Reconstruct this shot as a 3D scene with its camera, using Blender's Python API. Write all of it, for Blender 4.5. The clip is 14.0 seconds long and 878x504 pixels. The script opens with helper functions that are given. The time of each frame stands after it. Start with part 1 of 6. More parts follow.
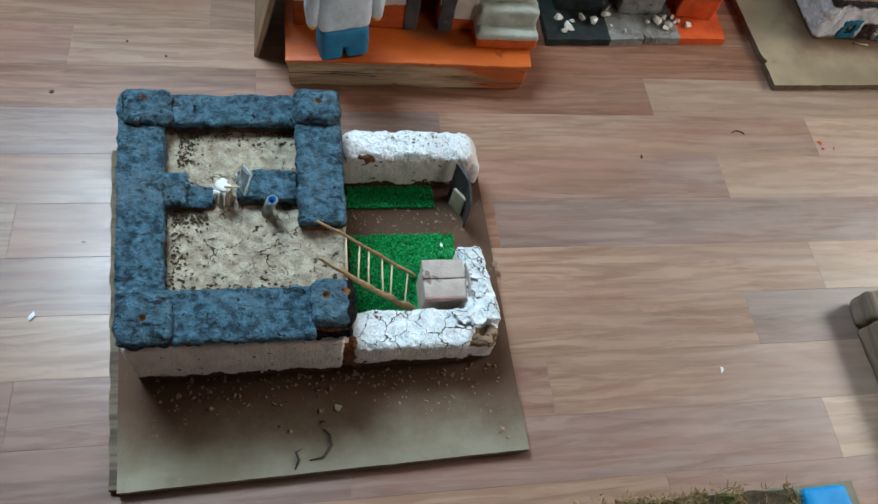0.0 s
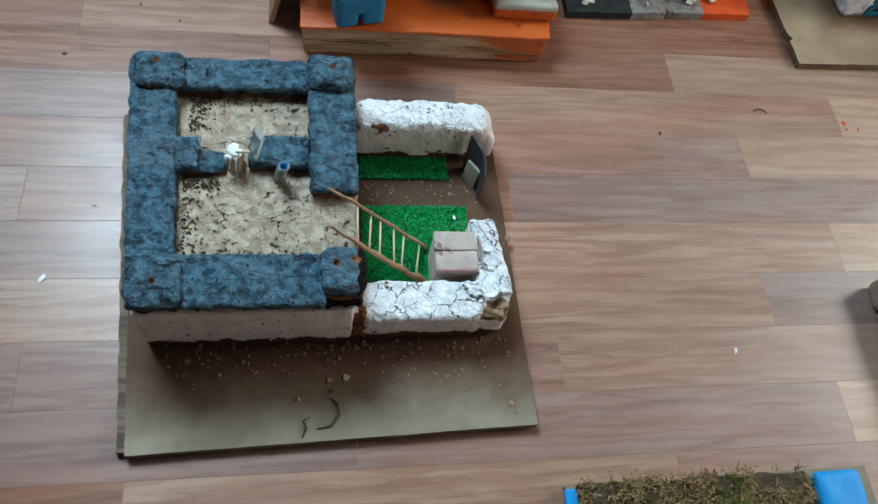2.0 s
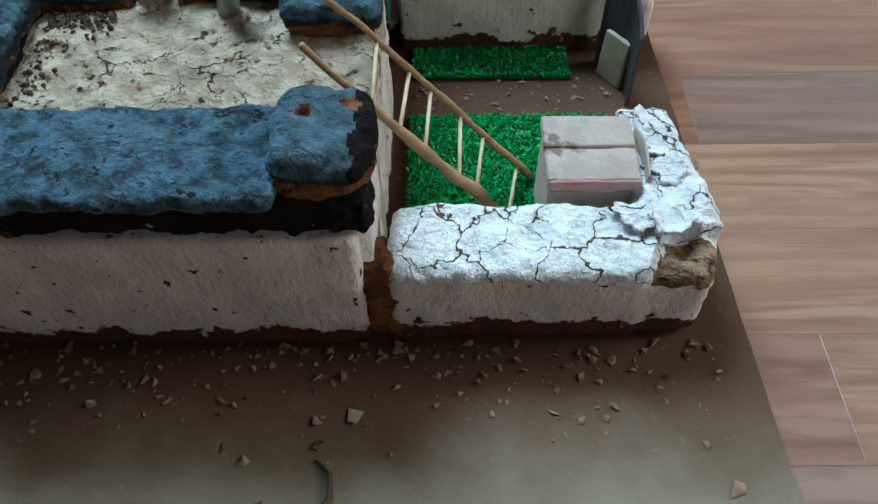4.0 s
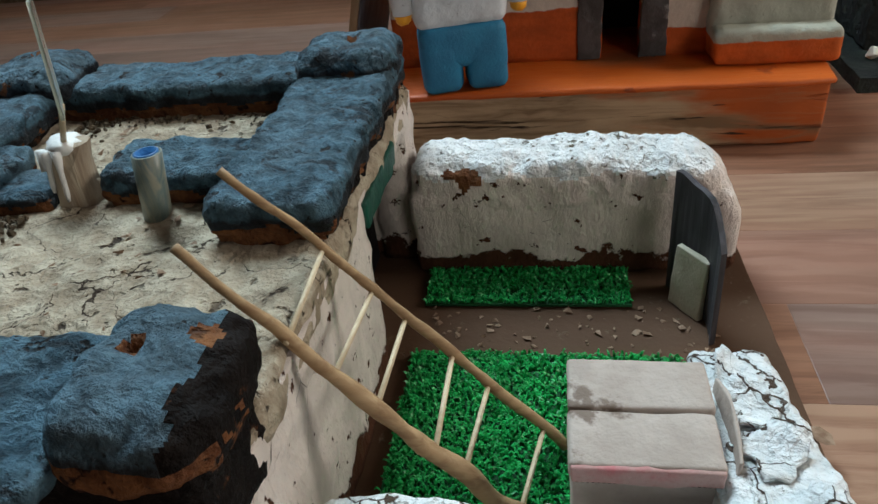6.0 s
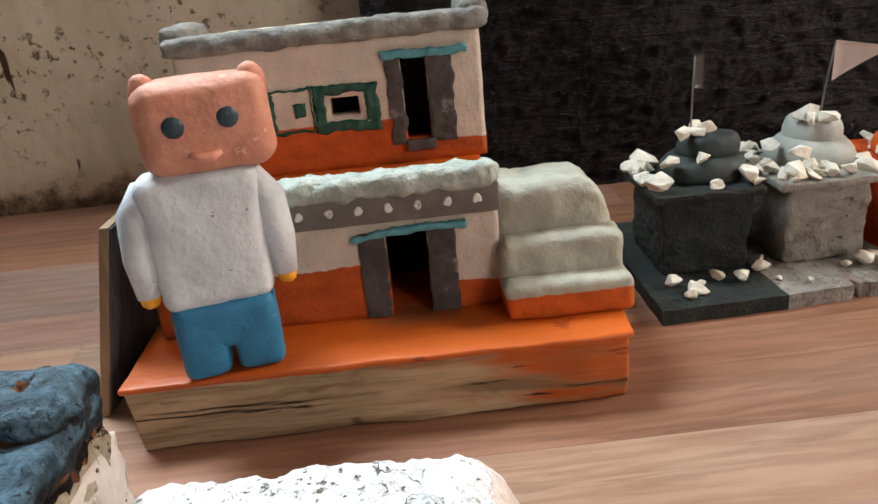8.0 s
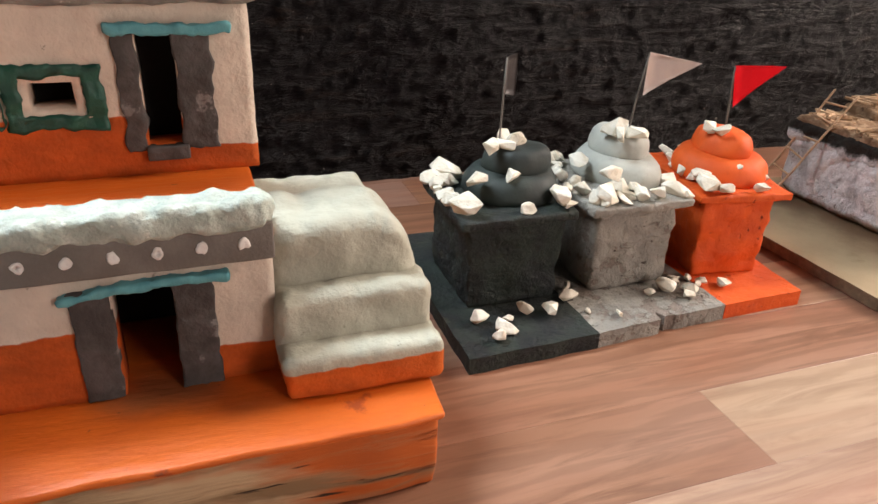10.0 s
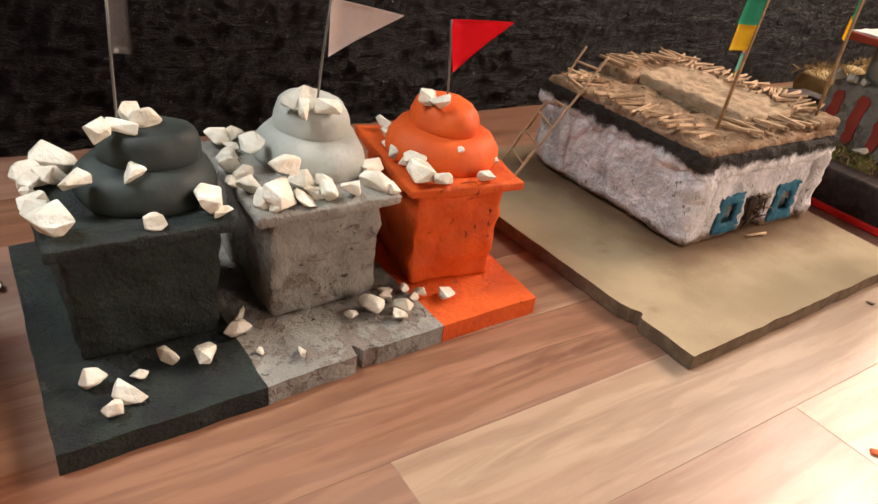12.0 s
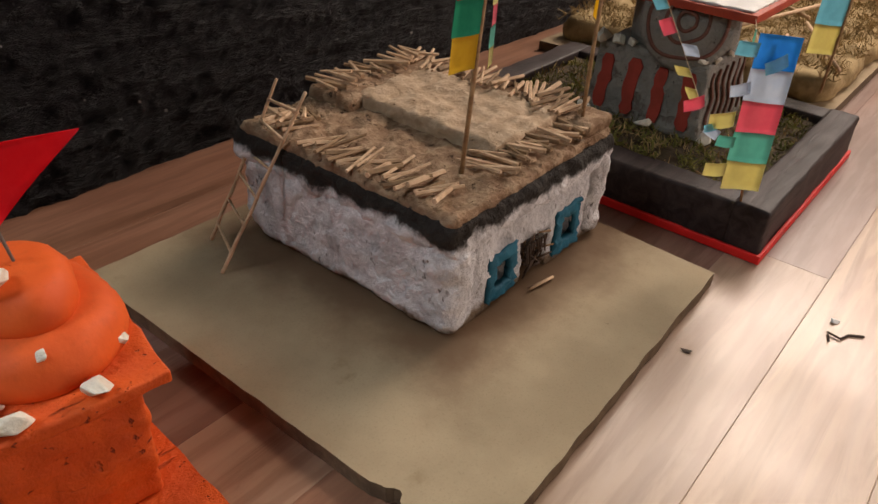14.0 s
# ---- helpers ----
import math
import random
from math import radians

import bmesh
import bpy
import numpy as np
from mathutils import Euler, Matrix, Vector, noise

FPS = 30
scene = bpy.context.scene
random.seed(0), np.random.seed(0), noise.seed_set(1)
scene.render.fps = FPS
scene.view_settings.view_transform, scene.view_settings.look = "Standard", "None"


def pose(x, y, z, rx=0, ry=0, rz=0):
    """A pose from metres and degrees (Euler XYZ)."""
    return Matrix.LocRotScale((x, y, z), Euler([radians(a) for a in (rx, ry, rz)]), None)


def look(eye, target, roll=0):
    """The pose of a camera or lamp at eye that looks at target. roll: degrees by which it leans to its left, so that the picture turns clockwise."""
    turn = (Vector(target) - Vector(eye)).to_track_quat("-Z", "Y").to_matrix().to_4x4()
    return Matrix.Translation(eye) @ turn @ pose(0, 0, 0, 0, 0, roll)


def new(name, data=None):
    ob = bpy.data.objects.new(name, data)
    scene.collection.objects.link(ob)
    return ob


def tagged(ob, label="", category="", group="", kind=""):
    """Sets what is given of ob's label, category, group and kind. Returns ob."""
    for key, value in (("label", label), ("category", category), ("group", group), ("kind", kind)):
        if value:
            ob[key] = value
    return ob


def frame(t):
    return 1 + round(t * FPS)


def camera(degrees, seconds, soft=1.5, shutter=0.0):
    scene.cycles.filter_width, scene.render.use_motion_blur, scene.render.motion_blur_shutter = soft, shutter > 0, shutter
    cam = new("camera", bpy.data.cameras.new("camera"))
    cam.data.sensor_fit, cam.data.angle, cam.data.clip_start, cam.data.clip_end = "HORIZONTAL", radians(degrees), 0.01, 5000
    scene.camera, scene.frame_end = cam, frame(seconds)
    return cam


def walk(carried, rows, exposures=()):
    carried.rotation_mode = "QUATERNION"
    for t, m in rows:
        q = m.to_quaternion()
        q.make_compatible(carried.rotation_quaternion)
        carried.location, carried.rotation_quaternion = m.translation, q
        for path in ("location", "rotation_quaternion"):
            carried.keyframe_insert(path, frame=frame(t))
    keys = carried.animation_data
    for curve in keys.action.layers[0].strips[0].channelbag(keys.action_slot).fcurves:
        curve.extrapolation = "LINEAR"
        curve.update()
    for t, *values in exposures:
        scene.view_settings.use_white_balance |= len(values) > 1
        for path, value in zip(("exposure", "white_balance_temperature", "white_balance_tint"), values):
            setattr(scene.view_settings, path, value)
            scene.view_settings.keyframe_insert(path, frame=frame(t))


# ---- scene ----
cam = camera(63.5, 14.0)
PATH = [
    (0, (0.178, -0.143, 0.732), (0.544, 0.793, -0.997), 17.4),
    (0.5, (0.18, -0.147, 0.731), (0.542, 0.791, -0.998), 17.3),
    (1, (0.175, -0.147, 0.731), (0.529, 0.795, -0.998), 17.6),
    (1.5, (0.178, -0.146, 0.729), (0.534, 0.794, -1.0), 17.2),
    (2, (0.179, -0.147, 0.719), (0.512, 0.744, -1.04), 18.0),
    (2.5, (0.182, -0.134, 0.673), (0.421, 0.71, -1.124), 13.5),
    (2.7, (0.191, -0.117, 0.637), (0.376, 0.758, -1.151), 7.9),
    (4.8, (0.274, -0.041, 0.223), (0.038, 1.467, -1.07), -4.2),
    (5, (0.278, -0.027, 0.223), (-0.039, 1.535, -0.985), -5.5),
    (5.5, (0.28, -0.003, 0.23), (-0.119, 1.554, -0.96), -6.5),
    (6, (0.295, 0.022, 0.241), (-0.037, 1.652, -0.869), -6.9),
    (6.5, (0.332, 0.038, 0.239), (0.056, 1.755, -0.748), -6.7),
    (7, (0.363, 0.048, 0.268), (0.113, 1.868, -0.522), -6.3),
    (7.2, (0.369, 0.063, 0.267), (0.162, 1.921, -0.444), -7.0),
    (9.3, (0.33, 0.199, 0.279), (0.725, 2.0, -0.496), 2.8),
    (9.5, (0.339, 0.211, 0.276), (0.773, 2.005, -0.495), 3.1),
    (10, (0.375, 0.241, 0.28), (0.993, 1.924, -0.606), 2.1),
    (10.5, (0.392, 0.29, 0.33), (1.235, 1.866, -0.569), 6.8),
    (11, (0.414, 0.311, 0.334), (1.392, 1.816, -0.549), 9.3),
    (11.5, (0.468, 0.327, 0.285), (1.518, 1.738, -0.668), 9.1),
    (12, (0.526, 0.329, 0.267), (1.557, 1.719, -0.737), 7.8),
    (12.5, (0.582, 0.352, 0.259), (1.661, 1.678, -0.779), 6.8),
    (13, (0.628, 0.382, 0.255), (1.75, 1.628, -0.835), 6.4),
    (13.5, (0.682, 0.395, 0.278), (1.888, 1.502, -0.871), 4.3),
    (14, (0.717, 0.423, 0.287), (2.016, 1.462, -0.825), 2.6),
]
EXPOSURES = [(0, -0.16, 5800, 3), (2.7, -0.14, 5700, 2), (5, -0.14, 5500, 0), (5.5, -0.1, 5800, 0), (6, -0.25, 6250, 5), (6.5, 0.05, 6600, 8), (7.2, 0.3, 6700, 12), (9.3, 0.78, 6900, 14), (10, 0.85, 7000, 17), (10.5, 0.62, 7450, 18), (11.5, 0.8, 7600, 19), (12.5, 0.42, 7600, 20), (14, -0.1, 7050, 16)]
walk(cam, [(t, look(eye, target, roll)) for t, eye, target, roll in PATH], EXPOSURES)

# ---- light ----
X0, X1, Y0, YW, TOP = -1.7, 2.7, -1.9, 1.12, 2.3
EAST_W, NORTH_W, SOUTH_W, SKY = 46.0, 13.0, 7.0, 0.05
world = bpy.data.worlds.new("daylight")
scene.world = world
world.use_nodes = True
_wn = world.node_tree.nodes
_sky = _wn.new("ShaderNodeTexSky")
_sky.sky_type = "NISHITA"
_sky.sun_disc = False
_sky.sun_elevation, _sky.sun_rotation = radians(40), radians(20)
_wn["Background"].inputs["Strength"].default_value = SKY
world.node_tree.links.new(_sky.outputs[0], _wn["Background"].inputs["Color"])


def window_lamp(name, m, sx, sy, watts, colour, spread=180):
    d = bpy.data.lights.new(name, "AREA")
    d.shape, d.size, d.size_y, d.energy, d.color = "RECTANGLE", sx, sy, watts, colour
    d.spread = radians(spread)
    ob = new(name, d)
    ob.matrix_world = m
    return ob


window_lamp("north_window_light", look((-0.26, 1.14, 1.5), (0.12, 0.2, 0.0)), 0.75, 0.7, NORTH_W, (0.76, 0.91, 1.0), 88)
window_lamp("east_window_light", look((2.72, 0.6, 1.4), (1.0, 0.4, 0.0)), 0.9, 0.85, EAST_W, (1.0, 0.9, 0.8))

# fill for front-facing sides from an assumed doorway, out of view
window_lamp("unseen_doorway_fill", look((2.0, Y0 - 0.02, 1.0), (1.5, 0.66, 0.05)), 1.1, 1.7, SOUTH_W, (1.0, 0.86, 0.78), 76)


# ---- materials ----
class Nodes:
    """Small wrapper for building a node material on world metres."""

    def __init__(self, name, rough=0.8, metal=0.0, spec=0.5):
        self.m = bpy.data.materials.new(name)
        self.m.use_nodes = True
        self.t = self.m.node_tree
        self.b = self.t.nodes["Principled BSDF"]
        self.b.inputs["Roughness"].default_value = rough
        self.b.inputs["Metallic"].default_value = metal
        self.b.inputs["Specular IOR Level"].default_value = spec
        self.pos = self.t.nodes.new("ShaderNodeNewGeometry").outputs["Position"]
        self.h = None

    def n(self, kind, operation=""):
        nd = self.t.nodes.new(kind)
        if operation:
            nd.operation = operation
        return nd

    def put(self, sock, v):
        if isinstance(v, bpy.types.NodeSocket):
            self.t.links.new(v, sock)
        elif isinstance(v, (tuple, list)) and len(v) == 3 and sock.type == "RGBA":
            sock.default_value = (*v, 1)
        else:
            sock.default_value = v

    def coords(self, scale=(1, 1, 1), rot=(0, 0, 0)):
        mp = self.n("ShaderNodeMapping")
        self.put(mp.inputs["Vector"], self.pos)
        mp.inputs["Scale"].default_value = scale
        mp.inputs["Rotation"].default_value = [radians(a) for a in rot]
        return mp.outputs[0]

    def noise(self, scale, detail=4, rough=0.55, vec=None, distort=0.0):
        nd = self.n("ShaderNodeTexNoise")
        self.put(nd.inputs["Vector"], vec or self.pos)
        nd.inputs["Scale"].default_value, nd.inputs["Detail"].default_value = scale, detail
        nd.inputs["Roughness"].default_value, nd.inputs["Distortion"].default_value = rough, distort
        return nd.outputs["Fac"]

    def voronoi(self, scale, feature="DISTANCE_TO_EDGE", vec=None):
        nd = self.n("ShaderNodeTexVoronoi")
        nd.feature = feature
        self.put(nd.inputs["Vector"], vec or self.pos)
        nd.inputs["Scale"].default_value = scale
        return nd.outputs["Distance"]

    def ramp(self, fac, lo, hi):
        nd = self.n("ShaderNodeMapRange")
        nd.interpolation_type = "SMOOTHSTEP"
        self.put(nd.inputs["Value"], fac)
        self.put(nd.inputs["From Min"], lo)
        self.put(nd.inputs["From Max"], hi)
        return nd.outputs["Result"]

    def math(self, op, a, b=0.0):
        nd = self.n("ShaderNodeMath", operation=op)
        self.put(nd.inputs[0], a)
        self.put(nd.inputs[1], b)
        return nd.outputs[0]

    def axis(self, i):
        nd = self.n("ShaderNodeSeparateXYZ")
        self.put(nd.inputs[0], self.pos)
        return nd.outputs[i]

    def mix(self, fac, a, b):
        nd = self.n("ShaderNodeMix")
        nd.data_type = "RGBA"
        self.put(nd.inputs[0], fac)
        self.put(nd.inputs[6], a)
        self.put(nd.inputs[7], b)
        return nd.outputs[2]

    def height(self, fac, amount):
        """Adds to the relief, in metres."""
        v = self.math("MULTIPLY", fac, amount)
        self.h = v if self.h is None else self.math("ADD", self.h, v)

    def done(self, colour, rough=None):
        self.put(self.b.inputs["Base Color"], colour)
        if rough is not None:
            self.put(self.b.inputs["Roughness"], rough)
        if self.h is not None:
            bp = self.n("ShaderNodeBump")
            bp.inputs["Distance"].default_value = 1.0
            self.put(bp.inputs["Height"], self.h)
            self.put(self.b.inputs["Normal"], bp.outputs[0])
        return self.m


def plain(name, a, b, rough=0.8, scale=60, relief=0.0004, fine=500, spec=0.4, stain=None, amount=0.62, stain_scale=25):
    """Two tones of one colour in soft patches, fine grain, optional stains."""
    k = Nodes(name, rough, spec=spec)
    c = k.mix(k.ramp(k.noise(scale, 5), 0.35, 0.65), a, b)
    c = k.mix(k.math("MULTIPLY", k.ramp(k.noise(fine * 1.6, 2), 0.5, 0.8), 0.25), c, tuple(x * 0.6 for x in a))
    if stain:
        c = k.mix(k.ramp(k.noise(stain_scale, 6, 0.65), amount, amount + 0.06), c, stain)
    k.height(k.noise(fine, 4), relief)
    return k.done(c)


def clay(name, a, b, pits=(0.03, 0.02, 0.015), pit_at=0.66, relief=0.002, cracks=0.0, rough=0.9, pit_scale=170, thin=0.03, keep_at=0.1):
    """Rough hand-laid clay: lumps, pits and optional shrinkage cracks."""
    k = Nodes(name, rough, spec=0.25)
    lump, pit = k.noise(95, 6, 0.6), k.noise(pit_scale, 3, 0.6)
    c = k.mix(k.ramp(lump, 0.38, 0.66), a, b)
    p = k.math("MULTIPLY", k.ramp(pit, pit_at - 0.03, pit_at + 0.04), k.ramp(k.noise(26, 3), 0.38, 0.56))
    c = k.mix(p, c, pits)
    k.height(lump, relief)
    k.height(k.noise(420, 4), relief * 0.35)
    k.height(p, -relief * 0.5)
    if cracks:
        shift = k.pos
        for s, w in ((45, 0.022), (210, 0.007)):
            nz = k.n("ShaderNodeTexNoise")
            k.put(nz.inputs["Vector"], k.pos)
            nz.inputs["Scale"].default_value, nz.inputs["Detail"].default_value = s, 3
            sc = k.n("ShaderNodeVectorMath", operation="SCALE")
            k.put(sc.inputs[0], nz.outputs["Color"])
            sc.inputs["Scale"].default_value = w
            add = k.n("ShaderNodeVectorMath", operation="ADD")
            k.put(add.inputs[0], shift)
            k.put(add.inputs[1], sc.outputs[0])
            shift = add.outputs[0]
        wide = k.math("MULTIPLY", k.ramp(k.noise(38, 3), 0.5 - keep_at, 0.8 - keep_at), thin)
        e = k.voronoi(cracks, vec=shift)
        line = k.ramp(k.math("SUBTRACT", wide, e), 0.0, thin * 0.4)
        fine = k.voronoi(cracks * 2.7, vec=shift)
        chip_line = k.math("MULTIPLY", k.ramp(k.math("SUBTRACT", k.math("MULTIPLY", wide, 0.8), fine), 0.0, thin * 0.6), 0.35)
        keep = k.math("MAXIMUM", line, chip_line)
        c = k.mix(keep, c, pits)
        k.height(keep, -0.002)
        lift = k.ramp(e, 0.0, 0.25)
        k.height(lift, -0.0007)
    return k.done(c)


def blue_clay(name, line):
    """Slate-blue paint over pitted clay; the blue-black first coat still shows below the height line."""
    k = Nodes(name, 0.6, spec=0.35)
    lump, grit = k.noise(95, 7, 0.66), k.noise(310, 5, 0.7)
    # dark hollows, pale peaks: shade and highlights of the relief put into the colour
    c = k.mix(k.ramp(lump, 0.34, 0.68), (0.015, 0.044, 0.066), (0.125, 0.25, 0.34))
    c = k.mix(k.math("MULTIPLY", k.ramp(k.noise(17, 4), 0.46, 0.72), 0.42), c, (0.17, 0.25, 0.305))
    c = k.mix(k.math("MULTIPLY", k.ramp(grit, 0.54, 0.7), 0.42), c, (0.2, 0.33, 0.41))
    tear = k.noise(75, 6, 0.68, k.coords((0.45, 1.0, 1.0), (0, 0, 15)), 0.7)
    c = k.mix(k.math("MULTIPLY", k.ramp(tear, 0.56, 0.63), 0.85), c, (0.009, 0.016, 0.024))
    c = k.mix(k.ramp(k.noise(33, 4, 0.6), 0.735, 0.75), c, (0.5, 0.55, 0.6))
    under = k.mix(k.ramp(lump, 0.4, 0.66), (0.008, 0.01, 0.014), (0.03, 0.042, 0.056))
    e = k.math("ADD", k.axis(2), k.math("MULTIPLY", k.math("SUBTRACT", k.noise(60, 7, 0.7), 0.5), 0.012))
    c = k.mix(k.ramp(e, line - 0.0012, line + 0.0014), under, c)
    hole = k.math("MULTIPLY", k.ramp(k.noise(140, 3, 0.6), 0.63, 0.67), k.ramp(k.noise(30, 3), 0.42, 0.54))
    pit = k.math("MULTIPLY", k.ramp(k.noise(280, 3, 0.62, None, 0.6), 0.61, 0.66), k.ramp(k.noise(45, 3), 0.45, 0.58))
    p = k.math("MAXIMUM", hole, pit)
    c = k.mix(p, c, (0.006, 0.007, 0.009))
    c = k.mix(k.ramp(k.noise(52, 4, 0.62, k.coords((1, 1, 1), (40, 0, 70))), 0.7, 0.73), c, (0.15, 0.06, 0.022))
    k.height(lump, 0.011)
    k.height(grit, 0.0045)
    k.height(tear, -0.005)
    k.height(p, -0.003)
    return k.done(c)


def limewash(name, white, mud, foot, foot_noise=0.012, chips=0.67, foot_scale=55, chip_scale=120):
    """White-washed clay that shows bare mud along the foot and in chips."""
    k = Nodes(name, 0.9, spec=0.2)
    c = k.mix(k.ramp(k.noise(40, 5), 0.3, 0.7), white, tuple(x * 0.8 for x in white))
    edge = k.math("ADD", k.axis(2), k.math("MULTIPLY", k.math("SUBTRACT", k.noise(foot_scale, 5, 0.6), 0.5), -foot_noise * 3))
    bare = k.math("SUBTRACT", 1.0, k.ramp(edge, foot - 0.001, foot + 0.001))
    ch = k.ramp(k.noise(chip_scale, 4, 0.6), chips, chips + 0.03)
    hair = k.math("SUBTRACT", 1.0, k.ramp(k.voronoi(38, vec=k.coords((1, 1, 1), (20, 30, 10))), 0.002, 0.007))
    hair = k.math("MULTIPLY", hair, k.ramp(k.noise(30, 3), 0.6, 0.68))
    both = k.math("MAXIMUM", k.math("MAXIMUM", bare, ch), hair)
    streak = k.ramp(k.noise(70, 4, 0.6, k.coords((1.0, 1.0, 0.18))), 0.5, 0.75)
    c = k.mix(k.math("MULTIPLY", streak, 0.35), c, tuple(x * 0.55 for x in white))
    c = k.mix(both, c, k.mix(k.noise(200, 4), mud, tuple(x * 0.45 for x in mud)))
    k.height(k.noise(90, 5), 0.0022)
    k.height(k.noise(190, 6, 0.68, k.coords((1.0, 1.0, 0.4))), 0.0034)
    k.height(k.noise(420, 4), 0.0009)
    k.height(both, -0.0012)
    return k.done(c)


def tar():
    """Black tarred clay: fine glinting grit, slanting trowel streaks, brown dust, glints painted as pale flecks."""
    k = Nodes("black_tarred_clay", 0.45, spec=0.2)
    vec = k.coords((0.62, 1.0, 1.15), (0, 22, 0))
    a, b, grit = k.noise(30, 6, 0.66, vec), k.noise(190, 6, 0.74, vec, 0.4), k.noise(560, 4, 0.7, vec)
    c = k.mix(k.ramp(a, 0.35, 0.7), (0.0024, 0.0018, 0.0034), (0.0058, 0.0042, 0.0062))
    c = k.mix(k.math("MULTIPLY", k.ramp(b, 0.58, 0.7), k.ramp(k.noise(7, 3), 0.4, 0.64)), c, (0.011, 0.0075, 0.006))
    c = k.mix(k.math("MULTIPLY", k.ramp(grit, 0.62, 0.7), 0.6), c, (0.02, 0.016, 0.018))
    # sparse glints off the wall, painted in as pale flecks
    c = k.mix(k.ramp(k.noise(150, 2, 0.5), 0.755, 0.775), c, (0.36, 0.33, 0.31))
    streak = k.noise(48, 6, 0.7, k.coords((0.22, 1.0, 1.3), (0, 16, 0)), 0.6)
    c = k.mix(k.math("MULTIPLY", k.ramp(streak, 0.56, 0.66), k.ramp(k.noise(5, 4, 0.6), 0.42, 0.62)), c, (0.026, 0.017, 0.013))
    k.height(b, 0.006)
    k.height(grit, 0.004)
    k.height(streak, 0.022)
    k.height(a, 0.012)
    wet = k.ramp(k.noise(24, 5, 0.65, vec), 0.35, 0.65)
    return k.done(c, k.math("ADD", k.math("MULTIPLY", b, 0.35), k.math("ADD", k.math("MULTIPLY", wet, 0.12), 0.22)))


def floor_mat(name, a, b, dark):
    """Printed laminate: long grain along the strip, satin lacquer."""
    k = Nodes(name, 0.33, spec=0.5)
    rnd = k.n("ShaderNodeObjectInfo").outputs["Random"]
    off = k.n("ShaderNodeCombineXYZ")
    k.put(off.inputs[0], k.math("MULTIPLY", rnd, 7.0))
    k.put(off.inputs[1], k.math("MULTIPLY", rnd, 13.0))
    add = k.n("ShaderNodeVectorMath", operation="ADD")
    k.put(add.inputs[0], k.pos)
    k.put(add.inputs[1], off.outputs[0])
    mp = k.n("ShaderNodeMapping")
    k.put(mp.inputs["Vector"], add.outputs[0])
    mp.inputs["Scale"].default_value = (0.09, 1.0, 1.0)
    g = k.noise(85, 8, 0.68, mp.outputs[0], 0.9)
    mp2 = k.n("ShaderNodeMapping")
    k.put(mp2.inputs["Vector"], add.outputs[0])
    mp2.inputs["Scale"].default_value = (0.2, 1.0, 1.0)
    broad = k.noise(15, 4, 0.55, mp2.outputs[0], 1.4)
    c = k.mix(k.ramp(broad, 0.3, 0.7), a, b)
    c = k.mix(k.math("MULTIPLY", k.ramp(g, 0.42, 0.7), 0.95), c, dark)
    # cathedral figure: bent rings cut along the strip
    ring = k.n("ShaderNodeTexWave")
    ring.wave_type, ring.bands_direction = "BANDS", "Y"
    k.put(ring.inputs["Vector"], mp2.outputs[0])
    for key, v in (("Scale", 16.0), ("Distortion", 9.0), ("Detail", 4.0), ("Detail Scale", 1.3), ("Detail Roughness", 0.6)):
        ring.inputs[key].default_value = v
    c = k.mix(k.math("MULTIPLY", k.ramp(ring.outputs["Fac"], 0.45, 0.95), 0.46), c, dark)
    blush = k.noise(11, 4, 0.55, mp2.outputs[0], 0.8)
    c = k.mix(k.math("MULTIPLY", k.ramp(blush, 0.4, 0.8), 0.4), c, (0.42, 0.205, 0.145))
    hsv = k.n("ShaderNodeHueSaturation")
    k.put(hsv.inputs["Color"], c)
    hsv.inputs["Saturation"].default_value = 1.06
    k.put(hsv.inputs["Value"], k.math("ADD", k.math("MULTIPLY", rnd, 0.34), 0.84))
    dust = k.noise(9, 5, 0.6)
    # pale film over the open floor: window glare painted in, mixed with dust smears
    zone = k.math("MULTIPLY", k.ramp(k.axis(0), 0.35, 0.75), k.ramp(k.axis(1), 0.62, 0.36))
    zone = k.math("MULTIPLY", zone, k.math("MULTIPLY", k.ramp(k.axis(0), 1.9, 1.1), k.ramp(k.axis(1), -0.9, -0.25)))
    glare_dust_film = k.math("MULTIPLY", zone, k.ramp(k.noise(16, 7, 0.6, mp2.outputs[0], 0.8), 0.2, 0.8))
    wipe = k.ramp(k.noise(21, 5, 0.6, k.coords((0.25, 1.0, 1.0), (0, 0, 24)), 1.2), 0.5, 0.85)
    glare_dust_film = k.math("ADD", k.math("MULTIPLY", glare_dust_film, 0.42), k.math("MULTIPLY", k.math("MULTIPLY", wipe, zone), 0.22))
    col = k.mix(glare_dust_film, hsv.outputs[0], (0.5, 0.41, 0.36))
    k.height(g, 0.00006)
    return k.done(col, k.math("ADD", k.math("MULTIPLY", k.ramp(dust, 0.3, 0.75), 0.14), 0.3))


def wood(name, a, b, rough=0.7, along=0, scale=55, relief=0.0006):
    k = Nodes(name, rough, spec=0.3)
    s = [1.0, 1.0, 1.0]
    s[along] = 0.08
    g = k.noise(scale, 6, 0.6, k.coords(tuple(s)), 0.8)
    c = k.mix(k.ramp(g, 0.36, 0.68), a, b)
    c = k.mix(k.math("MULTIPLY", k.ramp(k.noise(18, 5), 0.5, 0.75), 0.3), c, tuple(x * 0.5 for x in a))
    k.height(g, relief)
    return k.done(c)


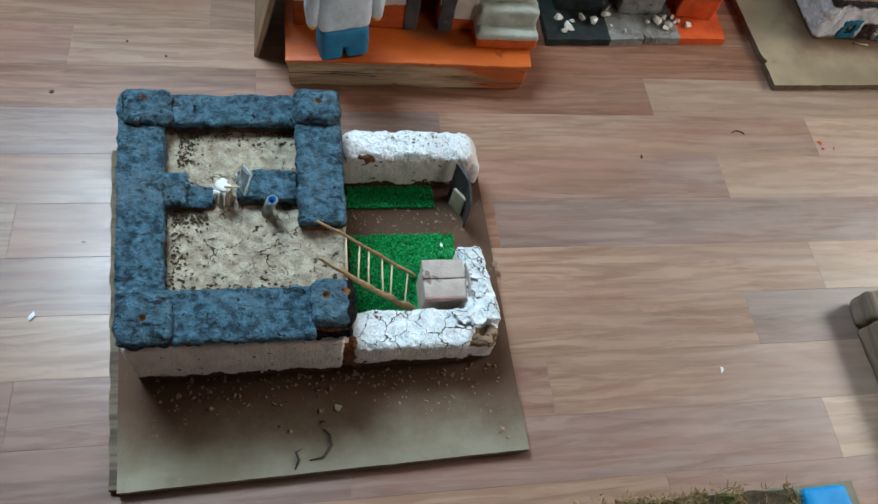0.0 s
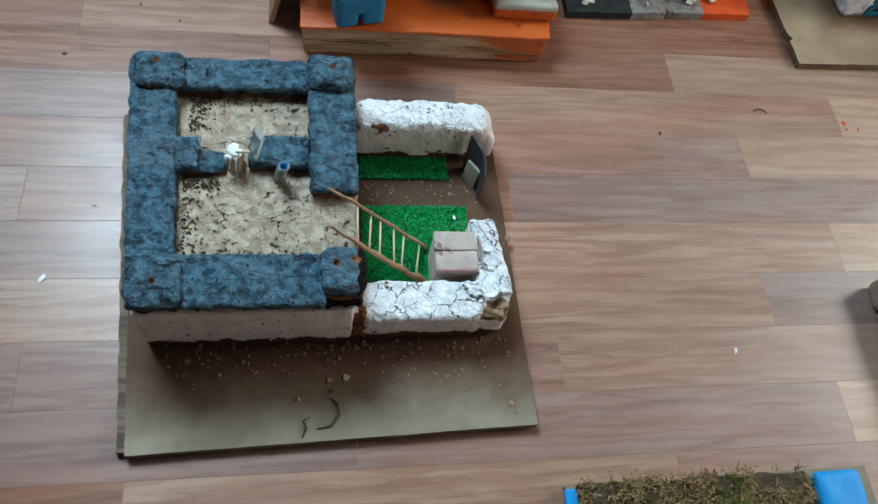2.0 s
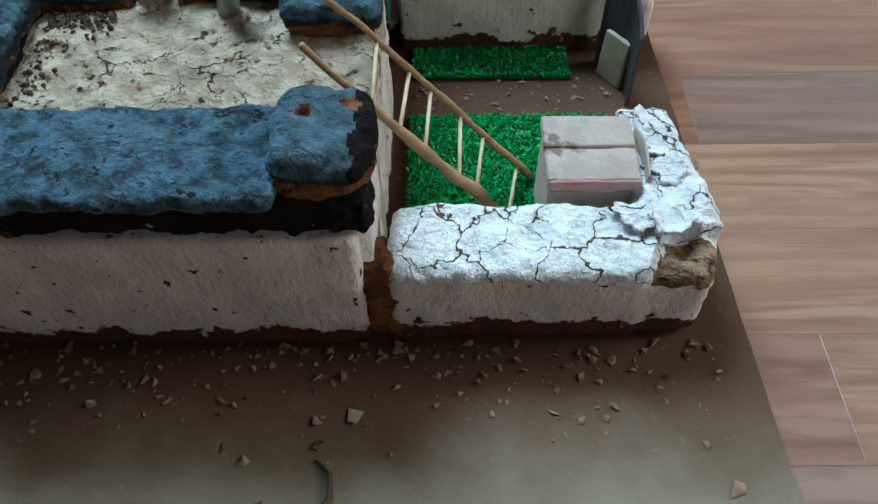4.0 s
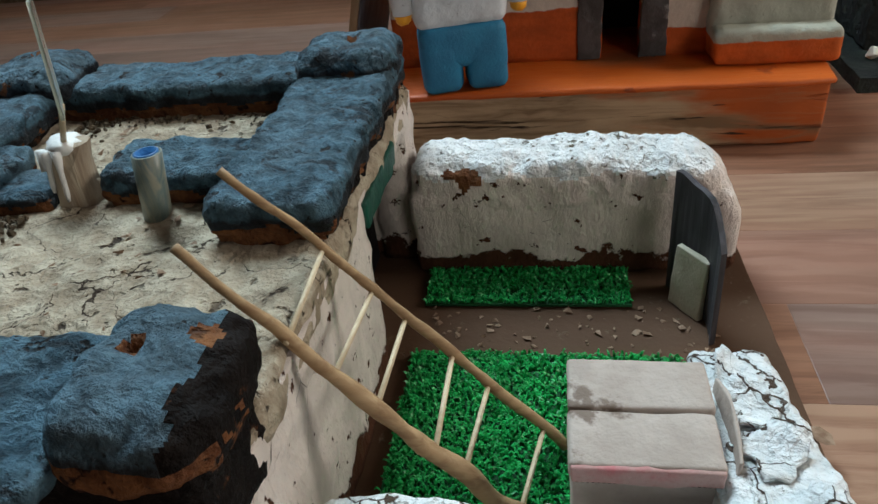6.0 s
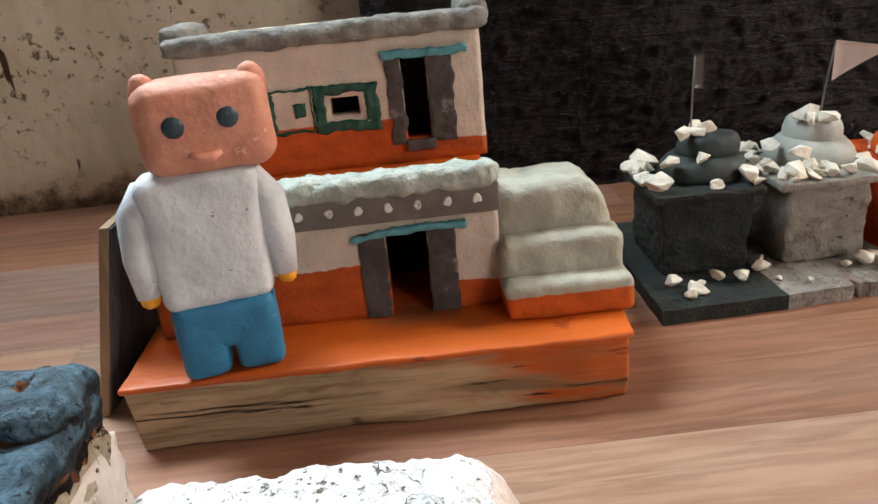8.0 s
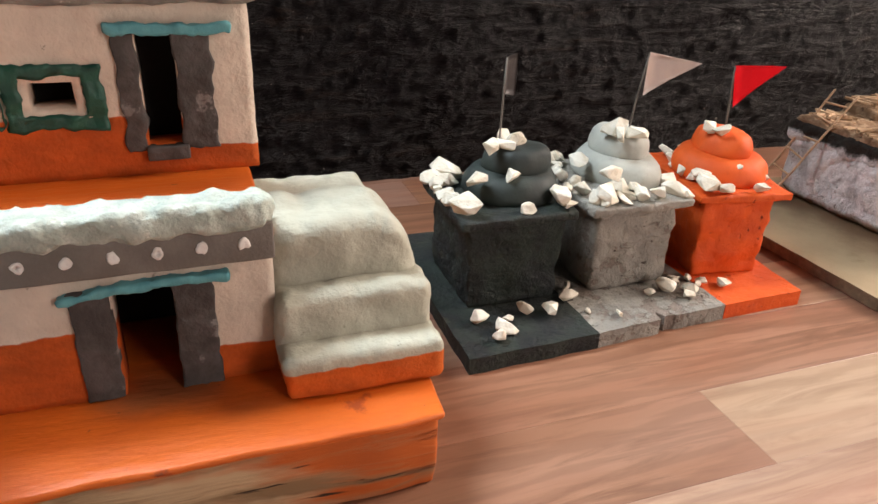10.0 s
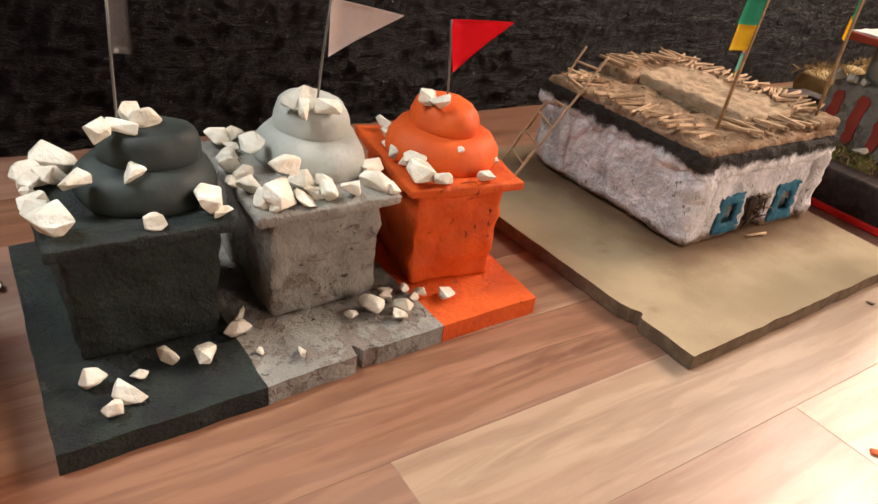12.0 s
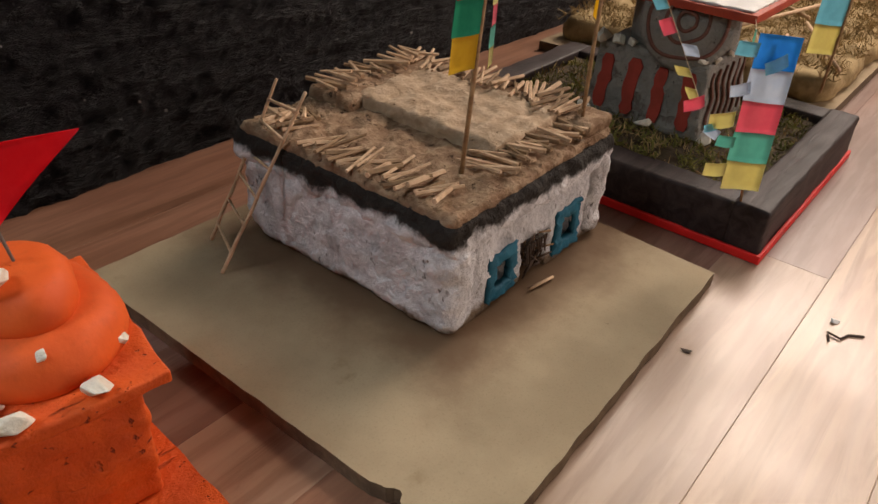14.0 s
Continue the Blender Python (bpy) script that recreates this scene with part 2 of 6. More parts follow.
def banded(name, top, bottom, z, rough=0.75, wobble=0.006, stain=None, steps=()):
    """Paint in two colours that meet at the height z in a hand-drawn line; steps lower it past a given x."""
    k = Nodes(name, rough, spec=0.35)
    e = k.math("ADD", k.axis(2), k.math("MULTIPLY", k.math("SUBTRACT", k.noise(45, 4), 0.5), wobble))
    e = k.math("ADD", e, k.math("MULTIPLY", k.math("SUBTRACT", k.noise(170, 3), 0.5), wobble * 0.5))
    for x, drop in steps:
        e = k.math("ADD", e, k.math("MULTIPLY", k.ramp(k.axis(0), x - 0.002, x + 0.002), drop))
    f = k.ramp(e, z - 0.0006, z + 0.0006)
    t = k.mix(k.ramp(k.noise(50, 5), 0.3, 0.7), top, tuple(x * 0.82 for x in top))
    t = k.mix(k.ramp(k.noise(75, 5, 0.65), 0.68, 0.72), t, tuple(x * 0.45 for x in top))
    u = k.mix(k.ramp(k.noise(60, 6, 0.62, k.coords((0.5, 1, 1))), 0.3, 0.7), bottom, tuple(x * 0.62 for x in bottom))
    c = k.mix(f, u, t)
    if stain:
        c = k.mix(k.ramp(k.noise(140, 4, 0.6), 0.67, 0.72), c, stain)
    k.height(k.noise(160, 5), 0.0011)
    k.height(k.noise(420, 3), 0.0004)
    k.height(f, -0.0002)
    return k.done(c)


def dirty_ply():
    """Dusty plywood; brown mud and the house's shadow share a dark band along the walls."""
    k = Nodes("dusty_plywood", 0.8, spec=0.25)
    c = k.mix(k.ramp(k.noise(18, 5), 0.35, 0.65), (0.29, 0.255, 0.185), (0.225, 0.19, 0.13))
    c = k.mix(k.math("MULTIPLY", k.ramp(k.noise(60, 6, 0.6, k.coords((0.12, 1, 1))), 0.5, 0.75), 0.3), c, (0.2, 0.15, 0.1))
    # mud along the walls; the house's front shadow is painted into it
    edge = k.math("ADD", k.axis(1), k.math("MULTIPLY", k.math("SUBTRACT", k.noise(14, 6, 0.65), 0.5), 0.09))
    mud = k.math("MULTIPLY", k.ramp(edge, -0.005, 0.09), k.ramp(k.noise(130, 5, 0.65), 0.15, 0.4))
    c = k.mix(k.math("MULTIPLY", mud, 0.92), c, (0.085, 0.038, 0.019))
    c = k.mix(k.ramp(k.noise(16, 6, 0.65), 0.66, 0.72), c, (0.15, 0.095, 0.055))
    c = k.mix(k.ramp(k.noise(75, 3, 0.5), 0.74, 0.77), c, (0.5, 0.47, 0.4))
    k.height(k.noise(300, 4), 0.0003)
    k.height(mud, 0.0006)
    return k.done(c)


def paper(name, a, b):
    """Thin coloured paper that lets light through."""
    k = Nodes(name, 0.75, spec=0.2)
    c = k.mix(k.ramp(k.noise(140, 4), 0.35, 0.65), a, b)
    k.height(k.noise(160, 3), 0.0006)
    k.done(c)
    tr = k.n("ShaderNodeBsdfTranslucent")
    k.put(tr.inputs["Color"], c)
    mx = k.n("ShaderNodeMixShader")
    mx.inputs[0].default_value = 0.68
    out = [nd for nd in k.t.nodes if nd.type == "OUTPUT_MATERIAL"][0]
    k.t.links.new(k.b.outputs[0], mx.inputs[1])
    k.t.links.new(tr.outputs[0], mx.inputs[2])
    k.t.links.new(mx.outputs[0], out.inputs["Surface"])
    return k.m


def smeared_lime():
    """Lumpy whitewash on the hut: grey smears, mud showing at the foot."""
    k = Nodes("lumpy_whitewash", 0.85, spec=0.25)
    lump = k.noise(60, 7, 0.64)
    c = k.mix(k.ramp(lump, 0.34, 0.6), (0.58, 0.575, 0.59), (0.82, 0.815, 0.83))
    smear = k.ramp(k.noise(24, 6, 0.68, k.coords((1, 1, 0.6), (25, 0, 20)), 0.9), 0.5, 0.68)
    c = k.mix(k.math("MULTIPLY", smear, 0.5), c, (0.27, 0.265, 0.275))
    pit = k.math("MULTIPLY", k.ramp(k.noise(170, 4, 0.66, k.coords((1, 1, 0.55), (0, 30, 0))), 0.6, 0.67), k.ramp(k.noise(26, 3), 0.42, 0.6))
    c = k.mix(k.math("MULTIPLY", pit, 0.8), c, (0.11, 0.09, 0.075))
    edge = k.math("ADD", k.axis(2), k.math("MULTIPLY", k.math("SUBTRACT", k.noise(60, 5, 0.6), 0.5), -0.03))
    c = k.mix(k.math("SUBTRACT", 1.0, k.ramp(edge, 0.014, 0.022)), c, (0.21, 0.15, 0.1))
    band = k.math("ADD", k.axis(2), k.math("MULTIPLY", k.math("SUBTRACT", k.noise(42, 7, 0.72, k.coords((1, 1, 0.8))), 0.5), 0.024))
    c = k.mix(k.ramp(band, 0.0755, 0.081), c, k.mix(k.noise(150, 3), (0.016, 0.014, 0.013), (0.045, 0.038, 0.032)))
    k.height(lump, 0.008)
    k.height(k.noise(380, 4), 0.0015)
    k.height(pit, -0.0015)
    return k.done(c)


def worn_clay(name, a, b, wear, pits, low=0.0, relief=1.0):
    """Painted clay rubbed through in patches, with scratches and pits."""
    k = Nodes(name, 0.62, spec=0.35)
    c = k.mix(k.ramp(k.noise(45, 5), 0.35, 0.65), a, b)
    scratch = k.ramp(k.noise(120, 5, 0.6, k.coords((0.15, 1, 1), (0, 0, 35)), 0.6), 0.64, 0.69)
    c = k.mix(k.math("MULTIPLY", scratch, 0.6), c, wear)
    foot = k.math("SUBTRACT", 1.0, k.ramp(k.axis(2), 0.02, 0.09))
    patch = k.ramp(k.math("ADD", k.noise(50, 6, 0.68), k.math("MULTIPLY", foot, low)), 0.62, 0.68)
    c = k.mix(patch, c, wear)
    p = k.ramp(k.noise(210, 3, 0.6), 0.66, 0.71)
    c = k.mix(p, c, pits)
    k.height(k.noise(55, 6, 0.62), 0.004 * relief)
    k.height(k.noise(180, 5, 0.65), 0.0036 * relief)
    k.height(patch, -0.001)
    k.height(scratch, -0.0012)
    k.height(p, -0.002)
    return k.done(c)


def stained_wall():
    """Old cream distemper: olive blotches, peeled specks, a damp mottled foot."""
    k = Nodes("stained_plaster", 0.85, spec=0.2)
    c = k.mix(k.ramp(k.noise(7, 6, 0.6), 0.3, 0.7), (0.86, 0.79, 0.62), (0.7, 0.64, 0.48))
    c = k.mix(k.math("MULTIPLY", k.ramp(k.noise(24, 6, 0.65, k.coords((1, 1, 0.5))), 0.42, 0.75), 0.4), c, (0.46, 0.4, 0.27))
    cluster = k.ramp(k.noise(8, 4, 0.6), 0.42, 0.6)
    speck = k.math("MULTIPLY", k.ramp(k.noise(65, 5, 0.68), 0.57, 0.63), cluster)
    c = k.mix(k.math("MULTIPLY", speck, 0.85), c, (0.14, 0.085, 0.045))
    run = k.math("MULTIPLY", k.ramp(k.noise(60, 3, 0.5, k.coords((1, 1, 0.16))), 0.67, 0.71), k.ramp(k.noise(14, 2), 0.48, 0.56))
    c = k.mix(run, c, (0.08, 0.05, 0.03))
    edge = k.math("ADD", k.axis(2), k.math("MULTIPLY", k.math("SUBTRACT", k.noise(26, 7, 0.74), 0.5), -0.13))
    foot = k.math("SUBTRACT", 1.0, k.ramp(edge, 0.012, 0.045))
    c = k.mix(k.math("MULTIPLY", foot, 0.9), c, k.mix(k.ramp(k.noise(80, 5, 0.7), 0.4, 0.6), (0.12, 0.085, 0.05), (0.32, 0.26, 0.18)))
    k.height(k.noise(40, 6, 0.6), 0.003)
    k.height(speck, -0.0015)
    return k.done(c)


def clear_plastic():
    k = Nodes("clear_plastic", 0.22, spec=0.5)
    k.b.inputs["Transmission Weight"].default_value = 0.55
    return k.done(k.mix(k.noise(60, 2), (0.62, 0.72, 0.6), (0.72, 0.78, 0.72)))


M_FLOOR = {
    "tan": floor_mat("laminate_tan", (0.383, 0.252, 0.174), (0.313, 0.191, 0.131), (0.209, 0.113, 0.074)),
    "pink": floor_mat("laminate_pink", (0.313, 0.191, 0.144), (0.252, 0.144, 0.104), (0.174, 0.087, 0.0609)),
    "grey": floor_mat("laminate_grey", (0.27, 0.187, 0.152), (0.209, 0.139, 0.113), (0.148, 0.087, 0.0696)),
    "red": floor_mat("laminate_red", (0.235, 0.117, 0.074), (0.287, 0.157, 0.104), (0.139, 0.0653, 0.0391)),
    "light": floor_mat("laminate_light", (0.487, 0.348, 0.244), (0.409, 0.278, 0.191), (0.287, 0.183, 0.122)),
}
M_WALL = stained_wall()
# room surfaces out of view, kept dark so that little light bounces back
M_ROOM = plain("room_plaster", (0.12, 0.095, 0.078), (0.1, 0.08, 0.065), 0.9, 6, 0.0005, 120, 0.2)
M_CEIL = plain("ceiling_paint", (0.09, 0.075, 0.06), (0.075, 0.062, 0.05), 0.9, 5, 0.0003, 120, 0.2)
M_BLACK = tar()
M_PLY = dirty_ply()
M_PLY_EDGE = wood("plywood_edge", (0.2, 0.15, 0.1), (0.09, 0.065, 0.045), 0.85, 0, 90)
M_BLUE_CLAY = blue_clay("blue_grey_clay", 0.1185)
M_BLUE_LOW = blue_clay("blue_grey_clay_low", 0.1145)
M_BLUE_BLOCK = blue_clay("blue_grey_clay_block", 0.1285)
# near-black coat; under the eave it also stands for the gap's shade
M_NEAR_BLACK = plain("near_black_coat", (0.007, 0.006, 0.006), (0.014, 0.011, 0.01), 0.8, 80, 0.006, 170, 0.08, (0.11, 0.045, 0.02), 0.6, 60)
M_MUD = clay("bare_mud", (0.115, 0.042, 0.016), (0.225, 0.095, 0.037), (0.035, 0.014, 0.008), 0.6, 0.006)
M_ROOF = clay("pale_roof_mud", (0.33, 0.265, 0.19), (0.5, 0.43, 0.325), (0.055, 0.038, 0.026), 0.63, 0.0055, 30.0, 0.9, 120, 0.018, 0.12)
M_LIME = limewash("whitewashed_mud", (0.86, 0.77, 0.71), (0.12, 0.05, 0.026), 0.025, 0.012, 0.64, 70, 130)
M_LIME_TOP = clay("cracked_white_paint", (0.74, 0.78, 0.79), (0.9, 0.915, 0.92), (0.075, 0.05, 0.036), 0.69, 0.005, 44.0, 0.42, 190, 0.03, 0.24)
M_LIME_TOP_FINE = clay("pitted_white_paint", (0.8, 0.82, 0.82), (0.92, 0.93, 0.93), (0.2, 0.17, 0.13), 0.64, 0.007, 60.0, 0.55, 220, 0.05, 0.05)
M_TAN_MUD = clay("tan_mud", (0.19, 0.115, 0.065), (0.36, 0.255, 0.165), (0.07, 0.035, 0.018), 0.58, 0.008)
M_GRASS_MAT = plain("green_mat_backing", (0.01, 0.1, 0.03), (0.006, 0.07, 0.02), 0.8)
M_BLADE = plain("plastic_grass", (0.012, 0.25, 0.05), (0.03, 0.43, 0.1), 0.32, 200)
M_CARD = plain("pinkish_board", (0.5, 0.425, 0.375), (0.4, 0.33, 0.285), 0.75, 45, 0.0008, 260, 0.3, (0.2, 0.15, 0.12), 0.63, 32)
M_PINK = plain("pink_red_smudge", (0.5, 0.13, 0.15), (0.46, 0.3, 0.27), 0.7, 70)
M_STICK = wood("peeled_stick", (0.42, 0.28, 0.15), (0.27, 0.16, 0.08), 0.6, 0, 160)
M_RUNG = plain("match_wood", (0.66, 0.55, 0.38), (0.58, 0.46, 0.3), 0.6, 200)
M_GATE = wood("dark_grey_wood", (0.075, 0.07, 0.08), (0.03, 0.028, 0.032), 0.6, 2, 120)
M_CHIP = plain("pale_wood_chip", (0.5, 0.46, 0.36), (0.42, 0.38, 0.29), 0.8, 80)
M_STUB = wood("split_stub", (0.44, 0.37, 0.28), (0.27, 0.2, 0.14), 0.85, 2, 120, 0.002)
M_GREEN_PAINT = plain("green_paint", (0.006, 0.075, 0.05), (0.005, 0.05, 0.036), 0.5, 120)
M_DARK = plain("room_shade_and_print", (0.012, 0.009, 0.008), (0.008, 0.006, 0.005), 0.95, 60)
M_STRAW = wood("grey_tube", (0.13, 0.18, 0.18), (0.3, 0.29, 0.22), 0.3, 2, 260, 0.0001)
M_BLUE_TUBE = plain("blue_tube_lining", (0.03, 0.16, 0.4), (0.03, 0.13, 0.32), 0.4)
M_WHITE = plain("white_paint", (0.78, 0.78, 0.76), (0.7, 0.7, 0.68), 0.5)


def orange_top():
    """Brushed orange paint, worn brown in front of the doorway."""
    k = Nodes("orange_paint", 0.45, spec=0.45)
    c = k.mix(k.ramp(k.noise(20, 5, 0.6, k.coords((0.4, 1, 1))), 0.3, 0.7), (0.62, 0.13, 0.015), (0.48, 0.085, 0.01))
    c = k.mix(k.ramp(k.noise(30, 6, 0.65), 0.62, 0.7), c, (0.33, 0.055, 0.01))
    dx, dy = k.math("SUBTRACT", k.axis(0), 0.345), k.math("MULTIPLY", k.math("SUBTRACT", k.axis(1), 0.566), 1.5)
    d = k.math("SQRT", k.math("ADD", k.math("MULTIPLY", dx, dx), k.math("MULTIPLY", dy, dy)))
    d = k.math("ADD", d, k.math("MULTIPLY", k.math("SUBTRACT", k.noise(40, 6, 0.65), 0.5), 0.04))
    c = k.mix(k.math("MULTIPLY", k.ramp(d, 0.045, 0.005), 0.7), c, (0.2, 0.085, 0.04))
    c = k.mix(k.ramp(k.noise(120, 3, 0.5), 0.72, 0.75), c, (0.24, 0.06, 0.02))
    k.height(k.noise(120, 5, 0.6, k.coords((0.3, 1, 1))), 0.001)
    return k.done(c)


M_ORANGE_TOP = orange_top()
M_LEAN = wood("planed_board", (0.36, 0.24, 0.14), (0.22, 0.14, 0.08), 0.7, 2, 60, 0.0004)


def beam_mat():
    """Split, weathered timber with orange paint run over its end."""
    k = Nodes("weathered_beam", 0.75, spec=0.3)
    g = k.noise(80, 6, 0.65, k.coords((0.06, 1.0, 1.0)), 1.0)
    c = k.mix(k.ramp(g, 0.36, 0.66), (0.5, 0.36, 0.22), (0.22, 0.14, 0.075))
    split = k.ramp(k.noise(38, 5, 0.6, k.coords((0.07, 1.0, 1.6)), 1.5), 0.6, 0.66)
    c = k.mix(split, c, (0.05, 0.028, 0.014))
    edge = k.math("ADD", k.axis(0), k.math("MULTIPLY", k.math("SUBTRACT", k.noise(28, 4, 0.6, k.coords((0.35, 1.0, 1.3))), 0.5), 0.42))
    edge = k.math("ADD", edge, k.math("MULTIPLY", k.axis(2), 1.2))
    wash = k.math("MULTIPLY", k.ramp(edge, 0.36, 0.47), k.ramp(g, 0.75, 0.45))
    c = k.mix(wash, c, k.mix(k.noise(35, 4), (0.52, 0.11, 0.015), (0.36, 0.085, 0.02)))
    crack = k.math("MULTIPLY", k.ramp(k.noise(120, 4, 0.6, k.coords((0.05, 1.0, 1.4)), 0.8), 0.63, 0.68), k.ramp(k.noise(14, 3), 0.45, 0.6))
    c = k.mix(crack, c, (0.03, 0.016, 0.009))
    k.height(g, 0.0016)
    k.height(split, -0.002)
    return k.done(c)


M_BEAM = beam_mat()
M_HOUSE = banded("house_front_paint", (0.62, 0.54, 0.45), (0.56, 0.1, 0.012), 0.0875, steps=((0.368, 0.019),))
M_UPPER = banded("upper_house_paint", (0.64, 0.55, 0.46), (0.56, 0.1, 0.012), 0.1665, steps=((0.372, 0.02),))
M_STAIR = banded("stair_paint", (0.42, 0.425, 0.35), (0.6, 0.12, 0.015), 0.066, wobble=0.004)
M_GREY = plain("grey_paint", (0.17, 0.155, 0.14), (0.13, 0.118, 0.105), 0.7, 60)
M_RIM = plain("grey_rim_paint", (0.27, 0.275, 0.25), (0.15, 0.145, 0.135), 0.7, 75, 0.0022, 190, 0.3, (0.5, 0.5, 0.45), 0.64, 110)
M_DGREY = plain("dark_grey_frame", (0.085, 0.078, 0.076), (0.05, 0.045, 0.043), 0.75, 70, 0.0012, 200, 0.3, (0.16, 0.15, 0.145), 0.6, 75)
M_PALE_GREEN = plain("pale_green_paint", (0.44, 0.49, 0.44), (0.3, 0.36, 0.32), 0.7, 80, 0.0024, 170, 0.4, (0.62, 0.64, 0.58), 0.62, 90)
M_CREAM = plain("cream_clay", (0.68, 0.62, 0.46), (0.6, 0.54, 0.4), 0.8, 40, 0.0008, 160)
M_TEAL = plain("teal_paint", (0.1, 0.33, 0.37), (0.07, 0.26, 0.3), 0.6, 120)
M_SKIN = plain("salmon_clay", (0.66, 0.3, 0.21), (0.55, 0.225, 0.15), 0.6, 60, 0.001, 180, 0.4, (0.72, 0.42, 0.33), 0.62, 60)
M_SHIRT = plain("white_clay", (0.64, 0.68, 0.71), (0.5, 0.54, 0.57), 0.7, 30, 0.0008, 200, 0.3, (0.13, 0.14, 0.16), 0.66, 150)
M_TROUSER = plain("blue_clay", (0.025, 0.19, 0.34), (0.02, 0.15, 0.28), 0.6, 70, 0.0005)
M_EYE = plain("slate_paint", (0.035, 0.07, 0.09), (0.025, 0.05, 0.065), 0.4)
M_LIP = plain("pink_paint", (0.75, 0.33, 0.24), (0.68, 0.28, 0.2), 0.5)
M_FINGER = plain("yellow_paint", (0.8, 0.36, 0.02), (0.7, 0.3, 0.02), 0.5)
M_ST_DARK = worn_clay("dark_slate_clay", (0.018, 0.029, 0.024), (0.011, 0.015, 0.017), (0.05, 0.06, 0.045), (0.006, 0.006, 0.006))
M_ST_GREY = worn_clay("grey_clay", (0.33, 0.32, 0.285), (0.25, 0.243, 0.22), (0.22, 0.185, 0.16), (0.09, 0.075, 0.065), 0.1)
M_ST_ORANGE = worn_clay("orange_clay", (0.7, 0.1, 0.012), (0.6, 0.076, 0.01), (0.5, 0.085, 0.022), (0.3, 0.04, 0.012), 0.0, 0.4)
M_COIL_DARK = plain("dark_smooth_clay", (0.03, 0.044, 0.04), (0.02, 0.028, 0.028), 0.64, 30, 0.0004, 160)
M_COIL_GREY = plain("grey_smooth_clay", (0.44, 0.46, 0.42), (0.36, 0.375, 0.345), 0.7, 30, 0.0005, 160)
M_COIL_ORANGE = plain("orange_smooth_clay", (0.74, 0.11, 0.014), (0.65, 0.086, 0.011), 0.66, 30, 0.0004, 160)
M_STONE = plain("white_stone", (0.8, 0.79, 0.7), (0.66, 0.61, 0.5), 0.5, 70, 0.0012, 260, 0.5, (0.55, 0.37, 0.23), 0.64, 28)
M_FLAG_W = paper("white_paper", (0.82, 0.73, 0.69), (0.78, 0.69, 0.66))
M_FLAG_R = paper("red_paper", (0.98, 0.045, 0.07), (0.95, 0.035, 0.06))
M_FLAG_K = plain("grey_film", (0.06, 0.055, 0.055), (0.045, 0.04, 0.04), 0.4)
M_CLOTH = {
    "blue": paper("blue_paper", (0.07, 0.5, 0.95), (0.06, 0.44, 0.88)),
    "white": paper("pale_paper", (0.76, 0.84, 0.93), (0.7, 0.79, 0.9)),
    "red": paper("scarlet_paper", (0.93, 0.07, 0.12), (0.86, 0.06, 0.1)),
    "green": paper("green_paper", (0.04, 0.5, 0.32), (0.03, 0.44, 0.28)),
    "yellow": paper("yellow_paper", (0.93, 0.68, 0.08), (0.88, 0.62, 0.07)),
    "sky": paper("light_blue_paper", (0.36, 0.74, 0.84), (0.32, 0.68, 0.78)),
    "pink": paper("pink_paper", (0.98, 0.3, 0.38), (0.93, 0.26, 0.34)),
    "teal": paper("teal_paper", (0.28, 0.74, 0.64), (0.25, 0.68, 0.59)),
    "cream": paper("cream_paper", (0.9, 0.84, 0.42), (0.85, 0.78, 0.38)),
}


def board_mat():
    """Tan fibreboard with a brown ring round the hut: mud dust and contact shade together."""
    k = Nodes("fibreboard", 0.8, spec=0.3)
    c = k.mix(k.ramp(k.noise(14, 5), 0.35, 0.65), (0.4, 0.31, 0.195), (0.31, 0.235, 0.145))
    c = k.mix(k.math("MULTIPLY", k.ramp(k.noise(800, 2), 0.5, 0.8), 0.3), c, (0.2, 0.15, 0.09))
    c = k.mix(k.ramp(k.noise(17, 5, 0.6), 0.64, 0.74), c, (0.27, 0.2, 0.115))
    # ring follows the hut's footprint; shade at its foot is coloured in with dust
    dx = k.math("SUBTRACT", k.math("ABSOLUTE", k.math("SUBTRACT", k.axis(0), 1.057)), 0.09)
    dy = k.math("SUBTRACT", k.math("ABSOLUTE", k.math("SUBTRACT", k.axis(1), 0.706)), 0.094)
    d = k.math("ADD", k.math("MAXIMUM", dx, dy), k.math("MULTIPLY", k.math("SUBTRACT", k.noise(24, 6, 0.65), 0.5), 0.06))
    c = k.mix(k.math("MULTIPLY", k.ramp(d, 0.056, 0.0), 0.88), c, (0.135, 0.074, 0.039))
    c = k.mix(k.ramp(k.noise(60, 3, 0.5), 0.755, 0.775), c, (0.1, 0.065, 0.04))
    k.height(k.noise(400, 4), 0.00015)
    return k.done(c)


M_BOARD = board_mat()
# edge toned dark to take in the shadow below the sheet's rim
M_BOARD_EDGE = plain("fibreboard_edge", (0.16, 0.11, 0.065), (0.1, 0.066, 0.04), 0.9, 90)
M_WHOUSE = smeared_lime()
M_ROOF_B = clay("brown_roof_mud", (0.22, 0.132, 0.078), (0.38, 0.26, 0.165), (0.09, 0.055, 0.035), 0.64, 0.0035)
M_ROOF_PALE = clay("dusty_roof_mud", (0.4, 0.285, 0.185), (0.54, 0.4, 0.275), (0.14, 0.09, 0.05), 0.68, 0.0025)
M_TWIG = plain("split_twig", (0.68, 0.48, 0.31), (0.5, 0.33, 0.2), 0.7, 120)
M_TWIG_DARK = plain("weathered_twig", (0.34, 0.22, 0.12), (0.22, 0.14, 0.08), 0.75, 120)
M_CYAN = plain("cyan_paint", (0.01, 0.14, 0.22), (0.008, 0.1, 0.16), 0.6, 90)
